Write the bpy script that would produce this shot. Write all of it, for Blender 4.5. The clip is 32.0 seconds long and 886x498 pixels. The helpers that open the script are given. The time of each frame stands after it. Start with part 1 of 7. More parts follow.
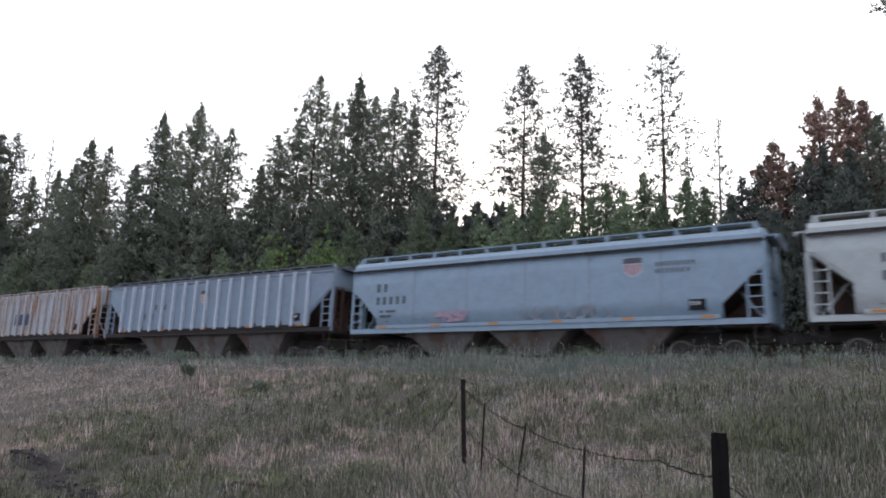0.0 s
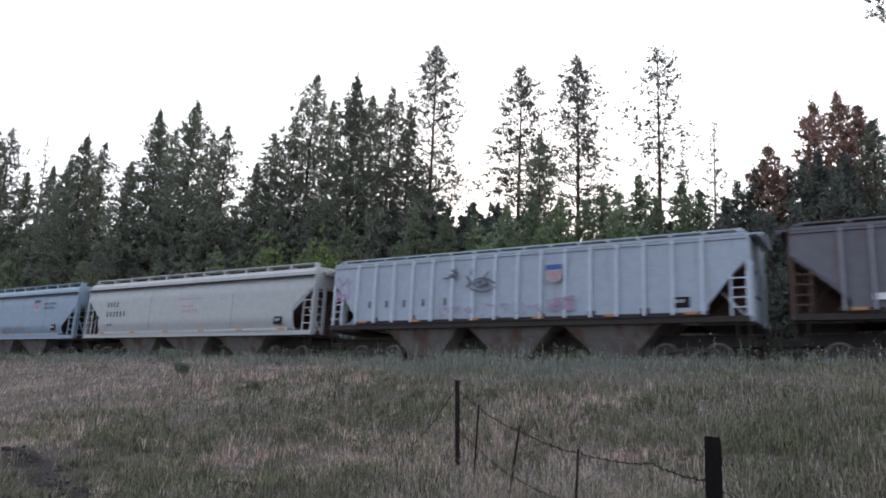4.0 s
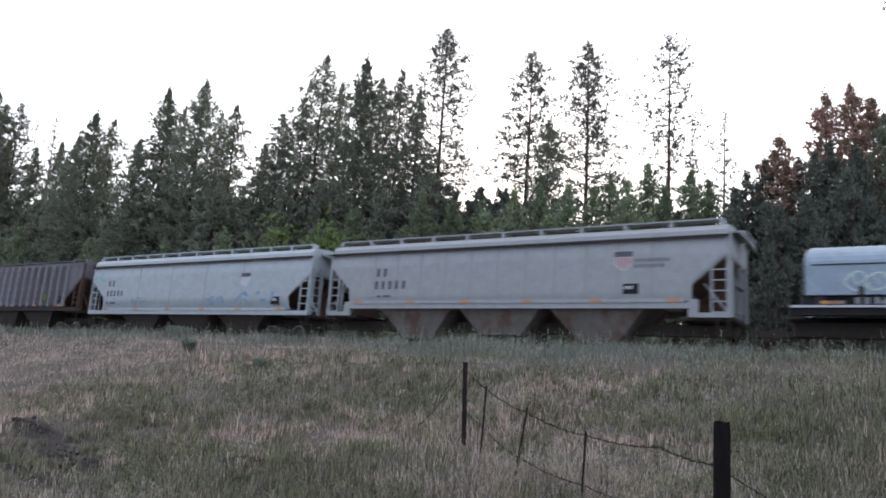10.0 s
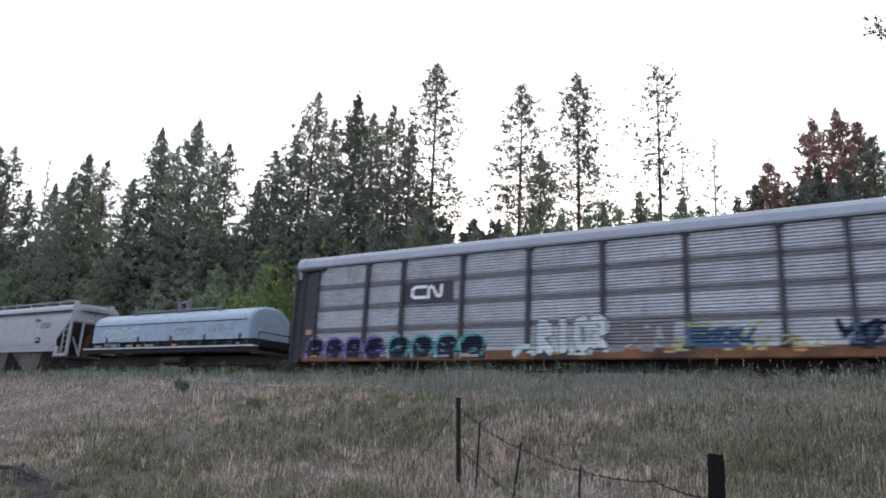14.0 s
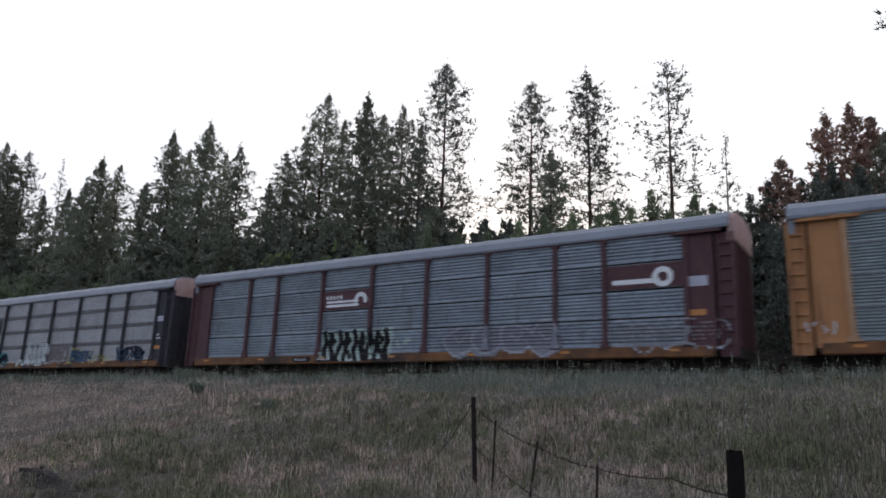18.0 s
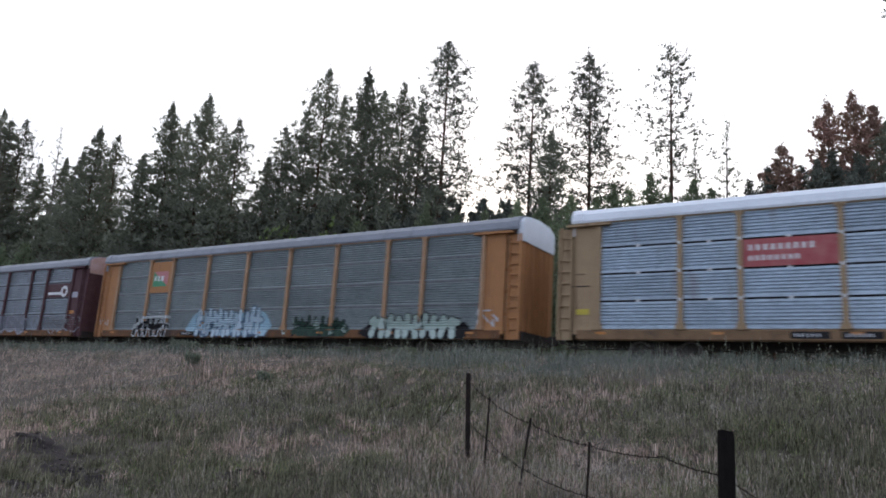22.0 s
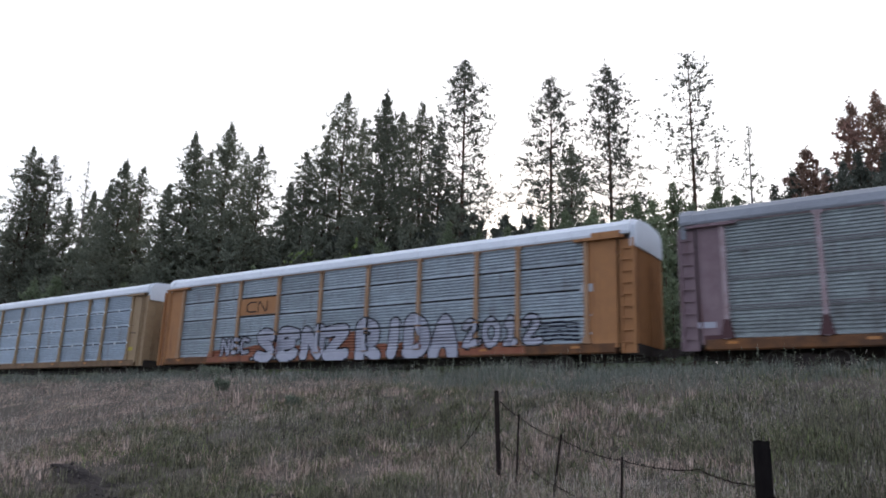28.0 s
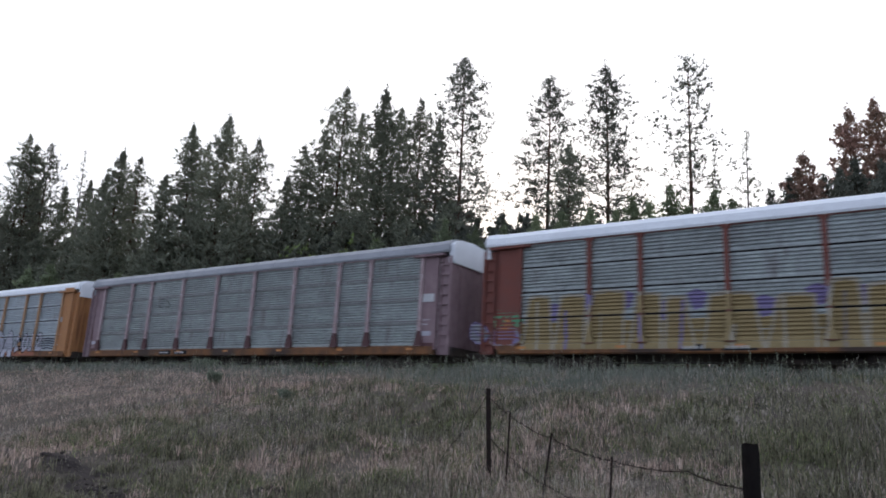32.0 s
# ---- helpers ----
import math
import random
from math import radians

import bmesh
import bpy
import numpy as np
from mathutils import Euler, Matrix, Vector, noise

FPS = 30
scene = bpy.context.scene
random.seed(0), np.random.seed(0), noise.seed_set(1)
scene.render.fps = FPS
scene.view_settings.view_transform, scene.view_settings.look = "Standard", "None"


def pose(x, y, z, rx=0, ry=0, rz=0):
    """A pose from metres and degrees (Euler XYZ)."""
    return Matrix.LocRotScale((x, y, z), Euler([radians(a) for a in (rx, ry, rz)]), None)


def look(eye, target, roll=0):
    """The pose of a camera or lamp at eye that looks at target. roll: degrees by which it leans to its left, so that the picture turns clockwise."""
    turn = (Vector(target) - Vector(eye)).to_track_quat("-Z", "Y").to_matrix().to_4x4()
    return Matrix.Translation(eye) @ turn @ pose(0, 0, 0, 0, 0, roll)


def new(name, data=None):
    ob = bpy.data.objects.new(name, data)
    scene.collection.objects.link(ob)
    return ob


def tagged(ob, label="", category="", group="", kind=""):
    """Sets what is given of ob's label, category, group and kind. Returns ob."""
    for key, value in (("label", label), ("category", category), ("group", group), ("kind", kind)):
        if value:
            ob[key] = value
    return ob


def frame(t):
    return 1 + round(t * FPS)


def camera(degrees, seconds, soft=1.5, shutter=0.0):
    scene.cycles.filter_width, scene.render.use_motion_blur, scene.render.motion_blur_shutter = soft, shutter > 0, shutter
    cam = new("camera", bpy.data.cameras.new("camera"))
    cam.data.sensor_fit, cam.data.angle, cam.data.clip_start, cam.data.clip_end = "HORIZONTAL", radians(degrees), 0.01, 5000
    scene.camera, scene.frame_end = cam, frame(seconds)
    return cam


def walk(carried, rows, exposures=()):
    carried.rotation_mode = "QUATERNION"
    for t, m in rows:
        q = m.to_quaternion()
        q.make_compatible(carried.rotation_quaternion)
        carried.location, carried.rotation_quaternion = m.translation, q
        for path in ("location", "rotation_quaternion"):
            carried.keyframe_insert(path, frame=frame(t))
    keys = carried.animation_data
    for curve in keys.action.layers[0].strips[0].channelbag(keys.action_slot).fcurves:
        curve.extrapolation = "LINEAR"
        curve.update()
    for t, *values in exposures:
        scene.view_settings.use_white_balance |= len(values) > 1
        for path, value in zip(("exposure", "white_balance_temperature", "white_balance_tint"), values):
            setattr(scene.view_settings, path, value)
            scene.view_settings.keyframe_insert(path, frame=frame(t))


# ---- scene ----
# The camera is held by hand at the foot of a grassy railway bank; z = 0 is the ground under it.
cam = camera(63.4, 32.0, soft=1.75, shutter=0.5)
CAMERA = [  # seconds, sideways, height, yaw, pitch, roll
    (0, 0.040, 1.645, -2.370, 12.322, -2.160),
    (0.5, 0.044, 1.648, -2.400, 12.169, -2.218),
    (1, 0.042, 1.653, -2.566, 12.085, -2.675),
    (1.5, 0.043, 1.660, -2.681, 12.159, -2.583),
    (2, 0.032, 1.654, -2.906, 12.380, -2.760),
    (2.5, 0.024, 1.650, -3.064, 12.409, -2.921),
    (3, 0.022, 1.660, -3.010, 12.406, -2.528),
    (3.5, 0.035, 1.656, -3.056, 12.428, -2.733),
    (5.5, 0.016, 1.654, -2.043, 11.933, -2.058),
    (6, 0.009, 1.648, -2.069, 11.767, -2.812),
    (6.5, -0.018, 1.625, -2.039, 11.114, -2.920),
    (7, -0.051, 1.616, -2.658, 11.607, -2.630),
    (7.5, -0.050, 1.616, -2.674, 11.469, -3.372),
    (8, -0.040, 1.614, -2.610, 11.256, -3.494),
    (8.5, -0.043, 1.614, -2.554, 11.150, -3.458),
    (9, -0.043, 1.614, -2.529, 11.083, -3.726),
    (9.5, -0.049, 1.615, -2.577, 11.119, -3.838),
    (10, -0.034, 1.609, -2.709, 11.131, -4.005),
    (10.5, -0.006, 1.610, -2.711, 11.100, -3.585),
    (11, 0.002, 1.608, -2.825, 11.104, -3.684),
    (11.5, 0.000, 1.615, -2.739, 11.159, -3.266),
    (12, 0.008, 1.630, -2.746, 11.521, -3.132),
    (12.5, 0.013, 1.633, -2.791, 12.096, -3.126),
    (13, 0.028, 1.638, -2.849, 12.555, -3.239),
    (13.5, 0.032, 1.645, -2.809, 12.851, -2.798),
    (14, 0.035, 1.652, -2.785, 13.687, -2.587),
    (14.5, 0.046, 1.660, -2.839, 14.298, -2.788),
    (15, 0.048, 1.663, -2.827, 14.693, -2.711),
    (15.5, 0.030, 1.649, -2.498, 14.689, -2.185),
    (17.5, 0.001, 1.625, -1.717, 13.798, -2.203),
    (18, 0.002, 1.630, -1.793, 13.722, -2.173),
    (18.5, -0.008, 1.628, -1.849, 13.642, -2.679),
    (19, -0.014, 1.633, -1.628, 13.487, -2.765),
    (19.5, -0.023, 1.633, -1.570, 13.386, -2.959),
    (20, -0.013, 1.622, -1.354, 13.193, -2.532),
    (20.5, -0.016, 1.617, -1.342, 12.983, -2.951),
    (21, -0.027, 1.605, -1.611, 12.822, -4.062),
    (21.5, -0.029, 1.601, -2.282, 12.320, -4.407),
    (22, -0.011, 1.601, -2.318, 12.047, -3.542),
    (22.5, -0.015, 1.599, -2.188, 11.848, -2.686),
    (23, -0.017, 1.598, -1.643, 11.658, -1.481),
    (23.5, -0.006, 1.607, -1.378, 11.660, -1.560),
    (24, 0.001, 1.610, -1.179, 11.970, -1.822),
    (24.5, 0.006, 1.619, -0.951, 12.456, -1.661),
    (25, 0.015, 1.617, -0.861, 12.978, -1.843),
    (25.5, 0.008, 1.619, -0.744, 13.204, -1.828),
    (27.5, 0.010, 1.604, -0.166, 13.708, -1.886),
    (28, 0.000, 1.600, 0.000, 13.385, -1.827),
    (28.5, -0.005, 1.598, 0.079, 13.359, -1.953),
    (29, 0.002, 1.600, 0.257, 13.364, -1.854),
    (29.5, 0.013, 1.598, 0.364, 13.371, -1.734),
    (30, 0.017, 1.590, 0.255, 13.336, -2.301),
    (30.5, 0.007, 1.594, 0.097, 13.280, -2.389),
    (31, -0.005, 1.597, 0.037, 13.234, -2.739),
    (31.5, -0.006, 1.592, -0.033, 13.225, -2.921),
    (32, 0.013, 1.596, -0.597, 13.188, -2.989),
]
walk(cam, [(t, pose(x, 0, z, 90 + pitch, roll, yaw)) for t, x, z, yaw, pitch, roll in CAMERA],
     exposures=[(0, 0.04), (6, -0.02), (8, 0.14), (13, 0.28), (14, 0.3), (14.5, 0.05), (15, -0.3), (17.5, -0.58), (20.8, -0.57), (21.5, -0.48), (22, -0.27), (25, -0.25), (32, -0.3)])

# ---- world and light: an even white evening sky ----
world = bpy.data.worlds.new("world")
scene.world = world
world.use_nodes = True
wn, wl = world.node_tree.nodes, world.node_tree.links
wn.clear()
sky = wn.new("ShaderNodeTexSky")
sky.sky_type = "NISHITA"
sky.sun_disc = False
sky.sun_elevation = radians(9)
sky.sun_rotation = radians(8)
sky.air_density, sky.dust_density, sky.ozone_density = 1.0, 3.0, 1.0
veil = wn.new("ShaderNodeMix")          # thin high cloud over the whole sky
veil.data_type = "RGBA"
veil.inputs["Factor"].default_value = 0.86
glow = wn.new("ShaderNodeMix")          # the sunset side of the sky, beyond the forest, is the brighter one
glow.data_type = "RGBA"
glow.inputs["A"].default_value = (9.4, 10.8, 14.5, 1)
glow.inputs["B"].default_value = (15.0, 15.2, 16.2, 1)
where = wn.new("ShaderNodeTexCoord")
towards = wn.new("ShaderNodeVectorMath")
towards.operation = "DOT_PRODUCT"
towards.inputs[1].default_value = Vector((0.15, 0.98, 0.12)).normalized()
share = wn.new("ShaderNodeMapRange")
share.interpolation_type = "SMOOTHSTEP"
share.inputs["From Min"].default_value, share.inputs["From Max"].default_value = -0.5, 0.85
wl.new(where.outputs["Generated"], towards.inputs[0])
wl.new(towards.outputs["Value"], share.inputs["Value"])
wl.new(share.outputs["Result"], glow.inputs["Factor"])
wl.new(glow.outputs["Result"], veil.inputs["B"])
bg = wn.new("ShaderNodeBackground")
bg.inputs["Strength"].default_value = 0.12
out = wn.new("ShaderNodeOutputWorld")
wl.new(sky.outputs[0], veil.inputs["A"])
wl.new(veil.outputs["Result"], bg.inputs[0])
wl.new(bg.outputs[0], out.inputs[0])

sun = new("sun", bpy.data.lights.new("sun", "SUN"))
sun.data.energy, sun.data.angle, sun.data.color = 0.5, radians(20), (1.0, 0.9, 0.8)
sun.matrix_world = look((15, 100, 17), (0, 0, 0))

# ---- plan: u runs along the track away from the camera, s square to it ----
TRACK = 55.185
DX, DY = -math.sin(radians(TRACK)), math.cos(radians(TRACK))
NX, NY = math.cos(radians(TRACK)), math.sin(radians(TRACK))
S0, RAIL = 26.23, 3.32      # the track's middle, and the top of the rail


def at(u, s):
    return u * DX + s * NX, u * DY + s * NY


# ---- mesh helpers ----
class Geo:
    def __init__(self):
        self.v, self.f = [], []

    def add(self, vs, fs):
        o = len(self.v)
        self.v += [tuple(p) for p in vs]
        self.f += [tuple(o + i for i in q) for q in fs]
        return self

    def box(self, x0, x1, y0, y1, z0, z1):
        x0, x1, y0, y1, z0, z1 = min(x0, x1), max(x0, x1), min(y0, y1), max(y0, y1), min(z0, z1), max(z0, z1)
        return self.add([(x, y, z) for x in (x0, x1) for y in (y0, y1) for z in (z0, z1)],
                        [(0, 1, 3, 2), (4, 6, 7, 5), (0, 4, 5, 1), (2, 3, 7, 6), (0, 2, 6, 4), (1, 5, 7, 3)])

    def frustum(self, b, t):
        """Eight-cornered solid from a low and a high rectangle (x0, x1, y0, y1, z)."""
        return self.add([(b[0], b[2], b[4]), (b[1], b[2], b[4]), (b[1], b[3], b[4]), (b[0], b[3], b[4]),
                         (t[0], t[2], t[4]), (t[1], t[2], t[4]), (t[1], t[3], t[4]), (t[0], t[3], t[4])],
                        [(0, 3, 2, 1), (4, 5, 6, 7), (0, 1, 5, 4), (1, 2, 6, 5), (2, 3, 7, 6), (3, 0, 4, 7)])

    def along_x(self, prof, x0, x1):
        """A closed outline of (y, z), counter-clockwise seen from +x, drawn from x0 to x1."""
        n = len(prof)
        return self.add([(x, y, z) for x in (x0, x1) for y, z in prof],
                        [tuple(range(n - 1, -1, -1)), tuple(range(n, 2 * n))]
                        + [(i, (i + 1) % n, n + (i + 1) % n, n + i) for i in range(n)])

    def along_y(self, prof, y0, y1):
        """A closed outline of (x, z), counter-clockwise seen from -y, drawn from y0 to y1."""
        n = len(prof)
        return self.add([(x, y, z) for y in (y0, y1) for x, z in prof],
                        [tuple(range(n)), tuple(range(2 * n - 1, n - 1, -1))]
                        + [(i, n + i, n + (i + 1) % n, (i + 1) % n) for i in range(n)])

    def rod(self, p, q, r, n=6, r2=None):
        p, q = Vector(p), Vector(q)
        r2 = r if r2 is None else r2
        w = (q - p).normalized()
        a = w.orthogonal().normalized()
        b = w.cross(a)
        ring = [a * math.cos(2 * math.pi * i / n) + b * math.sin(2 * math.pi * i / n) for i in range(n)]
        return self.add([p + k * r for k in ring] + [q + k * r2 for k in ring],
                        [tuple(range(n - 1, -1, -1)), tuple(range(n, 2 * n))]
                        + [(i, (i + 1) % n, n + (i + 1) % n, n + i) for i in range(n)])

    def tube(self, pts, r, n=5):
        """One bent tube through points."""
        pts = [Vector(p) for p in pts]
        m, vs = len(pts), []
        for i, p in enumerate(pts):
            w = (pts[min(i + 1, m - 1)] - pts[max(i - 1, 0)]).normalized()
            a = w.cross(Vector((0, 0, 1))).normalized()
            b = w.cross(a)
            vs += [p + (a * math.cos(2 * math.pi * j / n) + b * math.sin(2 * math.pi * j / n)) * r for j in range(n)]
        return self.add(vs, [(i * n + j, i * n + (j + 1) % n, i * n + n + (j + 1) % n, i * n + n + j) for i in range(m - 1) for j in range(n)]
                        + [tuple(range(n - 1, -1, -1)), tuple(range((m - 1) * n, m * n))])

    def mesh(self, name, material, smooth=False):
        me = bpy.data.meshes.new(name)
        me.from_pydata(self.v, [], self.f)
        me.materials.append(material)
        if smooth:
            me.polygons.foreach_set("use_smooth", [True] * len(me.polygons))
        me.update()
        return me


def part(name, geo, material, parent, label="", loc=(0, 0, 0), smooth=False):
    me = geo.mesh(name, material, smooth) if isinstance(geo, Geo) else geo
    ob = new(name, me)
    ob.parent = parent
    ob.location = loc
    if label:
        ob["label"] = label
    return ob


def array_mesh(name, verts, faces, material):
    """A mesh from numpy arrays; all the faces have the same number of corners."""
    me = bpy.data.meshes.new(name)
    k = faces.shape[1]
    me.vertices.add(len(verts))
    me.vertices.foreach_set("co", np.ascontiguousarray(verts, dtype=np.float32).ravel())
    me.loops.add(faces.size)
    me.loops.foreach_set("vertex_index", np.ascontiguousarray(faces, dtype=np.int32).ravel())
    me.polygons.add(len(faces))
    me.polygons.foreach_set("loop_start", np.arange(0, faces.size, k, dtype=np.int32))
    me.materials.append(material)
    me.update(calc_edges=True)
    return me


# ---- materials ----
def mat(name, col, col2=None, rough=0.6, metal=0.0, scale=3.0, stretch=(1, 1, 1), amount=0.5, fine=30.0, bump=0.0,
        streak=None, island=0.0, spread=0.0, gloss=0.2, thin=0.0):
    """Paint, metal, bark or grass: two colours mixed by a broad and a fine noise. streak: (colour, share, stretch) of rust or
    dirt runs. island, spread: how far pieces of one mesh, and objects, differ in lightness."""
    m = bpy.data.materials.new(name)
    m.use_nodes = True
    nt, lk = m.node_tree.nodes, m.node_tree.links
    bsdf = nt["Principled BSDF"]
    bsdf.inputs["Roughness"].default_value = rough
    bsdf.inputs["Metallic"].default_value = metal
    bsdf.inputs["Specular IOR Level"].default_value = gloss
    co = nt.new("ShaderNodeTexCoord")
    mp = nt.new("ShaderNodeMapping")
    mp.inputs["Scale"].default_value = stretch
    lk.new(co.outputs["Object"], mp.inputs["Vector"])
    if spread:
        info = nt.new("ShaderNodeObjectInfo")
        mul = nt.new("ShaderNodeMath")
        mul.operation = "MULTIPLY"
        mul.inputs[1].default_value = 37.0
        lk.new(info.outputs["Random"], mul.inputs[0])
        lk.new(mul.outputs[0], mp.inputs["Location"])

    def noise_of(sc, vec, detail=5.0):
        n = nt.new("ShaderNodeTexNoise")
        n.inputs["Scale"].default_value = sc
        n.inputs["Detail"].default_value = detail
        n.inputs["Roughness"].default_value = 0.6
        lk.new(vec.outputs[0], n.inputs["Vector"])
        return n

    def mix(fac, a, b, blend="MIX"):
        x = nt.new("ShaderNodeMix")
        x.data_type = "RGBA"
        x.blend_type = blend
        x.clamp_factor = True
        for key, val in (("Factor", fac), ("A", a), ("B", b)):
            if isinstance(val, (int, float)):
                x.inputs[key].default_value = val
            elif isinstance(val, tuple):
                x.inputs[key].default_value = (*val, 1)
            else:
                lk.new(val, x.inputs[key])
        return x.outputs["Result"]

    def ramp(src, lo, hi):
        r = nt.new("ShaderNodeMapRange")
        r.inputs["From Min"].default_value, r.inputs["From Max"].default_value = lo, hi
        lk.new(src, r.inputs["Value"])
        return r.outputs["Result"]

    col2 = col2 or tuple(c * 0.7 for c in col)
    broad = ramp(noise_of(scale, mp).outputs["Fac"], 0.35, 0.68)
    colour = mix(broad, col, tuple(a + (b - a) * min(1, amount * 2) for a, b in zip(col, col2)))
    small = noise_of(fine, mp, 3.0).outputs["Fac"]
    colour = mix(0.35 * amount + 0.1, colour, mix(ramp(small, 0.3, 0.7), tuple(c * 0.55 for c in col2), tuple(min(1, c * 1.25) for c in col)))
    if streak:
        sm = nt.new("ShaderNodeMapping")
        sm.inputs["Scale"].default_value = streak[2]
        lk.new(mp.outputs[0], sm.inputs["Vector"])
        edge = 0.72 - 0.45 * streak[1]
        colour = mix(ramp(noise_of(1.0, sm, 7.0).outputs["Fac"], edge, edge + 0.12), colour, streak[0])
    for amount_of, source in ((island, "ShaderNodeNewGeometry"), (spread, "ShaderNodeObjectInfo")):
        if amount_of:
            g = nt.new(source)
            val = g.outputs["Random Per Island"] if source == "ShaderNodeNewGeometry" else g.outputs["Random"]
            h = nt.new("ShaderNodeHueSaturation")
            r = nt.new("ShaderNodeMapRange")
            r.inputs["To Min"].default_value, r.inputs["To Max"].default_value = 1 - amount_of, 1 + amount_of
            lk.new(val, r.inputs["Value"])
            lk.new(r.outputs["Result"], h.inputs["Value"])
            lk.new(colour, h.inputs["Color"])
            colour = h.outputs["Color"]
    lk.new(colour, bsdf.inputs["Base Color"])
    if thin:   # light that comes through leaves and blades
        tr = nt.new("ShaderNodeBsdfTranslucent")
        lk.new(colour, tr.inputs["Color"])
        ms = nt.new("ShaderNodeMixShader")
        ms.inputs["Fac"].default_value = thin
        lk.new(bsdf.outputs[0], ms.inputs[1])
        lk.new(tr.outputs[0], ms.inputs[2])
        lk.new(ms.outputs[0], nt["Material Output"].inputs["Surface"])
    if bump:
        b = nt.new("ShaderNodeBump")
        b.inputs["Strength"].default_value = bump
        b.inputs["Distance"].default_value = 0.02
        lk.new(small, b.inputs["Height"])
        lk.new(b.outputs[0], bsdf.inputs["Normal"])
    return m


RUNS = (2.6, 2.6, 0.22)
m_dark_steel = mat("dark_steel", (0.035, 0.032, 0.03), (0.06, 0.045, 0.035), 0.7, 0.0, 5, amount=0.6, bump=0.3, gloss=0.08)
m_wheel = mat("wheel_steel", (0.17, 0.15, 0.135), (0.11, 0.09, 0.078), 0.5, 0.3, 6)
m_truck = mat("dusty_brown_cast_steel", (0.045, 0.038, 0.034), (0.07, 0.055, 0.046), 0.8, 0, 5, amount=0.6, bump=0.3, gloss=0.08)
m_rail = mat("rail_steel", (0.16, 0.09, 0.06), (0.28, 0.24, 0.2), 0.45, 0.6, 4)
m_tie = mat("tie_wood", (0.09, 0.065, 0.05), (0.16, 0.12, 0.09), 0.9, 0, 6, stretch=(1, 6, 1), bump=0.5, spread=0.2)
m_ballast = mat("ballast_stone", (0.2, 0.18, 0.16), (0.34, 0.31, 0.28), 0.95, 0, 9, fine=60, bump=0.9)
m_white = mat("white_paint", (0.72, 0.72, 0.7), (0.55, 0.55, 0.54), 0.6, amount=0.4)
m_worn_white = mat("worn_white_paint", (0.5, 0.5, 0.5), (0.36, 0.37, 0.38), 0.7)
m_black = mat("black_paint", (0.016, 0.016, 0.018), (0.03, 0.028, 0.027), 0.7, gloss=0.06)
m_letter = mat("faded_black_lettering", (0.07, 0.07, 0.075), (0.13, 0.13, 0.135), 0.7)
m_red = mat("faded_red_paint", (0.33, 0.07, 0.075), (0.42, 0.16, 0.15), 0.65)
m_blue = mat("blue_paint", (0.05, 0.09, 0.26), (0.1, 0.14, 0.3), 0.65)
m_orange_tape = mat("orange_reflector", (0.5, 0.2, 0.05), (0.4, 0.2, 0.09), 0.5)
m_bark = mat("pine_bark", (0.07, 0.045, 0.032), (0.13, 0.075, 0.05), 0.95, 0, 4, stretch=(3, 3, 0.6), bump=0.8, gloss=0.08)
m_snag = mat("grey_dead_wood", (0.16, 0.14, 0.13), (0.24, 0.21, 0.2), 0.9, 0, 4, stretch=(3, 3, 0.6), bump=0.6)
m_needle = mat("pine_needles", (0.18, 0.194, 0.146), (0.246, 0.258, 0.19), 0.75, 0, 0.5, amount=0.6, fine=3, island=0.3, spread=0.18, gloss=0.08, thin=0.35)
# darker copy of the needles, with the forest's shade in its colour
m_needle_dark = mat("shaded_pine_needles", (0.12, 0.13, 0.108), (0.165, 0.175, 0.14), 0.75, 0, 0.5, amount=0.6, fine=3, island=0.3, spread=0.18, gloss=0.08, thin=0.3)
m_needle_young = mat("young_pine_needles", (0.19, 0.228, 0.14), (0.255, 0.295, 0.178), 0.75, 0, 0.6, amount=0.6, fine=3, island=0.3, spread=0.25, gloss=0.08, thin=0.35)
# the reddish sunset glow on these crowns is put into the needle colour
m_needle_red = mat("glow_tinted_pine_needles", (0.4, 0.24, 0.2), (0.22, 0.18, 0.12), 0.8, 0, 0.3, amount=0.7, fine=2, island=0.4, gloss=0.08, thin=0.35)
m_leaf = mat("bright_shrub_leaves", (0.14, 0.19, 0.065), (0.18, 0.23, 0.09), 0.6, 0, 1.0, fine=6, island=0.4, gloss=0.08, thin=0.35)
m_sage = mat("grey_green_leaves", (0.15, 0.175, 0.125), (0.23, 0.25, 0.19), 0.8, 0, 2.0, fine=8, island=0.4, gloss=0.08, thin=0.35)
m_ground = mat("bank_soil_and_thatch", (0.1, 0.083, 0.07), (0.062, 0.056, 0.044), 0.95, 0, 0.35, amount=0.7, fine=9, bump=0.8, gloss=0.08)
m_soil = mat("dark_soil_and_shadow", (0.034, 0.029, 0.027), (0.06, 0.05, 0.045), 0.95, 0, 3, fine=20, bump=0.9, gloss=0.08)
m_dry = mat("dry_pinkish_grass", (0.47, 0.362, 0.305), (0.315, 0.243, 0.202), 0.8, 0, 1.1, amount=0.6, fine=5, island=0.85, gloss=0.08, thin=0.35)
m_weed = mat("grey_purple_weeds", (0.17, 0.148, 0.14), (0.095, 0.088, 0.077), 0.8, 0, 1.3, amount=0.6, fine=5, island=0.85, gloss=0.08, thin=0.35)
m_green = mat("grey_green_grass", (0.13, 0.13, 0.083), (0.195, 0.187, 0.127), 0.8, 0, 1.2, amount=0.6, fine=5, island=0.85, gloss=0.08, thin=0.35)
m_seed = mat("pale_seed_heads", (0.4, 0.355, 0.3), (0.52, 0.465, 0.395), 0.8, 0, 0.5, fine=3, island=0.4, gloss=0.08)
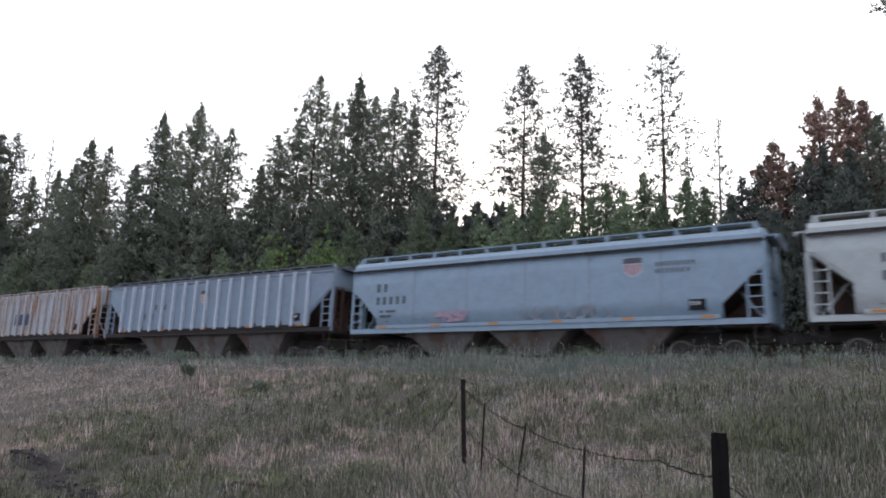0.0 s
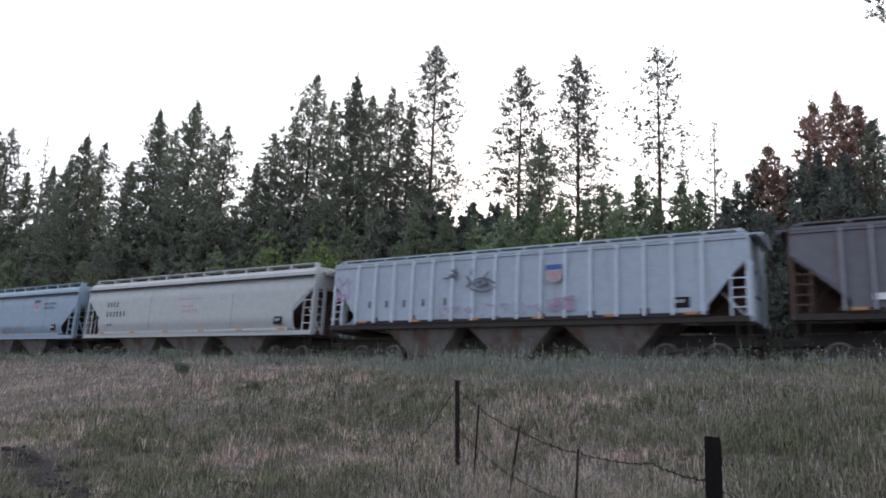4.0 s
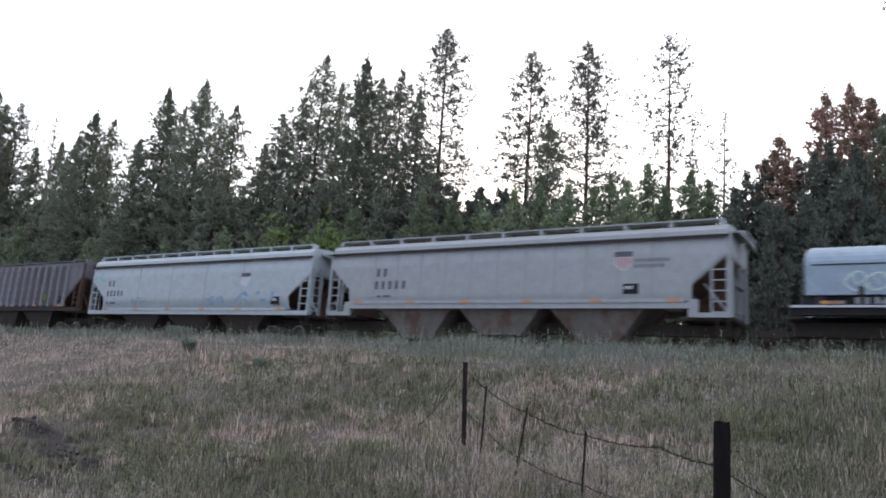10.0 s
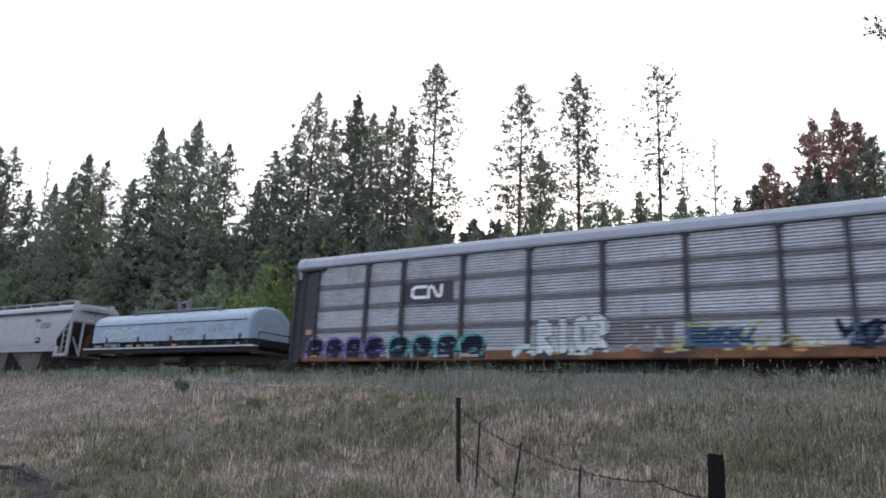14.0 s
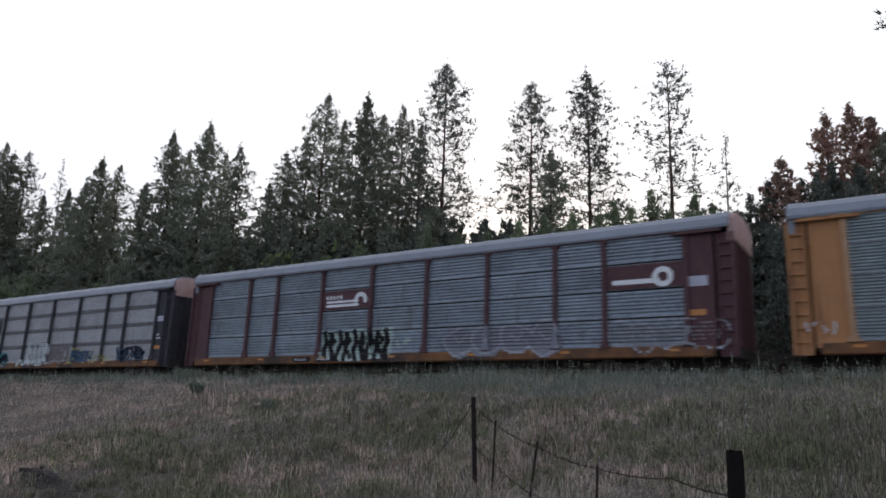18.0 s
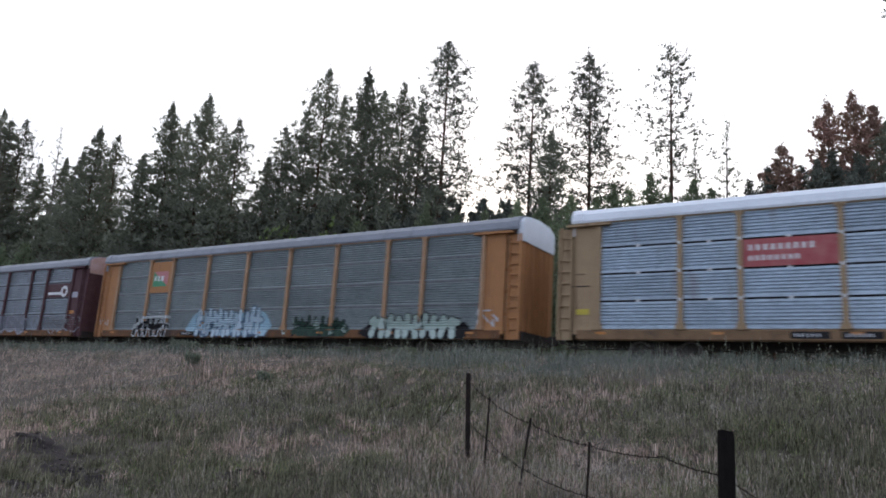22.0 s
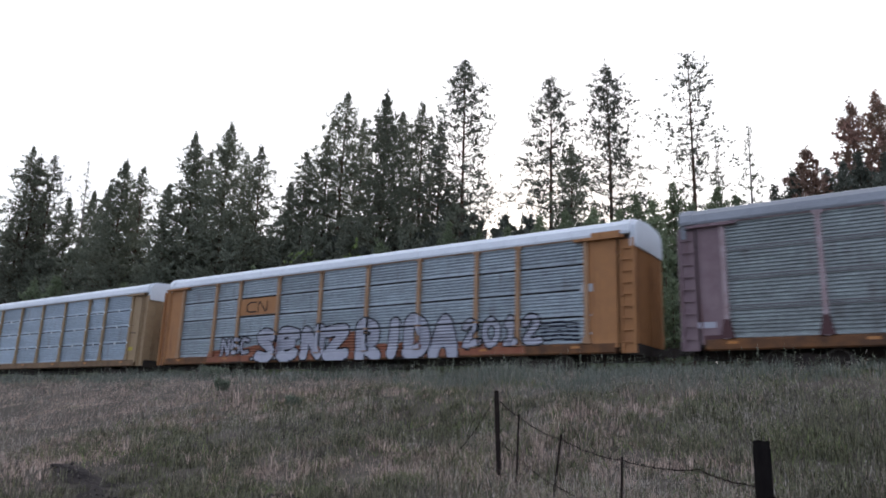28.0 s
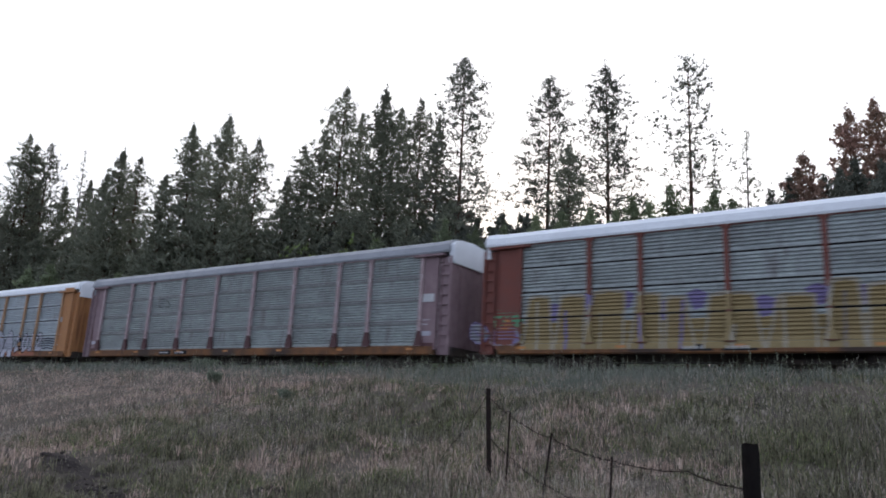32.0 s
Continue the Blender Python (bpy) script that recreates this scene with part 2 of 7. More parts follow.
m_sage_grass = mat("blue_grey_sage_leaves", (0.15, 0.165, 0.138), (0.22, 0.235, 0.195), 0.8, 0, 1.5, amount=0.6, fine=6, island=0.45, gloss=0.08, thin=0.3)
m_broad = mat("small_green_weed_leaves", (0.125, 0.155, 0.06), (0.2, 0.225, 0.11), 0.7, 0, 1.5, amount=0.6, fine=6, island=0.85, gloss=0.1, thin=0.35)
m_crest = mat("pale_grey_green_weed_leaves", (0.2, 0.215, 0.16), (0.29, 0.3, 0.235), 0.8, 0, 1.5, fine=6, island=0.4, gloss=0.08, thin=0.3)
m_weed_dark = mat("dark_weed_leaves", (0.06, 0.072, 0.048), (0.1, 0.115, 0.08), 0.8, 0, 1.5, fine=6, island=0.4, gloss=0.08, thin=0.3)
m_post = mat("weathered_fence_wood", (0.011, 0.0095, 0.0095), (0.02, 0.017, 0.015), 0.95, 0, 6, stretch=(4, 4, 0.7), bump=0.9, gloss=0.03)
m_wire = mat("rusty_wire", (0.02, 0.015, 0.013), (0.035, 0.024, 0.02), 0.85, 0.0, 20, gloss=0.08)

# ---- ground ----
PROFILE_S = (-3000, -6, 0, 3, 5.8, 8, 12, 16, 19, 22, 23.6, 29.5, 33, 45, 80, 3000)
PROFILE_Z = (-2, 0, 0, 0.12, 0.36, 0.75, 1.68, 2.55, 2.98, 3.02, 2.9, 2.75, 2.7, 2.9, 3.4, 12)
rng = np.random.default_rng(5)
LUMPS = [(k * math.cos(p), k * math.sin(p), a, f) for k, p, a, f in
         zip((0.35, 0.5, 0.9, 1.3, 2.1, 3.1), rng.uniform(0, 6.28, 6), (0.1, 0.08, 0.06, 0.045, 0.03, 0.02), rng.uniform(0, 6.28, 6))]
HOLLOWS = [(8.7, 9.1, 0.7, 0.14), (8.6, 8.6, 0.45, -0.22), (12.6, 7.6, 1.1, 0.1), (10.6, 5.9, 1.2, -0.2), (8.3, 5.2, 0.8, -0.15), (7.0, 6.6, 1.0, 0.12)]


lattice = np.random.default_rng(11).random((64, 64))


def patchy(u, s, size, shift=0.0):
    """Smooth random values from 0 to 1, in patches of a size in metres."""
    p, q = np.asarray(u, float) / size + 3.7 * shift, np.asarray(s, float) / size + 9.1 * shift
    i, j = np.floor(p).astype(int), np.floor(q).astype(int)
    a, b = p - i, q - j
    a, b = a * a * (3 - 2 * a), b * b * (3 - 2 * b)
    v = lambda k, m: lattice[(i + k) % 64, (j + m) % 64]
    return (v(0, 0) * (1 - a) + v(1, 0) * a) * (1 - b) + (v(0, 1) * (1 - a) + v(1, 1) * a) * b


def ground_z(u, s):
    z = np.interp(s, PROFILE_S, PROFILE_Z)
    near = np.clip(1 - np.abs(s - 10) / 14, 0, 1)
    for a, b, h, f in LUMPS:
        z = z + near * h * np.sin(a * u + b * s + f)
    z = z + near * (0.16 * (patchy(u, s, 1.3, 1) - 0.5) + 0.12 * (patchy(u, s, 0.6, 2) - 0.5))
    for hu, hs, r, h in HOLLOWS:
        z = z + h * np.exp(-((u - hu) ** 2 + (s - hs) ** 2) / r ** 2)
    return z


def steps(lo, hi, fine, far):
    tail = np.geomspace(fine * 2, far, 26)
    return np.concatenate([lo - tail[::-1], np.arange(lo, hi, fine), hi + tail])


gu, gs = steps(-12, 60, 0.3, 3000), steps(-6, 34, 0.25, 3000)
uu, ss = np.meshgrid(gu, gs, indexing="ij")
gx, gy = at(uu, ss)
ids = np.arange(uu.size).reshape(uu.shape)
quads = np.stack([ids[:-1, :-1], ids[:-1, 1:], ids[1:, 1:], ids[1:, :-1]], -1).reshape(-1, 4)
ground = new("ground", array_mesh("ground", np.stack([gx, gy, ground_z(uu, ss)], -1).reshape(-1, 3), quads, m_ground))
tagged(ground, "grassy railway bank of dry soil and thatch", "ground", kind="structure")

# ---- railway line ----
TURN = 90 + TRACK
line_pose = pose(*at(0, S0), 0, 0, 0, TURN)
ballast = new("ballast_bed", Geo().along_x([(-3.1, 2.6), (3.1, 2.6), (2.0, RAIL - 0.2), (-2.0, RAIL - 0.2)][::1], -900, 900).mesh("ballast_bed", m_ballast))
ballast.matrix_world = line_pose
tagged(ballast, "grey crushed stone ballast under the track", "track bed", kind="structure")
track = new("railway_track")
track.matrix_world = line_pose
tagged(track, "single railway track on wooden ties behind tall grass", "railway track", kind="structure")
for y in (-0.75, 0.75):
    part("rail", Geo().along_x([(y - 0.07, RAIL - 0.16), (y + 0.07, RAIL - 0.16), (y + 0.07, RAIL - 0.14), (y + 0.012, RAIL - 0.12), (y + 0.012, RAIL - 0.045), (y + 0.036, RAIL - 0.035),
                                (y + 0.036, RAIL), (y - 0.036, RAIL), (y - 0.036, RAIL - 0.035), (y - 0.012, RAIL - 0.045), (y - 0.012, RAIL - 0.12), (y - 0.07, RAIL - 0.14)], -900, 900), m_rail, track)
tie_mesh = Geo().box(-0.115, 0.115, -1.3, 1.3, RAIL - 0.34, RAIL - 0.165).mesh("tie", m_tie)
for i in range(220):
    part("tie", tie_mesh, m_tie, track, loc=(-25 + i * 0.55, 0, 0))

# ---- train: couplers of the sixteen cars, metres behind a point of the train ----
COUPLERS = (-209.4, -190.9, -172.57, -154.25, -135.26, -116.46, -97.74, -79.04, -59.94, -43.59, -14.6, 14.78, 44.31, 73.70, 103.62, 132.85, 162.45)


def run(t):
    """Metres that the train's point has gone along the track."""
    k = t - 16
    return 9.3718 * k - 0.0049757 * k * k + 0.0000257 * k ** 3


CARS, WHEELS = [], []


def wheelset_mesh(r):
    g = Geo()
    for y in (-0.75, 0.75):
        g.rod((0, y - 0.03, 0), (0, y + 0.03, 0), r - 0.05, 24)
        for i in range(24):
            a0, a1 = i * 0.2618, (i + 1) * 0.2618
            ring = [(q * math.cos(a), y + d, q * math.sin(a)) for a in (a0, a1) for q, d in ((r - 0.06, -0.065), (r, -0.065), (r, 0.065), (r - 0.06, 0.065))]
            g.add(ring, [(0, 4, 5, 1), (1, 5, 6, 2), (2, 6, 7, 3), (3, 7, 4, 0)])
        g.rod((0, y - 0.085 * (1 if y > 0 else -1), 0), (0, y - 0.06 * (1 if y > 0 else -1), 0), r + 0.03, 24)
        g.rod((0, y + (0.06 if y > 0 else -0.06), 0), (0, y + (0.1 if y > 0 else -0.1), 0), r * 0.42, 12)
        for k in range(3):
            a = k * 2.094
            g.rod((0.24 * math.cos(a), y + (0.06 if y > 0 else -0.06), 0.24 * math.sin(a)), (0.24 * math.cos(a), y + (0.08 if y > 0 else -0.08), 0.24 * math.sin(a)), 0.05, 6)
    g.rod((0, -1.05, 0), (0, 1.05, 0), 0.08, 10)
    me = g.mesh("wheelset", m_truck)
    me.materials.append(m_wheel)
    for p in me.polygons:
        far = [math.hypot(me.vertices[i].co.x, me.vertices[i].co.z) for i in p.vertices]
        if min(far) > r - 0.07 and len(far) == 4:
            p.material_index = 1
    return me


WHEELSET = wheelset_mesh(0.42)
frame_geo = Geo()
for y in (-1.0, 1.0):
    y0, y1 = y - 0.07, y + 0.07
    frame_geo.along_y([(-0.42, 0.14), (0.42, 0.14), (0.42, 0.3), (0.3, 0.62), (-0.3, 0.62), (-0.42, 0.3)], y0, y1)
    for k in (-1, 1):
        frame_geo.along_y([(k * 0.3, 0.52), (k * 1.1, 0.46), (k * 1.1, 0.54), (k * 0.3, 0.66)][::k], y0, y1)
        frame_geo.along_y([(k * 0.42, 0.14), (k * 0.74, 0.34), (k * 0.74, 0.44), (k * 0.42, 0.26)][::k], y0, y1)
        frame_geo.box(k * 0.74, k * 1.02, y - 0.09, y + 0.1, 0.32, 0.5)
        frame_geo.rod((k * 0.88, y + (0.1 if y > 0 else -0.1), 0.42), (k * 0.88, y + (0.16 if y > 0 else -0.16), 0.42), 0.09, 10)
    for x in (-0.2, 0, 0.2):
        frame_geo.rod((x, y + (0.09 if y > 0 else -0.09), 0.22), (x, y + (0.09 if y > 0 else -0.09), 0.52), 0.07, 8)
frame_geo.box(-0.2, 0.2, -1.0, 1.0, 0.4, 0.7)
TRUCK = frame_geo.mesh("truck", m_truck)


def add_trucks(car, x):
    for k in (-1, 1):
        truck = part("truck", TRUCK, m_dark_steel, car, "dark cast steel freight truck", loc=(k * x, 0, 0))
        for w in (-0.88, 0.88):
            WHEELS.append((part("wheelset", WHEELSET, m_wheel, truck, loc=(w, 0, 0.42)), CARS[-1][1], w))


def add_couplers(car, half, reach):
    for k in (-1, 1):
        g = Geo().box(k * half, k * (reach - 0.18), -0.09, 0.09, 0.78, 1.0)
        g.box(k * (reach - 0.18), k * (reach - 0.01), -0.13, 0.13, 0.72, 1.06)
        part("coupler", g, m_dark_steel, car, "rusty knuckle coupler")


def slide(car, dx):
    """Sets a car's body ahead of the middle between its couplers."""
    for piece in car.children:
        if not piece.name.startswith("coupler"):
            piece.matrix_local = pose(dx, 0, 0) @ piece.matrix_local


def start_car(name, label, index):
    car = new(name)
    tagged(car, label, "railcar", group="cars of the train")
    CARS.append((car, index))
    return car, COUPLERS[index + 1] - COUPLERS[index]


def ladder(x0, x1, y, z0, z1, n):
    g = Geo()
    for x in (x0, x1):
        g.box(x - 0.03, x + 0.03, y - 0.03, y + 0.03, z0, z1)
    for i in range(n):
        z = z0 + (i + 0.5) * (z1 - z0) / n
        g.box(x0, x1, y - 0.02, y + 0.02, z - 0.02, z + 0.02)
    return g


def bars(car, name, half, y, rows, material, label=""):
    """Lettering too small or too private to spell: rows of (r, z, height, letter widths), r from the car's front; a bar a letter."""
    for r, z, h, widths in rows:
        for w in widths:
            if w > 0:
                k = w * (0.62 if w < 0.35 else 1.0)
                part(name, Geo().box(half - r, half - r - k, y, y + 0.006, z, z + h), material, car, label)
            r += abs(w) + h * 0.28


SIDE = {"rows": None}       # the side that is being painted: its levels, where it is pressed sheet steel


def sheet_profile(z0, z1, waves):
    """Depth and height along a pressed sheet with level corrugations."""
    edge, prof = 0.07, [(0.0, z0)]
    b = (z1 - z0 - 2 * edge) / waves
    for i in range(waves):
        a = z0 + edge + b * i
        prof += [(0.0, a + 0.1 * b), (-0.055, a + 0.34 * b), (-0.055, a + 0.66 * b), (0.0, a + 0.9 * b)]
    return prof + [(0.0, z1)]


def film(g, near_fn, r0, r1, z0, z1, lift, half):
    """A film of paint on the pressed sheets, posts and sill, wherever near_fn(r, z) is below 0."""
    rr = np.arange(r0, r1 + 0.03, 0.025)
    x = half - rr
    from_post = np.min(np.abs(x[:, None] - np.array(POSTS)[None]), 1)
    for (za, ya), (zb, yb) in SIDE["rows"]:
        if zb < z0 or za > z1:
            continue
        hit = near_fn(rr, (za + zb) / 2) < 0
        on_post = from_post < 0.082 + 0.13 * min(1, max(0, (1.5 - za) / 0.3)) * (za > 1.17)
        for want in (False, True):
            on = np.concatenate([[False], hit & (on_post == want), [False]])
            for i, j in zip(np.flatnonzero(on[1:] & ~on[:-1]), np.flatnonzero(~on[1:] & on[:-1])):
                a, c = half - rr[i] + 0.013, half - rr[j - 1] - 0.013
                p, q = (1.606 + lift, 1.606 + lift) if want and za > 1.17 else (ya + lift, yb + lift)
                g.add([(a, p, za), (c, p, za), (c, q, zb), (a, q, zb)], [(0, 3, 2, 1)])
                for n, edge in ((i - 1, a), (j, c)):      # the painted flank of a post
                    if want and za > 1.17 and 0 <= n < len(rr) and hit[n]:
                        g.add([(edge, ya + lift, za), (edge, p, za), (edge, q, zb), (edge, yb + lift, zb)], [(0, 1, 2, 3)])
    return g


def smooth(pts):
    """A rounder line through points."""
    p = [Vector(q) for q in pts]
    if len(p) < 3:
        return p
    out = []
    for i in range(len(p) - 1):
        a, b, c, d = p[max(i - 1, 0)], p[i], p[i + 1], p[min(i + 2, len(p) - 1)]
        for t in (0, 0.25, 0.5, 0.75):
            out.append(0.5 * (2 * b + (c - a) * t + (2 * a - 5 * b + 4 * c - d) * t * t + (3 * b - a - 3 * c + d) * t ** 3))
    return out + [p[-1]]


def to_line(pts, closed=False):
    """Distance from a line of points, as a function of r and z."""
    pts = [(p[0], p[1]) for p in pts]
    pairs = list(zip(pts, pts[1:] + pts[:1])) if closed else list(zip(pts, pts[1:]))

    def far(r, z):
        d = np.full(len(r), 9.0)
        for (ax, az), (bx, bz) in pairs:
            k = np.clip(((r - ax) * (bx - ax) + (z - az) * (bz - az)) / max(1e-9, (bx - ax) ** 2 + (bz - az) ** 2), 0, 1)
            d = np.minimum(d, np.hypot(r - ax - k * (bx - ax), z - az - k * (bz - az)))
        return d
    return far


def stroke(g, pts, w, y, half):
    """A painted line through points (r, z) on the side. On a flat side at y it is a ribbon with pointed ends; on pressed sheets (y from 1.6) it follows them."""
    if SIDE["rows"] and y >= 1.6:
        far = to_line(pts)
        rs, zs = [p[0] for p in pts], [p[1] for p in pts]
        return film(g, lambda r, z: far(r, z) - w / 2, min(rs) - w / 2, max(rs) + w / 2, min(zs) - w / 2, max(zs) + w / 2, 0.004 + (y - 1.6) * 0.3, half)
    pts = [Vector(p) for p in pts]
    dirs = [(q - p).normalized() for p, q in zip(pts, pts[1:])]
    vs, n = [], len(pts)
    for i, p in enumerate(pts):
        a, b = dirs[max(0, i - 1)], dirs[min(i, n - 2)]
        t = a + b
        t = t.normalized() if t.length > 0.3 else b
        side = Vector((-t.y, t.x)) * (w / 2 * min(1.35, 1 / max(0.5, abs(t.dot(b)))))
        vs += [(half - p.x - side.x, y + 0.0011 * i, p.y + side.y), (half - p.x + side.x, y + 0.0011 * i, p.y - side.y)]
    s, e = pts[0] - dirs[0] * w * 0.4, pts[-1] + dirs[-1] * w * 0.4
    vs += [(half - s.x, y, s.y), (half - e.x, y + 0.0011 * n, e.y)]
    return g.add(vs, [(2 * i, 2 * i + 1, 2 * i + 3, 2 * i + 2) for i in range(n - 1)] + [(0, 2 * n, 1), (2 * n - 2, 2 * n - 1, 2 * n + 1)])


GLYPHS = {  # strokes in a unit box
    "a": [[(0, 0), (0.45, 1), (0.95, 0)], [(0.2, 0.38), (0.75, 0.38)]],
    "b": [[(0.1, 0), (0.1, 1), (0.7, 0.9), (0.7, 0.6), (0.15, 0.5), (0.8, 0.4), (0.75, 0.05), (0.1, 0)]],
    "c": [[(0.9, 0.9), (0.4, 1), (0.1, 0.7), (0.1, 0.3), (0.4, 0), (0.9, 0.1)]],
    "d": [[(0.1, 0), (0.1, 1), (0.6, 0.95), (0.9, 0.5), (0.6, 0.05), (0.1, 0)]],
    "e": [[(0.9, 0.95), (0.2, 1), (0.1, 0.5), (0.2, 0), (0.9, 0.05)], [(0.1, 0.5), (0.75, 0.52)]],
    "g": [[(0.9, 0.9), (0.4, 1), (0.1, 0.5), (0.4, 0), (0.9, 0.15), (0.9, 0.5), (0.55, 0.5)]],
    "i": [[(0.5, 0), (0.5, 1)]],
    "n": [[(0.1, 0), (0.12, 1), (0.85, 0), (0.9, 1)]],
    "o": [[(0.5, 1), (0.12, 0.75), (0.12, 0.25), (0.5, 0), (0.88, 0.25), (0.88, 0.75), (0.5, 1)]],
    "r": [[(0.1, 0), (0.1, 1), (0.7, 0.95), (0.75, 0.6), (0.15, 0.5), (0.9, 0)]],
    "s": [[(0.9, 0.9), (0.4, 1), (0.1, 0.75), (0.85, 0.3), (0.6, 0), (0.05, 0.12)]],
    "z": [[(0.05, 0.95), (0.9, 1), (0.1, 0.05), (0.95, 0)]],
    "w": [[(0, 1), (0.2, 0), (0.5, 0.7), (0.75, 0), (1, 1)]],
    "m": [[(0, 0), (0.15, 1), (0.5, 0.3), (0.85, 1), (1, 0)]],
    "0": [[(0.5, 1), (0.12, 0.75), (0.12, 0.25), (0.5, 0), (0.88, 0.25), (0.88, 0.75), (0.5, 1)]],
    "1": [[(0.25, 0.8), (0.55, 1), (0.5, 0)], [(0.2, 0.02), (0.85, 0.02)]],
    "2": [[(0.1, 0.75), (0.4, 1), (0.8, 0.8), (0.15, 0.05), (0.95, 0.05)]],
}


def tag(car, word, half, r, z, w, h, y, fill, line=None, thick=0.28, lean=0.0, jitter=0.05, seed=1, name="graffiti", label="", edge=0.13, soft=True):
    """Spray-painted letters along the side, each a part: a dark outline and a lighter fill above it."""
    rnd = random.Random(seed)
    for ch in word:
        dz = rnd.uniform(-0.06, 0.06) * h
        gl, gf = Geo(), Geo()
        for pts in GLYPHS[ch]:
            path = [(r + (px * 0.82 + lean * pz + rnd.uniform(-jitter, jitter)) * w, z + dz + (pz + rnd.uniform(-jitter, jitter)) * h) for px, pz in pts]
            path = smooth(path) if soft else path
            if line:
                stroke(gl, path, thick * h + edge, y, half)
            stroke(gf, path, thick * h, y + 0.012, half)
        r += w * rnd.uniform(0.92, 1.06)
        if line:
            part(name + "_outline", gl, line, car, "dark spray-painted outline")
        part(name + "_letter", gf, fill, car, label or "spray-painted graffiti letter")


def blotch(car, half, r0, r1, z0, z1, y, material, n, size, seed, name="graffiti_stroke", label=""):
    """Overlapping sprayed strokes that cannot be read, each a part."""
    rnd = random.Random(seed)
    for i in range(n):
        r, z = r0 + (r1 - r0) * (i + rnd.random()) / n, rnd.uniform(z0, z1)
        pts = [(r, z)]
        for k in range(rnd.randint(2, 4)):
            pts.append((min(max(pts[-1][0] + rnd.uniform(-1, 1) * size * 2, r0), r1), min(max(pts[-1][1] + rnd.uniform(-1, 1) * size * 2.4, z0), z1)))
        part(name, stroke(Geo(), pts, size * rnd.uniform(0.35, 0.7), y + 0.0008 * (i % 9), half), material, car, label or "sprayed graffiti stroke")


def outline(g, pts, y, half, grow=0.0):
    """A painted area with a rim round its middle; grow widens it."""
    if SIDE["rows"] and y >= 1.6:
        far = to_line(pts, True)

        def near_fn(r, z):
            odd = np.zeros(len(r), bool)
            for (ar, az), (br, bz) in zip(pts, pts[1:] + pts[:1]):
                if (az > z) != (bz > z):
                    odd ^= r < ar + (z - az) / (bz - az) * (br - ar)
            return np.where(odd, -1.0, far(r, z) - grow)
        rs, zs = [p[0] for p in pts], [p[1] for p in pts]
        return film(g, near_fn, min(rs) - grow, max(rs) + grow, min(zs) - grow, max(zs) + grow, 0.004 + (y - 1.6) * 0.3, half)
    mr, mz = sum(p[0] for p in pts) / len(pts), sum(p[1] for p in pts) / len(pts)
    far = [(p[0] - mr, p[1] - mz) for p in pts]
    out = [(mr + a * (1 + grow / max(0.2, math.hypot(a, b))), mz + b * (1 + grow / max(0.2, math.hypot(a, b)))) for a, b in far]
    k = len(out)
    g.add([(half - r, y, z) for r, z in out] + [(half - mr, y, mz)], [(i, (i + 1) % k, k) for i in range(k)])
    return g


def bubbles(car, half, r0, r1, z0, z1, n, y, fill, line, seed, edge=0.08, label=""):
    """Swollen graffiti letters: lobed shapes that overlap, each with its outline and one inner line."""
    rnd = random.Random(seed)
    w = (r1 - r0) / n
    for i in range(n):
        rc, zc = r0 + (i + 0.5) * w, (z0 + z1) / 2 + rnd.uniform(-0.06, 0.06)
        k1, k2, p1, p2 = rnd.uniform(0.06, 0.14), rnd.uniform(0.03, 0.08), rnd.uniform(0, 6), rnd.uniform(0, 6)
        pts = []
        for j in range(26):
            a = j * 6.2832 / 26
            q = 1 + k1 * math.sin(2 * a + p1) + k2 * math.sin(3 * a + p2) + 0.06 * math.sin(5 * a + p1)
            pts.append((rc + w * 0.56 * q * math.cos(a), zc + (z1 - z0) * 0.5 * q * math.sin(a)))
        yy = y + 0.004 * (i % 3)
        part("graffiti_outline", outline(Geo(), pts, yy, half, edge), line, car, "sprayed outline of a letter")
        part("graffiti_letter", outline(Geo(), pts, yy + 0.006, half), fill, car, label or "swollen spray-painted letter")
        part("graffiti_line", stroke(Geo(), [(rc - w * rnd.uniform(0.05, 0.3), zc + rnd.uniform(0, 0.2)), (rc, zc - rnd.uniform(0, 0.15)), (rc + w * rnd.uniform(0.05, 0.25), zc + rnd.uniform(-0.1, 0.25))], edge * 0.9, yy + 0.008, half), line, car, "sprayed inner line")


def loops(car, half, r0, r1, z0, z1, n, y, line, seed, width=0.07, label=""):
    """Outlines of swollen graffiti letters, without a fill."""
    rnd = random.Random(seed)
    w = (r1 - r0) / n
    for i in range(n):
        rc, zc, k, p = r0 + (i + 0.5) * w, (z0 + z1) / 2 + rnd.uniform(-0.1, 0.1), rnd.uniform(0.08, 0.2), rnd.uniform(0, 6)
        ring = [(rc + w * 0.55 * (1 + k * math.sin(3 * a + p)) * math.cos(a), zc + (z1 - z0) * 0.48 * (1 + k * math.cos(2 * a + p)) * math.sin(a)) for a in np.linspace(0.2, 5.9, 17)]
        part("graffiti_outline", stroke(Geo(), ring, width, y + 0.002 * (i % 3), half), line, car, label or "sprayed outline of a swollen letter")
        part("graffiti_line", stroke(Geo(), [(rc - w * 0.2, zc + 0.2), (rc + w * rnd.uniform(-0.1, 0.15), zc - 0.1), (rc + w * 0.25, zc + rnd.uniform(0, 0.3))], width * 0.8, y + 0.008, half), line, car, "sprayed inner line")


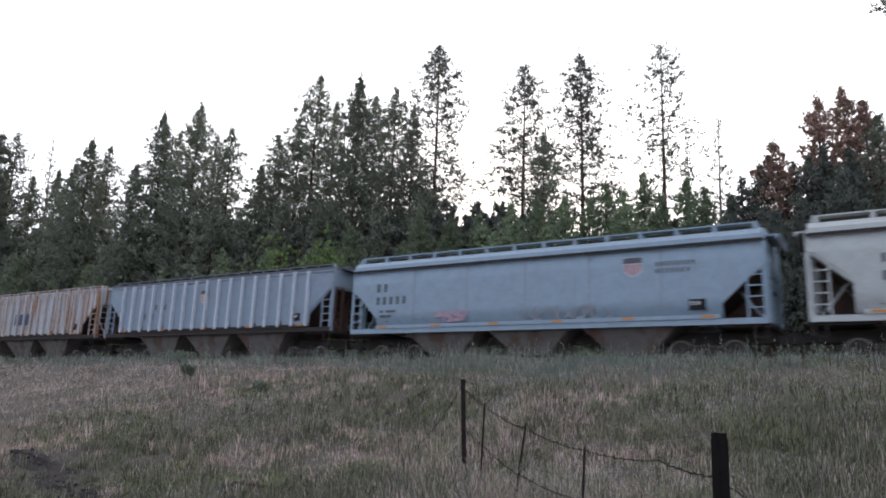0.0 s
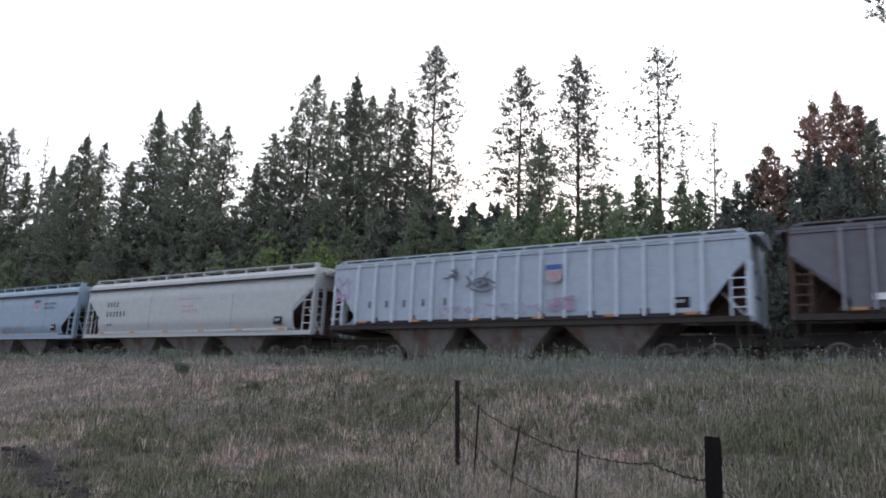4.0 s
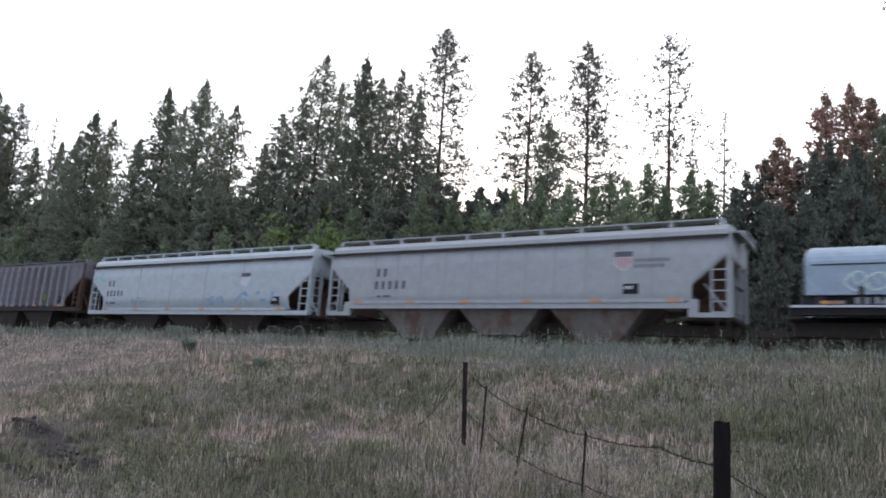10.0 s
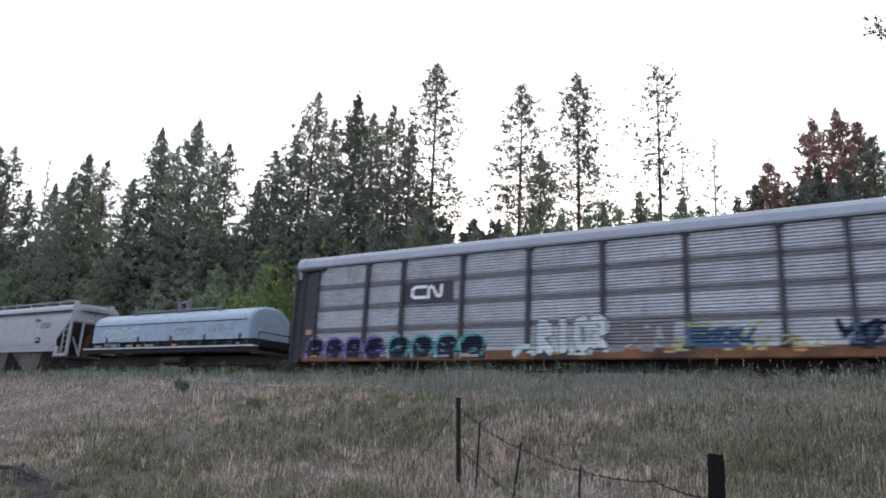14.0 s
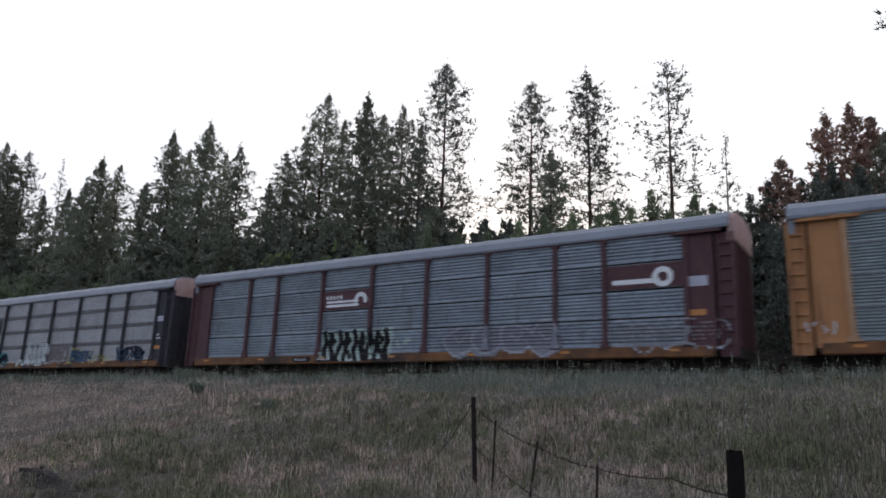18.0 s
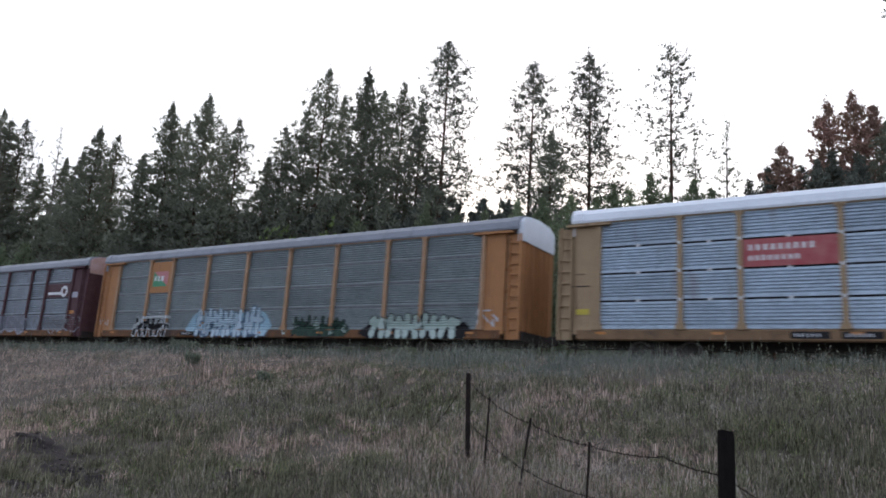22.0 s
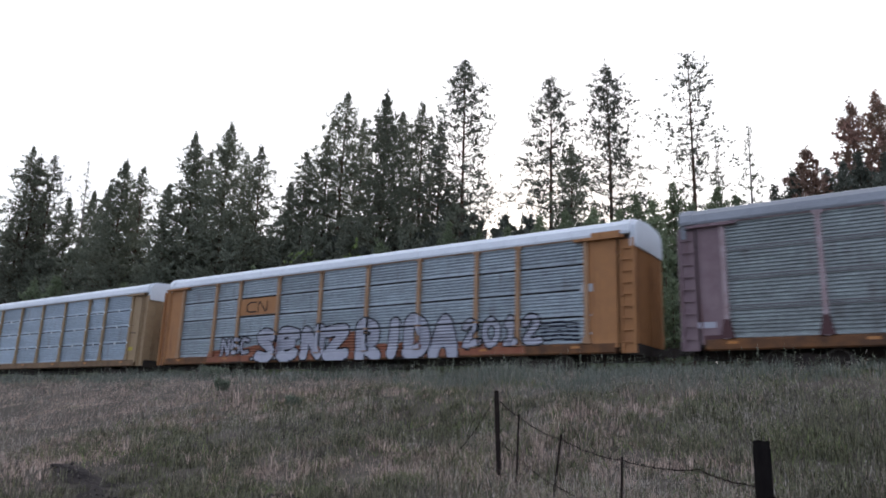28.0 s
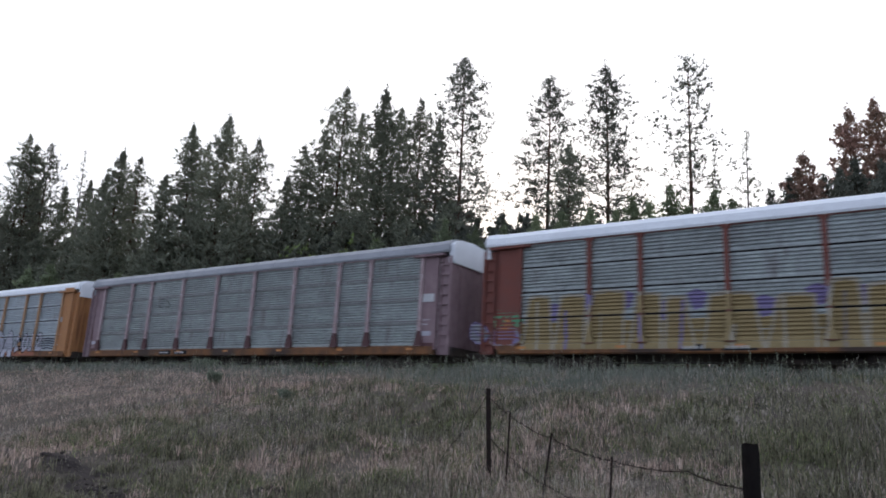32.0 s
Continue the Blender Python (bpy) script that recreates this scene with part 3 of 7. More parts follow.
def shield(car, half, r, z, y, top, low):
    """A shield-shaped emblem: a dark band over vertical stripes on a pale ground."""
    x0, x1 = half - r, half - r - 0.66
    xm = (x0 + x1) / 2
    part("emblem", Geo().add([(x0, y, z + 0.9), (xm, y, z + 0.84), (x1, y, z + 0.9), (x1, y, z + 0.38), (xm - 0.14, y, z + 0.2), (xm, y, z + 0.16), (xm + 0.14, y, z + 0.2), (x0, y, z + 0.38)], [(0, 1, 2, 3, 4, 5, 6, 7)]), m_worn_white, car, "worn white shield emblem")
    part("emblem_band", Geo().box(x0, x1, y, y + 0.006, z + 0.66, z + 0.86), top, car, "dark emblem band")
    for i in range(5):
        x = x0 - 0.05 - i * 0.13
        drop = 0.2 if i == 2 else 0.26 if i in (1, 3) else 0.38
        part("emblem_stripe", Geo().box(x, x - 0.06, y, y + 0.006, z + drop, z + 0.63), low, car, "emblem stripe")


# ---- covered hopper cars ----
m_dull_walk = mat("dull_dark_walkway_steel", (0.15, 0.155, 0.165), (0.1, 0.1, 0.105), 0.7)
m_rust_brown = mat("rusty_brown_end_steel", (0.07, 0.043, 0.034), (0.105, 0.058, 0.04), 0.8, amount=0.7)


def hopper(index, label, paint, chute, ribs=0, rib_paint=None, posts=9, reflect=6, roof_paint=None, ends=None, cut=2.4, open_width=1.3, rails=None, brow=3.45, inset=0.62, plate_at=0.45, lift=0.0):
    car, L = start_car("covered_hopper_car", label, index)
    half, e = L / 2, L / 2 - inset
    inner = e - 1.42
    foot = 1.52 if ribs == 0 else 1.7      # level of the end sills
    low = foot + lift
    eave = 4.08 if ribs == 0 else 4.3
    edge = e - open_width           # the upright edge of the side sheet beside the open end
    levels = [low, 1.58, 1.64, 1.71, 1.78, 1.86, 1.94, 2.02, 2.1, 2.2, 2.35, 2.5, 2.65, 2.8, 3.0, 3.2, 3.35, 3.45, 3.55, 3.64, 3.76, 3.88, 3.98, eave]
    levels = sorted(set([z for z in levels if z >= low] + [round(brow - 0.004, 3), brow]))
    bulge = (lambda z: 1.58) if ribs else (lambda z: 1.585 - 0.25 * max(0, (2.2 - z) / 0.7) ** 2 - 0.16 * max(0, (z - 3.4) / 0.68) ** 1.5)
    slope = lambda z: e - max(0.0, brow + 0.03 - z) * 1.94 / (brow - 1.72)       # sloping end sheets
    trim = lambda z: edge if z < cut else e if z >= brow else edge + (e - 0.16 - edge) * (z - cut) / (brow - cut)
    g = Geo()
    for z in levels:
        x, y = slope(z), bulge(z) - (0.0 if z >= brow else 0.035)
        g.v += [(x, y, z), (-x, y, z), (-x, -y, z), (x, -y, z)]
    for i in range(len(levels) - 1):
        g.f += [(4 * i + j, 4 * i + (j + 1) % 4, 4 * i + 4 + (j + 1) % 4, 4 * i + 4 + j) for j in range(4)]
    g.f += [(3, 2, 1, 0), tuple(4 * len(levels) - 4 + j for j in range(4))]
    part("body", g, paint, car)
    for y in (-1, 1):                   # side sheets that run on past the sloping ends
        g = Geo()
        low_levels = [z for z in levels if z <= brow + 0.05]
        for z in low_levels:
            # the far sheet is left uncut so that the open end stays dark
            x, b = trim(z) if y > 0 else e - 0.1, y * bulge(z)
            g.v += [(x, b, z), (-x, b, z), (-x, b - y * 0.03, z), (x, b - y * 0.03, z)]
        for i in range(len(low_levels) - 1):
            g.f += [(4 * i + j, 4 * i + (j + 1) % 4, 4 * i + 4 + (j + 1) % 4, 4 * i + 4 + j)[::y] for j in range(4)]
        part("side_sheet", g, paint, car)
    if ribs == 0:
        roof = [(-1.58, eave), (1.58, eave), (1.56, eave + 0.16), (1.44, eave + 0.3), (1.2, eave + 0.4), (0.5, eave + 0.46), (-0.5, eave + 0.46), (-1.2, eave + 0.4), (-1.44, eave + 0.3), (-1.56, eave + 0.16)]
    else:
        roof = [(-1.62, eave), (1.62, eave), (1.62, eave + 0.1), (1.0, eave + 0.2), (-1.0, eave + 0.2), (-1.62, eave + 0.1)]
    part("roof", Geo().along_x(roof, -e + 0.05, e - 0.05), roof_paint or paint, car)
    for y in (-1, 1):
        part("top_chord", Geo().box(-e, e, y * 1.58, y * 1.63, eave - 0.1, eave - 0.02), m_dark_steel if ribs == 0 else paint, car)
    top = eave + (0.62 if ribs == 0 else 0.32)
    for y in (-1, 1):
        b = part("running_board", Geo().box(-e + 0.25, e - 0.25, y * 0.95, y * 1.3, top - 0.05, top), roof_paint or paint, car, "raised roof walkway of steel grating")
        for i in range(posts + 1):
            x = -e + 0.3 + i * (2 * e - 0.6) / posts
            part("bracket", Geo().box(x - 0.07, x + 0.07, y * 1.0, y * 1.3, eave + 0.2 if ribs else eave + 0.36, top - 0.05), roof_paint or paint, b)
        for k in (-1, 1):
            part("handrail", Geo().rod((k * (e - 0.25), y * 1.28, top), (k * (e - 0.02), y * 1.4, eave + 0.1), 0.03), paint, car)
    for i in range(4):
        b = (e - 0.5) / 4
        x = b * (2 * i - 3)
        # dark colour stands for the shade in the gaps under the running boards
        part("hatch_cover", Geo().frustum((x - b + 0.04, x + b - 0.04, -0.85, 0.85, eave + 0.2), (x - b + 0.12, x + b - 0.12, -0.78, 0.78, top - 0.04)), m_dark_steel, car, "hatch cover darkened for the shade under the walkway")
    for y in (-1, 1):
        part("side_sill", Geo().box(-edge if lift else -e, edge if lift else e, y * 1.44, y * 1.6, low - 0.26, low - 0.06).box(-inner, inner, y * 1.4, y * 1.64, low - 0.06, low + 0.08), (m_dark_steel if ribs else paint), car)
        for k in (-1, 1):
            bar = rails or paint
            part("ladder", ladder(k * (e - 0.56), k * (e - 0.06), y * 1.56, foot - 0.26, 3.05, 5), bar, car)
            part("corner_post", Geo().box(k * (e - 0.07), k * (e + 0.04), y * 1.44, y * 1.56, foot - 0.26, eave + 0.05), bar, car)
            part("stirrup_step", Geo().box(k * (e - 0.42), k * (e - 0.38), y * 1.5, y * 1.53, 0.85, foot - 0.26).box(k * (e - 0.06), k * (e - 0.02), y * 1.5, y * 1.53, 0.85, foot - 0.26).box(k * (e - 0.02), k * (e - 0.42), y * 1.5, y * 1.53, 0.82, 0.85), m_dark_steel, car)
    for k in (-1, 1):
        shade = rails or ends or paint
        # rust brown, with the shade of the open end put into the colour
        part("slope_sheet", Geo().along_y([(k * slope(1.75), 1.72), (k * (slope(brow - 0.03) + 0.02), brow - 0.05), (k * (slope(brow - 0.03) + 0.02), brow), (k * slope(1.75), 1.77)][::k], -1.5, 1.5), m_rust_brown, car, "rusty sloping end sheet darkened for the shade in the open end")
        if ribs:
            for i in range(0, ribs, 2):
                x = -inner + 0.02 + i * (2 * inner - 0.04) / (ribs - 1)
                if k > 0:
                    part("rust_spot", Geo().box(x - 0.16, x + 0.16, 1.581, 1.586, low + 0.02, low + 0.12 + 0.2 * ((i * 7) % 5) / 5), m_rust_brown, car, "rust at the foot of a rib")
        # added plate: closes the see-through gap and keeps the open end dark
        part("shear_plate", Geo().along_y([(k * (slope(1.72) + 0.03), foot - 0.2), (k * (e - 0.25), foot - 0.2), (k * (e - 0.25), brow - 0.3)][::k], -0.02, 0.02), m_rust_brown, car, "dark upright plate added to block the view under the end slope")
        part("end_platform", Geo().box(k * (e - 1.6), k * (e + 0.12), -1.45, 1.45, foot - 0.34, foot - 0.22), m_dark_steel, car)
        for y in (-1, 1):
            part("end_sill", Geo().box(k * edge, k * (e + 0.04), y * 1.42, y * 1.57, foot - 0.26, foot - 0.1), paint, car)
            if lift:
                part("sill_step", Geo().box(k * (edge - 0.12), k * (edge + 0.2), y * 1.45, y * 1.585, foot - 0.26, low + 0.05), paint, car)
            part("end_post", Geo().box(k * (e - 0.12), k * (e - 0.02), y * 0.65, y * 0.75, foot - 0.2, 3.45), shade, car)
            part("end_brace", Geo().rod((k * (e - 0.06), y * 0.7, foot - 0.2), (k * (e - 1.0), y * 0.7, 2.55), 0.05), shade, car)
            part("end_ladder", ladder(-0.22, 0.22, 0, foot - 0.2, 3.5, 6).mesh("end_ladder", shade), None, car).matrix_local = pose(k * (e + 0.06), y * 1.15, 0, 0, 0, 90)
        part("end_walkway", Geo().box(k * (e - 0.25), k * (e + 0.42), -0.95, 0.95, eave + 0.16, eave + 0.22).box(k * (e + 0.3), k * (e + 0.36), -1.2, 1.2, eave + 0.02, eave + 0.16), roof_paint or paint, car, "end walkway of steel grating")
        part("end_panel_rib", Geo().box(k * e, k * (e + 0.04), -0.06, 0.06, 3.5, eave), paint, car)
        part("brake_gear" if k > 0 else "end_rung", Geo().rod((k * (e + 0.05), 0.3, 2.2), (k * (e + 0.12), 0.3, 2.2), 0.28, 14) if k > 0 else Geo().box(k * e, k * (e + 0.06), -0.5, 0.5, 2.4, 2.46), m_dark_steel, car)
    part("centre_sill", Geo().box(-e, e, -0.3, 0.3, 0.75, 1.15), m_dark_steel, car)
    for i in (-1, 0, 1):
        b = inner - 1.25
        x = i * (2 * b / 3.0)
        part("hopper_bay", Geo().frustum((x - 0.72, x + 0.72, -1.0, 1.0, 0.38), (x - b / 3.02, x + b / 3.02, -1.46, 1.46, low - 0.02)), chute, car, "dusty discharge chute")
        part("outlet_gate", Geo().box(x - 0.7, x + 0.7, -0.85, 0.85, 0.3, 0.4), m_dark_steel, car)
    if ribs:
        rib = Geo().box(-0.042, 0.042, 1.58, 1.74, low, eave - 0.02).mesh("rib", rib_paint or paint)
        rib_far = Geo().box(-0.045, 0.045, -1.67, -1.58, low, eave - 0.02).mesh("rib", rib_paint or paint)
        for i in range(ribs):
            x = -inner + 0.02 + i * (2 * inner - 0.04) / (ribs - 1)
            part("rib", rib, None, car, loc=(x, 0, 0))
            part("rib", rib_far, None, car, loc=(x, 0, 0))
    for i in range(reflect):
        x = -inner + 0.4 + i * (2 * inner - 0.8) / max(1, reflect - 1)
        part("reflector", Geo().box(x - 0.22, x + 0.22, 1.7, 1.705, low + 0.0, low + 0.09) if ribs else Geo().box(x - 0.22, x + 0.22, 1.64, 1.645, low - 0.03, low + 0.06), m_orange_tape, car)
    part("label_plate", Geo().box(-inner + plate_at + 0.55, -inner + plate_at, 1.585, 1.59, low + 0.25, low + 0.62), m_black, car)
    bars(car, "label_writing", half, 1.592, [(half + inner - plate_at - 0.48, low + 0.42, 0.12, (0.08, 0.08, 0.08))], m_white)
    add_trucks(car, e - 2.05)
    add_couplers(car, e, half)
    return car, half


def seams(car, half, xs, z0=1.6, z1=4.0):
    for x in xs:
        part("weld_seam", Geo().box(x - 0.02, x + 0.02, 1.58, 1.588, z0, z1), m_seam, car)


m_chute = mat("dusty_chute", (0.155, 0.14, 0.122), (0.1, 0.088, 0.077), 0.85, amount=0.7, streak=((0.1, 0.06, 0.045), 0.5, (1.5, 1.5, 0.6)))
m_seam = mat("weld_seam_grime", (0.2, 0.2, 0.2), (0.28, 0.27, 0.26), 0.8)
p_rusty = mat("rusted_white_paint", (0.47, 0.48, 0.48), (0.38, 0.37, 0.36), 0.7, streak=((0.27, 0.12, 0.05), 0.58, (5.5, 5.5, 0.22)))
p_grey_rib = mat("grey_blue_hopper_paint", (0.25, 0.295, 0.335), (0.21, 0.24, 0.27), 0.6, streak=((0.24, 0.19, 0.15), 0.2, RUNS))
p_grey = mat("pale_blue_grey_paint", (0.27, 0.335, 0.38), (0.23, 0.28, 0.315), 0.55, streak=((0.25, 0.25, 0.25), 0.3, RUNS))
p_tan = mat("pale_tan_paint", (0.435, 0.438, 0.408), (0.37, 0.368, 0.34), 0.55, streak=((0.36, 0.33, 0.29), 0.22, RUNS))
p_lightrib = mat("light_grey_ribbed_paint", (0.375, 0.42, 0.452), (0.315, 0.346, 0.368), 0.6, streak=((0.3, 0.26, 0.22), 0.3, RUNS))
p_darkrib = mat("dark_dusty_grey_paint", (0.125, 0.12, 0.13), (0.155, 0.146, 0.15), 0.7, streak=((0.13, 0.075, 0.05), 0.36, RUNS))
p_soot = mat("sooty_brown_grey_paint", (0.085, 0.075, 0.078), (0.12, 0.105, 0.105), 0.75, amount=0.8, scale=1.2, streak=((0.07, 0.048, 0.04), 0.45, RUNS))
p_white_blue = mat("chalky_white_blue_paint", (0.365, 0.395, 0.4), (0.3, 0.323, 0.326), 0.55, streak=((0.33, 0.33, 0.32), 0.25, RUNS))
p_grey_warm = mat("warm_grey_paint", (0.31, 0.318, 0.315), (0.258, 0.262, 0.258), 0.6, streak=((0.26, 0.24, 0.23), 0.25, RUNS))
m_teal = mat("teal_spray", (0.1, 0.33, 0.33), (0.15, 0.38, 0.36), 0.6)
m_pale_blue = mat("pale_blue_spray", (0.3, 0.46, 0.55), (0.4, 0.54, 0.6), 0.6)
m_pink = mat("faded_pink_spray", (0.4, 0.22, 0.26), (0.42, 0.3, 0.32), 0.65)
m_silver = mat("silver_spray", (0.42, 0.42, 0.46), (0.34, 0.34, 0.38), 0.5, 0.1)
m_yellow = mat("ochre_spray", (0.28, 0.215, 0.105), (0.23, 0.175, 0.085), 0.65)
m_mint = mat("pale_mint_spray", (0.45, 0.53, 0.48), (0.36, 0.44, 0.39), 0.6)
m_plum = mat("faded_plum_spray", (0.3, 0.19, 0.27), (0.33, 0.25, 0.31), 0.65)
m_blue_line = mat("mid_blue_spray", (0.045, 0.08, 0.135), (0.07, 0.115, 0.17), 0.6)
m_dim_blue = mat("faded_blue_spray", (0.13, 0.235, 0.36), (0.22, 0.31, 0.4), 0.65)
m_faint = mat("faint_grey_spray", (0.2, 0.2, 0.21), (0.24, 0.235, 0.24), 0.7)

# rib paints lighter than the sides: the light on the ribs is in the colour
rib_pale = mat("highlit_pale_rib_paint", (0.58, 0.6, 0.62), (0.44, 0.46, 0.47), 0.6)
rib_white = mat("highlit_white_rib_paint", (0.55, 0.59, 0.62), (0.44, 0.47, 0.49), 0.6)
rib_rusty = mat("rust_spotted_rib_paint", (0.55, 0.53, 0.5), (0.4, 0.36, 0.32), 0.7, streak=((0.28, 0.13, 0.06), 0.5, (4, 4, 0.4)))
rib_dusty = mat("highlit_dusty_rib_paint", (0.28, 0.27, 0.285), (0.18, 0.165, 0.168), 0.7)
car, h = hopper(0, "rust-streaked white covered hopper railcar with vertical ribs", p_rusty, m_chute, rib_paint=rib_rusty, ribs=19, posts=14)
part("dark_patch", Geo().box(-1.2, 0.5, 1.6, 1.606, 2.4, 3.1), m_blue_line, car, "dark blue repainted patch")
car, h = hopper(1, "blue-grey covered hopper railcar with vertical side ribs", p_grey_rib, m_chute, rib_paint=rib_pale, ribs=17, posts=18, roof_paint=m_dull_walk, ends=m_rust_brown, reflect=5)
bars(car, "lettering", h, 1.585, [(4.0, 2.35, 0.34, (0.22, -0.3, 0.22, -0.4, 0.22)), (4.9, 2.85, 0.3, (0.2, -0.4, 0.2))], m_letter)
shield(car, h, 8.6, 2.9, 1.59, m_letter, m_orange_tape)
car, h = hopper(2, "pale blue-grey smooth-sided covered hopper railcar", p_grey, m_chute, posts=13, cut=1.95, open_width=1.35, brow=3.1)
seams(car, h, (-5.2, -2.6, 0, 2.6, 5.2))
bars(car, "lettering", h, 1.59, [(2.0, 3.05, 0.36, (0.27, 0.27)), (2.0, 2.5, 0.34, (0.25,) * 5), (2.2, 2.15, 0.1, (0.3, 0.5)), (2.2, 1.95, 0.1, (0.4, 0.3))], m_letter)
bars(car, "slogan", h, 1.59, [(14.2, 3.35, 0.16, (0.13,) * 8), (14.2, 3.1, 0.16, (0.13,) * 7)], m_letter)
shield(car, h, 13.05, 2.85, 1.59, m_letter, m_red)
blotch(car, h, 5.0, 6.6, 1.7, 2.1, 1.59, m_pink, 9, 0.16, 3)
blotch(car, h, 9.0, 12.6, 1.65, 2.1, 1.59, m_faint, 14, 0.15, 4)
car, h = hopper(3, "pale tan smooth-sided covered hopper railcar", p_tan, m_chute, posts=11, cut=2.6, open_width=1.2)
bars(car, "lettering", h, 1.59, [(2.6, 3.0, 0.28, (0.2,) * 4), (2.6, 2.45, 0.3, (0.22,) * 6), (2.7, 1.95, 0.1, (0.25, 0.3))], m_letter)
bars(car, "emblem", h, 1.59, [(9.2, 2.78, 0.12, (0.16,) * 5), (9.2, 2.5, 0.2, (0.2,) * 5)], m_pink, "faded red emblem")
bars(car, "slogan", h, 1.59, [(8.8, 3.2, 0.09, (0.12,) * 13)], m_pink)
seams(car, h, (-3.5, 3.0), 1.6, 3.4)
car, h = hopper(4, "light grey covered hopper railcar with ribs and graffiti", p_lightrib, m_chute, rib_paint=rib_white, ribs=16, posts=15, ends=m_rust_brown, rails=rib_white, cut=2.0)
bars(car, "lettering", h, 1.59, [(2.65, 2.35, 0.3, (0.2, -0.55, 0.2, -0.55, 0.2, -0.6, 0.2, -0.7, 0.2)), (3.9, 2.9, 0.3, (0.2, -0.6, 0.2))], m_letter)
shield(car, h, 11.1, 2.85, 1.745, m_blue, m_red)
blotch(car, h, 6.5, 8.7, 3.0, 3.8, 1.745, m_letter, 7, 0.13, 3)
loops(car, h, 7.9, 8.9, 2.85, 3.4, 1, 1.745, m_letter, 4, 0.06)
loops(car, h, 8.1, 8.7, 2.95, 3.25, 1, 1.75, m_letter, 5, 0.05)
blotch(car, h, 6.4, 11.0, 1.85, 2.3, 1.745, m_plum, 24, 0.09, 5)
blotch(car, h, 11.1, 12.3, 2.0, 2.45, 1.745, m_plum, 8, 0.16, 6)
blotch(car, h, 0.8, 1.7, 2.7, 3.9, 1.59, m_plum, 9, 0.16, 7)
car, h = hopper(5, "dark dusty grey covered hopper railcar with ribs", p_darkrib, m_dark_steel, rib_paint=rib_dusty, ribs=19, posts=12, roof_paint=p_darkrib, rails=m_rust_brown, cut=2.15, open_width=1.6)
bars(car, "lettering", h, 1.69, [(2.8, 2.0, 0.2, (0.45, -0.1, 0.45, 0.45))], m_white)
for i in range(11, 18):      # the sootier bays towards the rear end
    x0 = (h - 2.04) * (1 - 2 * i / 18)
    part("soot_panel", Geo().box(x0 - 0.06, x0 - (h - 2.04) / 9 + 0.06, 1.58, 1.5835, 1.72, 4.2), p_soot, car, "soot-stained panel between ribs")
part("mark", Geo().rod((h - 14.5, 1.675, 2.25), (h - 14.5, 1.682, 2.25), 0.22, 16), m_leaf, car, "green round sticker")
car, h = hopper(6, "chalky white-blue smooth covered hopper railcar", p_white_blue, m_dark_steel, posts=12, cut=2.2, brow=3.15)
bars(car, "lettering", h, 1.59, [(2.3, 2.85, 0.34, (0.27, 0.27)), (2.25, 2.28, 0.32, (0.24,) * 5), (2.3, 1.85, 0.09, (0.3, 0.5))], m_letter)
shield(car, h, 13.4, 2.5, 1.592, m_letter, m_worn_white)
blotch(car, h, 4.7, 5.9, 1.75, 2.2, 1.592, m_dim_blue, 4, 0.14, 8)
blotch(car, h, 11.0, 12.6, 1.75, 2.2, 1.59, m_dim_blue, 4, 0.18, 9)
blotch(car, h, 13.2, 15.8, 1.75, 2.35, 1.59, m_dim_blue, 6, 0.2, 19)
blotch(car, h, 0.9, 1.9, 3.1, 3.9, 1.59, m_teal, 5, 0.12, 10)
seams(car, h, (-4.2, -1.4, 1.4, 4.2))
car, h = hopper(7, "warm grey covered hopper railcar with panel seams", p_grey_warm, m_chute, posts=10, cut=2.45, brow=3.38, open_width=1.2, inset=0.895, plate_at=1.6, lift=0.3)
seams(car, h, [-6.1 + 1.22 * i for i in range(11)])
bars(car, "lettering", h, 1.592, [(3.57, 2.95, 0.36, (0.27, 0.27)), (3.52, 2.4, 0.36, (0.26,) * 5), (3.67, 2.05, 0.09, (0.3, 0.4))], m_letter)
shield(car, h, 14.3, 2.75, 1.592, m_letter, m_red)
bars(car, "slogan", h, 1.592, [(15.05, 3.2, 0.13, (0.12,) * 8), (15.05, 3.0, 0.13, (0.12,) * 7)], m_letter)
slide(car, 0.275)

# ---- coil car ----
m_hood = mat("pale_blue_hood_paint", (0.264, 0.326, 0.378), (0.211, 0.255, 0.290), 0.5, streak=((0.22, 0.23, 0.24), 0.28, (1.2, 1.2, 0.5)))


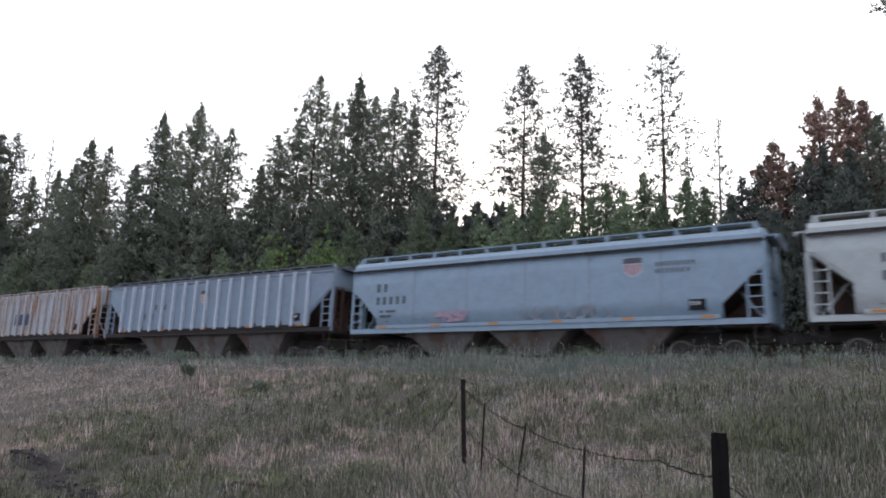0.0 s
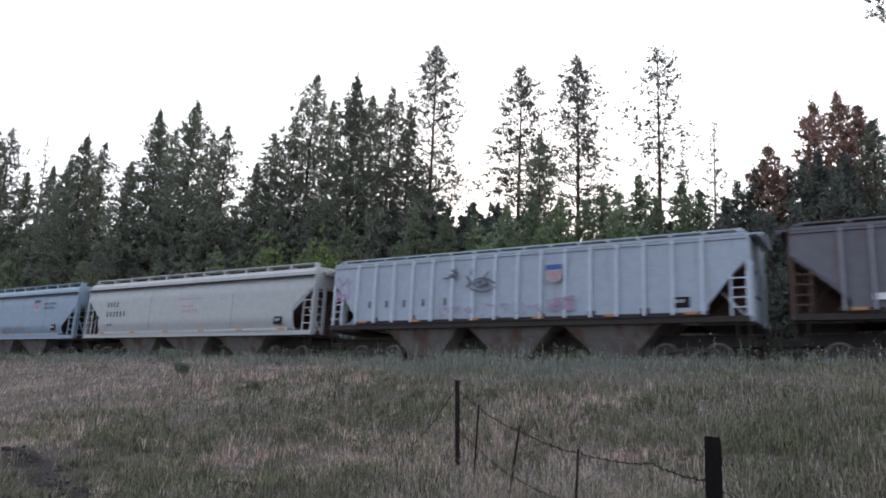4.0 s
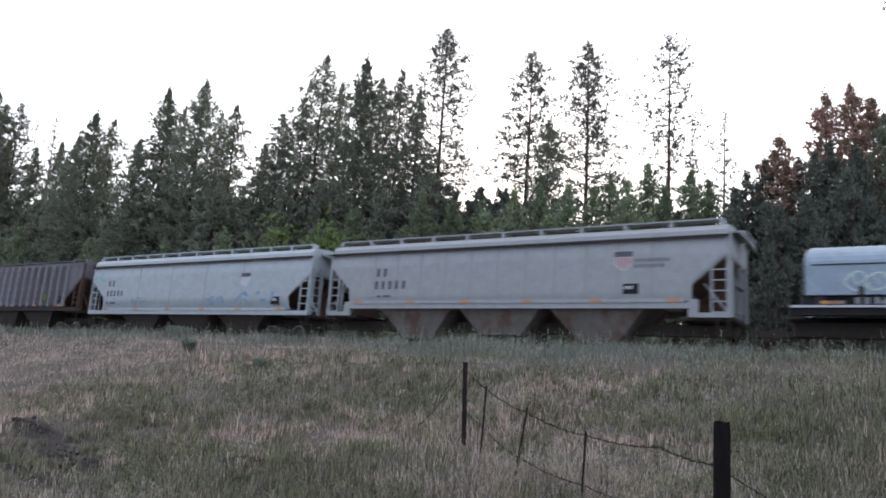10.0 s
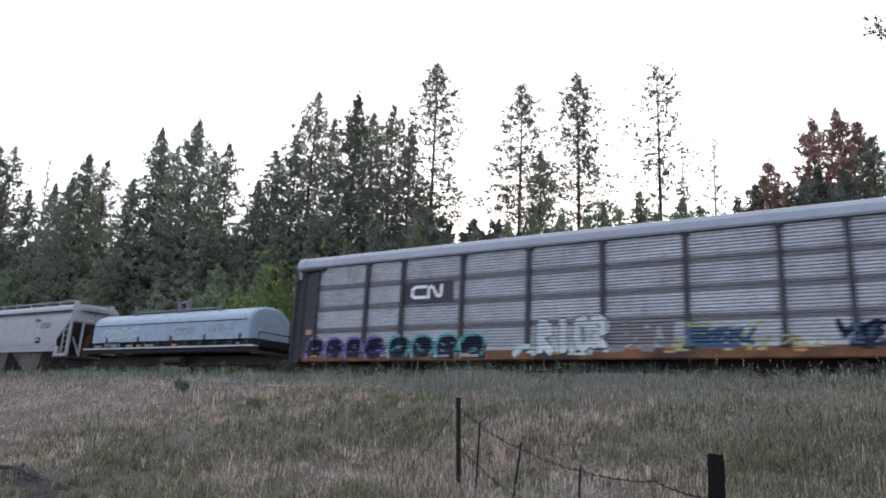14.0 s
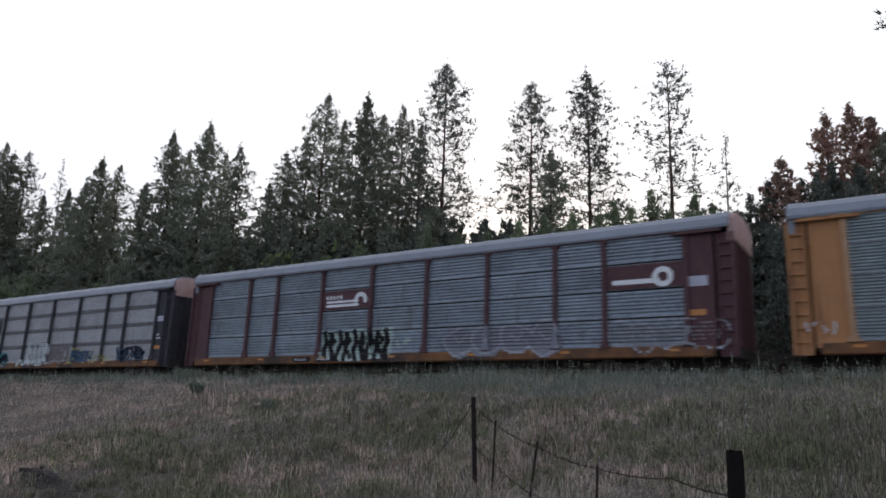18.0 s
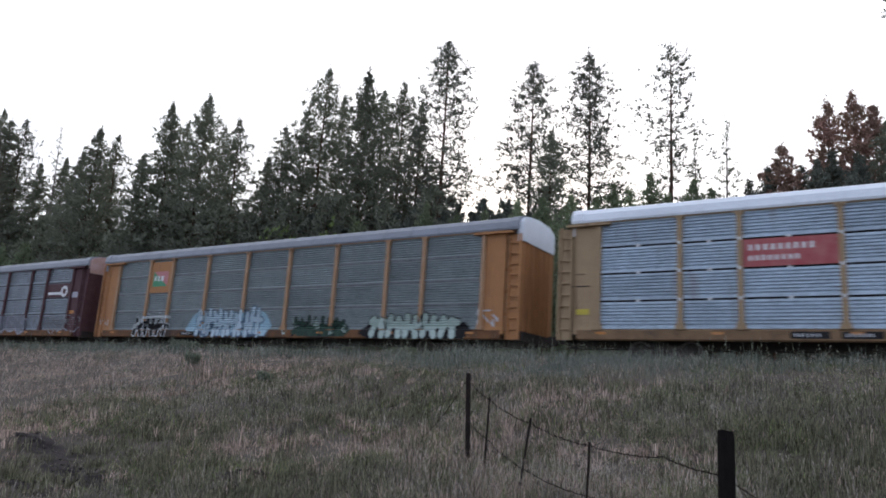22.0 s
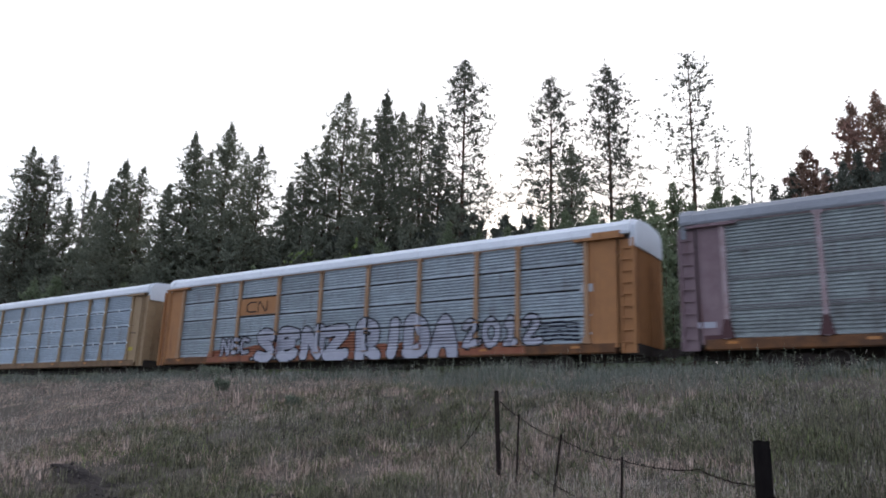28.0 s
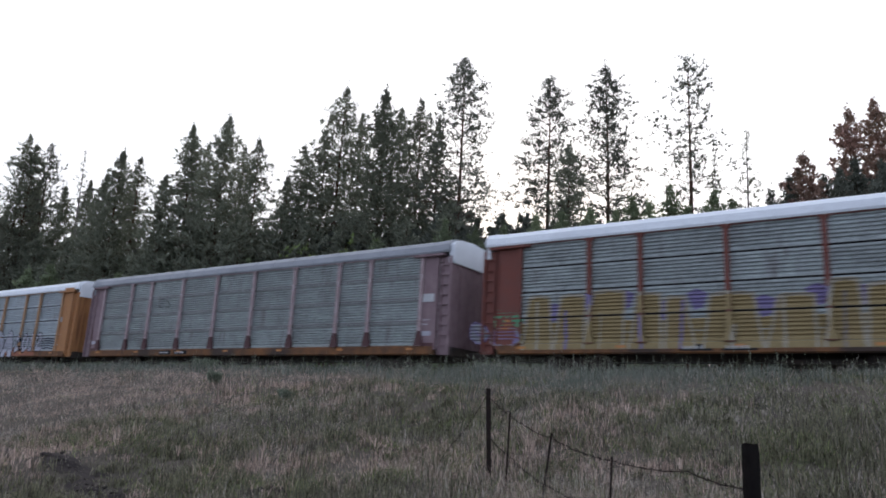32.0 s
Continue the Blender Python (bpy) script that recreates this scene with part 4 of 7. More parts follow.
def coil_car(index):
    car, L = start_car("coil_car", "low steel coil car with a rounded pale blue hood", index)
    half = L / 2
    arc = [(-1.42, 2.0), (1.42, 2.0), (1.42, 2.95)] + [(1.42 * math.cos(a), 2.95 + 0.78 * math.sin(a)) for a in np.linspace(0.15, math.pi - 0.15, 15)] + [(-1.42, 2.95)]
    g, n = Geo(), len(arc)
    rings = []
    for x, k in ((-6.5, 0.93), (-6.47, 0.97), (-6.4, 1), (6.5, 1), (6.58, 0.97), (6.64, 0.93)):
        rings.append([(x, y * k, 2.0 + (z - 2.0) * k) for y, z in arc])
    o = 0
    g.v = [p for r in rings for p in r]
    for i in range(len(rings) - 1):
        g.f += [(i * n + j, i * n + (j + 1) % n, (i + 1) * n + (j + 1) % n, (i + 1) * n + j) for j in range(n)]
    g.f += [tuple(range(n - 1, -1, -1)), tuple(range((len(rings) - 1) * n, len(rings) * n))]
    hood = part("hood", g, m_hood, car)
    for y in (-1, 1):
        part("seam", Geo().box(-6.35, 6.4, y * 1.42, y * 1.44, 2.93, 2.97), m_dark_steel, hood)
    for x, top in ((3.5, 4.1), (-3.6, 4.1)):
        part("lifting_bracket", Geo().box(x - 0.06, x + 0.06, 0.8, 0.92, 3.3, top).box(x - 0.12, x + 0.12, 0.78, 0.94, top - 0.1, top), m_dull_walk, hood)
    part("lifting_bracket", Geo().box(-0.02, 0.22, 0.42, 0.62, 3.5, 4.2).box(-0.72, -0.48, 0.42, 0.62, 3.5, 4.2).box(-0.8, 0.3, 0.42, 0.62, 4.14, 4.28), m_dull_walk, hood)
    for x in (-6.1, -4.1, -2.1, 2.0, 4.2, 6.1):
        part("hood_seam", Geo().along_x([(y * 1.004, z + 0.004) for y, z in arc[2:-1]] + [(y, z - 0.01) for y, z in reversed(arc[2:-1])], x - 0.02, x + 0.02), m_hood, hood)
    for x in (-5.9, -3.3, -0.6, 2.2, 5.1):
        part("latch", Geo().box(x - 0.07, x + 0.07, 1.42, 1.46, 1.98, 2.25), m_dark_steel, hood)
    part("top_pipe", Geo().rod((-3.6, 0.85, 3.72), (3.5, 0.85, 3.72), 0.05, 8), m_dull_walk, hood)
    part("trough", Geo().box(-6.75, 6.75, -1.25, 1.25, 1.66, 2.02), m_black, car, "dark coil trough under the hood")
    for y in (-1, 1):
        part("side_sill", Geo().box(-7.05, 7.05, y * 1.2, y * 1.5, 1.36, 1.6), m_black, car)
        part("deck_edge", Geo().box(-7.05, 7.05, y * 1.3, y * 1.58, 1.59, 1.66), m_worn_white, car, "pale worn deck edge")
    rnd = random.Random(2)
    for i in range(12):
        x = -6.3 + i * 1.14
        part("stake", Geo().box(x - 0.12, x + 0.12, 1.27, 1.36, 1.66, 1.99), m_dark_steel, car)
    for i in range(9):
        x = rnd.uniform(-6.6, 6.2)
        part("reflector", Geo().box(x, x + rnd.uniform(0.2, 0.6), 1.4, 1.41, 1.72, 1.82), m_faint if i % 3 else m_orange_tape, car)
    bars(car, "lettering", half, 1.4, [(2.9, 1.72, 0.2, (0.2, 0.2, 0.2, 0.2, 0.2, 0.2))], m_faint)
    loops(car, half, 2.7, 5.9, 2.15, 2.7, 6, 1.43, m_mint, 12, 0.06)
    blotch(car, half, 9.0, 10.6, 2.25, 2.6, 1.43, m_faint, 9, 0.16, 13)
    blotch(car, half, 11.8, 13.6, 2.4, 2.75, 1.43, m_faint, 9, 0.14, 14)
    part("centre_sill", Geo().box(-7.1, 7.1, -0.4, 0.4, 0.8, 1.25), m_dark_steel, car)
    part("air_tank", Geo().rod((-1.3, 1.0, 1.0), (0.4, 1.0, 1.0), 0.2, 12), m_dark_steel, car)
    for k in (-1, 1):
        part("end_platform", Geo().box(k * 6.7, k * 7.15, -1.45, 1.45, 1.25, 1.4), m_dark_steel, car)
        part("handrail", Geo().rod((k * 7.12, -1.3, 1.4), (k * 7.12, -1.3, 2.3), 0.03).rod((k * 7.12, 1.3, 1.4), (k * 7.12, 1.3, 2.3), 0.03).rod((k * 7.12, -1.3, 2.3), (k * 7.12, 1.3, 2.3), 0.03), m_dark_steel, car)
    add_trucks(car, 5.35)
    add_couplers(car, 6.9, half)
    slide(car, 0.5)


coil_car(8)

# ---- covered car carriers ----
POSTS = (-12.3, -9.375, -7.425, -4.455, -1.485, 1.485, 4.455, 7.425, 9.375, 12.3)
def sheet_rows(gap):
    cuts = (1.2 - gap / 2, 2.19, 3.195, 4.18, 5.15 + gap / 2)
    return [(a + gap / 2, b - gap / 2) for a, b in zip(cuts, cuts[1:])]


def sheet_mesh(width, z0, z1, material, waves=6, side=1):
    """A pressed steel side sheet with level corrugations."""
    prof = sheet_profile(z0, z1, waves)
    y = 1.5 * side
    vs = [(x, y + d * side, z) for x in (-width / 2, width / 2) for d, z in prof]
    k = len(prof)
    fs = [(i, i + 1, k + i + 1, k + i) if side < 0 else (i + 1, i, k + i, k + i + 1) for i in range(k - 1)]
    g = Geo().add(vs, fs)
    g.box(-width / 2, width / 2, (y - 0.075 * side), (y - 0.07 * side), z0, z1)
    return g.mesh("side_sheet", material)


def car_carrier(index, label, post, sheet, roof, sill, end, cap, waves=6, gap=0.075, clips=False, flare=False, foot=None, grime=0.0, front=0.12):
    car, L = start_car("car_carrier_railcar", label, index)
    half, e = L / 2, L / 2 - 0.8
    pe = e - 0.66       # where the plain end panel stops and the ladder strip begins
    part("deck", Geo().box(-e, e, -1.35, 1.35, 0.95, 1.16), m_dark_steel, car)
    part("centre_sill", Geo().box(-e, e, -0.35, 0.35, 0.6, 0.95), m_dark_steel, car)
    roof_prof = [(1.6, 5.16), (1.62, 5.24), (1.56, 5.5), (1.4, 5.67), (1.1, 5.78), (0.6, 5.85), (0, 5.87), (-0.6, 5.85), (-1.1, 5.78), (-1.4, 5.67), (-1.56, 5.5), (-1.62, 5.24), (-1.6, 5.16)]
    r = part("roof", Geo().along_x(roof_prof + [(-1.5, 5.16), (0, 5.5), (1.5, 5.16)], -e + 0.12, e - front), roof, car)
    rib = Geo()
    big = [(y * 1.006, z + 0.012) for y, z in roof_prof]
    rib.along_x(big + [(y, z - 0.02) for y, z in reversed(roof_prof)], -0.03, 0.03)
    rib_me = rib.mesh("roof_seam", roof)
    for i in range(19):
        part("roof_seam", rib_me, roof, r, loc=(-e + 1.0 + i * (2 * e - 2) / 18, 0, 0))
    for y in (-1, 1):
        part("side_sill", Geo().along_x([(y * 1.3, 0.8), (y * 1.5, 0.8), (y * 1.54, 0.84), (y * 1.54, 1.14), (y * 1.5, 1.18), (y * 1.3, 1.18)][::y], -pe + 0.12, pe - 0.12), sill, car)
        part("top_rail", Geo().box(-pe, pe, y * 1.46, y * 1.56, 5.12, 5.16), post, car)
    rows_of = sheet_rows(gap)
    bands = [(0.8, 1.54), (0.88, 1.54), (0.96, 1.54), (1.05, 1.54), (1.14, 1.54), (1.18, 1.52)]
    SIDE["rows"] = list(zip(bands, bands[1:]))
    for z0, z1 in rows_of:
        steps_up = [(z, 1.5 + d) for d, z in sheet_profile(z0, z1, waves)]
        for (za, ya), (zb, yb) in zip(steps_up, steps_up[1:]):
            m = max(1, round((zb - za) / 0.035))
            cuts = [(za + (zb - za) * i / m, ya + (yb - ya) * i / m) for i in range(m + 1)]
            SIDE["rows"] += list(zip(cuts, cuts[1:]))
    widths = sorted({round(b - a - 0.16, 3) for a, b in zip(POSTS, POSTS[1:])})
    meshes = {(w, k, sd): sheet_mesh(w, *rows_of[k], sheet, waves, sd) for w in widths for k in range(4) for sd in (-1, 1)}
    for a, b in zip(POSTS, POSTS[1:]):
        for k in range(4):
            for sd in (-1, 1):
                part("side_sheet", meshes[(round(b - a - 0.16, 3), k, sd)], sheet, car, loc=((a + b) / 2, 0, 0))
    for z in (2.19, 3.195, 4.18):
        for y in (-1, 1):
            # black strip added for the unlit interior seen through the sheet gaps
            part("inner_rail", Geo().box(-12.3, 12.3, y * 1.38, y * 1.43, z - 0.07, z + 0.07), m_black, car)
        if grime:
            part("joint_strip", Geo().box(-12.3, 12.3, 1.498, 1.503, z - grime, z - 0.03).box(-12.3, 12.3, 1.498, 1.503, z + 0.03, z + grime), m_grime, car, "dirty flat joint between rows of side sheets")
    near, far, gusset = Geo(), Geo(), {}
    for g, y in ((near, 1), (far, -1)):
        g.box(-0.08, 0.08, y * 1.44, y * 1.6, 1.16, 5.16)
        if flare:
            gusset[y] = Geo().frustum((-0.22, 0.22, y * 1.5 - 0.09, y * 1.5 + 0.105, 1.18), (-0.085, 0.085, y * 1.5 - 0.06, y * 1.5 + 0.115, 1.8)).mesh("gusset", foot or post)
        else:
            gusset[y] = Geo().frustum((-0.19, 0.19, y * 1.5 - 0.09, y * 1.5 + 0.105, 1.18), (-0.085, 0.085, y * 1.5 - 0.06, y * 1.5 + 0.115, 1.45)).mesh("gusset", foot or post)
        g.frustum((-0.08, 0.08, y * 1.5 - 0.06, y * 1.5 + 0.1, 4.98), (-0.2, 0.2, y * 1.5 - 0.06, y * 1.5 + 0.1, 5.15))
    pm = (near.mesh("side_post", post), far.mesh("side_post", post))
    for x in POSTS:
        for me in pm:
            part("side_post", me, post, car, loc=(x, 0, 0))
        for y in (-1, 1):
            part("gusset", gusset[y], None, car, loc=(x, 0, 0))
    for k in (-1, 1):
        for y in (-1, 1):
            p = part("corner_panel", Geo().box(k * 12.38, k * pe, y * 1.42, y * 1.5, 1.06, 5.02), end, car, "plain end panel with a door track above")
            part("door_post", Geo().box(k * (pe - 0.07), k * pe, y * 1.5, y * 1.54, 1.0, 5.02), end, p)
            part("door_foot", Geo().frustum((k * 12.38, k * (pe - 0.07), y * 1.49, y * 1.54, 1.0), (k * 12.38, k * (pe - 0.07), y * 1.49, y * 1.51, 1.3)), foot or end, p)
            part("door_track", Geo().box(k * 11.85, k * (e - 0.34), y * 1.5, y * 1.68, 5.02, 5.11), end, p)
            part("end_gate", Geo().box(k * (pe + 0.1), k * (e - 0.02), y * 1.36, y * 1.43, 0.8, 5.0), end, p)
            part("ladder_stile", Geo().box(k * (pe + 0.1), k * (pe + 0.17), y * 1.43, y * 1.52, 0.8, 5.0), end, p)
            part("corner_post", Geo().box(k * (e - 0.09), k * e, y * 1.4, y * 1.54, 0.8, 5.0), end, p)
            for i in range(9):
                z = 1.18 + 0.43 * i
                part("ladder_rung", Geo().box(k * (pe + 0.17), k * (e - 0.09), y * 1.47, y * 1.515, z, z + 0.045), end, p)
        for y in (-1, 1):
            d = Geo().box(k * (e - 0.06), k * e, 0.02 * y, y * 1.4, 1.1, 5.1)
            for i in range(3):
                d.box(k * e, k * (e + 0.05), y * (0.15 + 0.42 * i), y * (0.22 + 0.42 * i), 1.15, 5.05)
            part("end_door", d, end, car, "folding end door")
        part("end_cap", Geo().along_x([(1.47, 4.7), (1.5, 5.22), (1.48, 5.48), (1.32, 5.65), (1.0, 5.77), (0, 5.85), (-1.0, 5.77), (-1.32, 5.65), (-1.48, 5.48), (-1.5, 5.22), (-1.47, 4.7)], *sorted((k * (e - 0.16 - (front if k > 0 else 0)), k * (e - front + 0.02 if k > 0 else e + 0.07)))), roof if k > 0 else cap, car)
        part("roof_lip", Geo().along_x([(1.62, 5.16), (1.64, 5.26), (1.58, 5.52), (1.42, 5.7), (1.1, 5.81), (0, 5.9), (-1.1, 5.81), (-1.42, 5.7), (-1.58, 5.52), (-1.64, 5.26), (-1.62, 5.16), (-1.5, 5.2), (0, 5.6), (1.5, 5.2)], *sorted((k * (e - 0.4 - (front if k > 0 else 0.12)), k * (e + 0.02 - (front if k > 0 else 0.12))))), roof, car)
        part("end_sill", Geo().box(k * (e - 0.3), k * (e + 0.1), -1.4, 1.4, 0.75, 1.12), m_dark_steel, car)
    if clips:
        clip = Geo().box(-0.05, 0.05, 1.5, 1.53, -0.05, 0.05).mesh("clip", m_white)
        for z in (2.19, 3.195, 4.18):
            for a, b in zip(POSTS, POSTS[1:]):
                part("clip", clip, m_white, car, loc=((a + b) / 2, 0, z))
                part("clip", clip, m_white, car, loc=(a, 0.09, z))
    for i in range(7):
        x = -12 + i * 4.0
        part("reflector", Geo().box(x, x + 0.35, 1.545, 1.55, 1.0, 1.09), m_orange_tape, car)
    for r in (8.7, 10.1):
        part("sill_plate", Geo().box(half - r, half - r - 1.1, 1.54, 1.546, 0.88, 1.1), m_black, car, "black stencil plate on the sill")
        bars(car, "sill_writing", half, 1.547, [(r + 0.12, 0.94, 0.1, (0.1,) * 6)], m_worn_white)
    part("brake_rigging", Geo().box(-3.2, 3.2, -0.9, 0.9, 0.5, 0.62).rod((-1.2, 0.8, 0.72), (0.6, 0.8, 0.72), 0.18, 10), m_dark_steel, car)
    add_trucks(car, 10.1)
    add_couplers(car, e, half)
    return car, half


def plate(car, half, r0, r1, z0, z1, y, material, label=""):
    return part("plate", Geo().box(half - r0, half - r1, y - 0.02, y, z0, z1), material, car, label)


m_lilac = mat("thin_lilac_spray", (0.225, 0.225, 0.25), (0.17, 0.17, 0.19), 0.65, scale=1.5, amount=0.7)
m_white_thin = mat("thin_white_spray", (0.36, 0.36, 0.385), (0.28, 0.28, 0.3), 0.65)
m_pale_white = mat("chalk_white_spray", (0.48, 0.58, 0.62), (0.38, 0.48, 0.54), 0.6)
m_violet_light = mat("pale_violet_spray", (0.16, 0.135, 0.32), (0.2, 0.17, 0.34), 0.6)
m_violet_dull = mat("dull_violet_spray", (0.17, 0.14, 0.27), (0.2, 0.17, 0.29), 0.65)
m_night = mat("blue_black_spray", (0.02, 0.022, 0.035), (0.03, 0.03, 0.045), 0.7, gloss=0.05)
m_chalk = mat("chalky_white_tag", (0.58, 0.6, 0.6), (0.42, 0.44, 0.43), 0.65)
m_stain = mat("painted_over_brown", (0.19, 0.165, 0.165), (0.23, 0.21, 0.205), 0.7)
m_acid = mat("acid_yellow_spray", (0.36, 0.345, 0.13), (0.3, 0.28, 0.13), 0.6)
m_cream = mat("cream_spray", (0.34, 0.31, 0.25), (0.27, 0.24, 0.18), 0.65)
m_silver_dull = mat("dull_silver_spray", (0.46, 0.46, 0.51), (0.36, 0.36, 0.41), 0.55, 0.05, 2.0, amount=0.5)
m_mauve_dark = mat("dull_mauve_paint", (0.2, 0.135, 0.145), (0.26, 0.19, 0.195), 0.7, streak=((0.12, 0.06, 0.055), 0.3, RUNS))
m_flag_yellow = mat("yellow_label_paint", (0.5, 0.4, 0.06), (0.42, 0.33, 0.07), 0.6)
m_red_spray = mat("rusty_red_spray", (0.25, 0.085, 0.05), (0.3, 0.13, 0.07), 0.65)
m_dark_green = mat("dark_green_spray", (0.022, 0.05, 0.035), (0.04, 0.08, 0.052), 0.6)
m_grime = mat("grimy_sheet_joint", (0.16, 0.15, 0.15), (0.09, 0.082, 0.08), 0.6, 0.3, 2.0, stretch=(1, 1, 2), amount=0.8)
m_sheet_j = mat("weathered_grey_beige_steel", (0.47, 0.475, 0.48), (0.3, 0.29, 0.29), 0.45, 0.4, 1.2, stretch=(0.9, 1, 1.3), amount=0.8, fine=7, bump=0.3, spread=0.08, streak=((0.24, 0.225, 0.22), 0.3, (2.6, 1, 0.3)))
m_sheet_k = mat("weathered_blue_grey_steel", (0.265, 0.3, 0.33), (0.16, 0.175, 0.185), 0.45, 0.4, 1.2, stretch=(0.9, 1, 1.3), amount=0.8, fine=7, bump=0.3, spread=0.08, streak=((0.16, 0.15, 0.15), 0.3, (2.6, 1, 0.3)))
m_sheet_l = mat("dull_dark_galvanised_steel", (0.25, 0.285, 0.285), (0.18, 0.205, 0.205), 0.45, 0.4, 1.2, stretch=(0.9, 1, 1.3), amount=0.8, fine=7, bump=0.3, spread=0.1, streak=((0.2, 0.195, 0.19), 0.3, (2.6, 1, 0.3)))
m_sheet_m = mat("galvanised_steel", (0.40, 0.47, 0.53), (0.31, 0.365, 0.41), 0.42, 0.45, 1.2, stretch=(0.9, 1, 1.3), amount=0.8, fine=7, bump=0.3, spread=0.14, streak=((0.28, 0.29, 0.31), 0.3, (2.6, 1, 0.3)))
m_sheet_n = mat("galvanised_grey_steel", (0.36, 0.41, 0.43), (0.27, 0.295, 0.315), 0.45, 0.4, 1.2, stretch=(0.9, 1, 1.3), amount=0.8, fine=7, bump=0.3, spread=0.12, streak=((0.21, 0.21, 0.205), 0.3, (2.6, 1, 0.3)))
m_sheet_o = mat("weathered_grey_green_steel", (0.335, 0.37, 0.36), (0.205, 0.218, 0.212), 0.45, 0.4, 1.2, stretch=(0.9, 1, 1.3), amount=0.8, fine=7, bump=0.3, spread=0.06, streak=((0.18, 0.17, 0.165), 0.3, (2.6, 1, 0.3)))
m_roof_grey = mat("grey_steel_roof", (0.275, 0.29, 0.315), (0.225, 0.233, 0.25), 0.5, 0.2, 1.0, stretch=(0.3, 1, 1))
m_roof_dull = mat("dull_grey_steel_roof", (0.245, 0.262, 0.29), (0.2, 0.21, 0.23), 0.5, 0.2, 1.0, stretch=(0.3, 1, 1))
m_roof_white = mat("white_roof_paint", (0.74, 0.77, 0.8), (0.62, 0.65, 0.68), 0.5, 0.0, 1.0, stretch=(0.3, 1, 1))
m_charcoal = mat("charcoal_paint", (0.036, 0.034, 0.039), (0.055, 0.051, 0.055), 0.65)
m_brown = mat("oxide_brown_paint", (0.075, 0.033, 0.037), (0.1, 0.052, 0.05), 0.65, streak=((0.08, 0.05, 0.045), 0.3, RUNS))
m_tan_post = mat("sun_bleached_orange_paint", (0.4, 0.25, 0.15), (0.33, 0.18, 0.09), 0.65, streak=((0.2, 0.1, 0.06), 0.28, RUNS))
m_orange = mat("faded_orange_paint", (0.4, 0.19, 0.075), (0.32, 0.155, 0.07), 0.65, streak=((0.2, 0.09, 0.045), 0.34, RUNS))
m_ochre = mat("faded_tan_yellow_paint", (0.36, 0.255, 0.145), (0.3, 0.205, 0.12), 0.65, streak=((0.16, 0.1, 0.06), 0.32, RUNS))
m_mauve = mat("chalky_mauve_brown_paint", (0.42, 0.34, 0.345), (0.27, 0.18, 0.18), 0.7, streak=((0.12, 0.06, 0.055), 0.3, RUNS))
m_redbrown = mat("red_brown_paint", (0.17, 0.055, 0.04), (0.14, 0.06, 0.05), 0.65)
m_sill_rust = mat("orange_rusted_sill", (0.21, 0.095, 0.038), (0.06, 0.036, 0.026), 0.75, 0, 1.6, amount=0.5, streak=((0.055, 0.038, 0.03), 0.5, (0.45, 0.45, 0.45)))
m_sill_tan = mat("rust_stained_tan_sill", (0.24, 0.15, 0.08), (0.12, 0.075, 0.045), 0.75, 0, 1.6, amount=0.5, streak=((0.09, 0.06, 0.045), 0.35, (0.6, 0.6, 0.8)))
m_cap_pink = mat("rust_stained_pale_cap", (0.45, 0.32, 0.29), (0.36, 0.2, 0.16), 0.7, 0, 2)
m_flag_green = mat("faded_green_paint", (0.07, 0.25, 0.13), (0.1, 0.28, 0.16), 0.65)
m_flag_pink = mat("faded_flag_red_paint", (0.45, 0.17, 0.17), (0.5, 0.25, 0.24), 0.65)

# charcoal car with a white worm-like emblem
car, h = car_carrier(9, "grey car carrier railcar with black posts and graffiti", m_charcoal, m_sheet_j, m_roof_grey, m_sill_rust, m_charcoal, m_cap_pink, waves=7, gap=0.045, grime=0.12)
plate(car, h, 7.05, 9.6, 3.25, 4.1, 1.525, m_charcoal, "black emblem panel")
plate(car, h, 1.7, 2.2, 2.04, 2.26, 1.52, m_ochre, "faded tan-yellow label plate")
g = Geo()
stroke(g, [(8.3, 3.9), (7.75, 3.9), (7.6, 3.8), (7.6, 3.55), (7.75, 3.45), (8.3, 3.45)], 0.13, 1.53, h)
stroke(g, [(8.42, 3.4), (8.42, 3.82), (8.52, 3.9), (8.62, 3.85), (8.85, 3.5), (8.95, 3.45), (9.05, 3.52), (9.05, 3.95)], 0.13, 1.53, h)
part("emblem", g, m_white, car, "white line emblem")
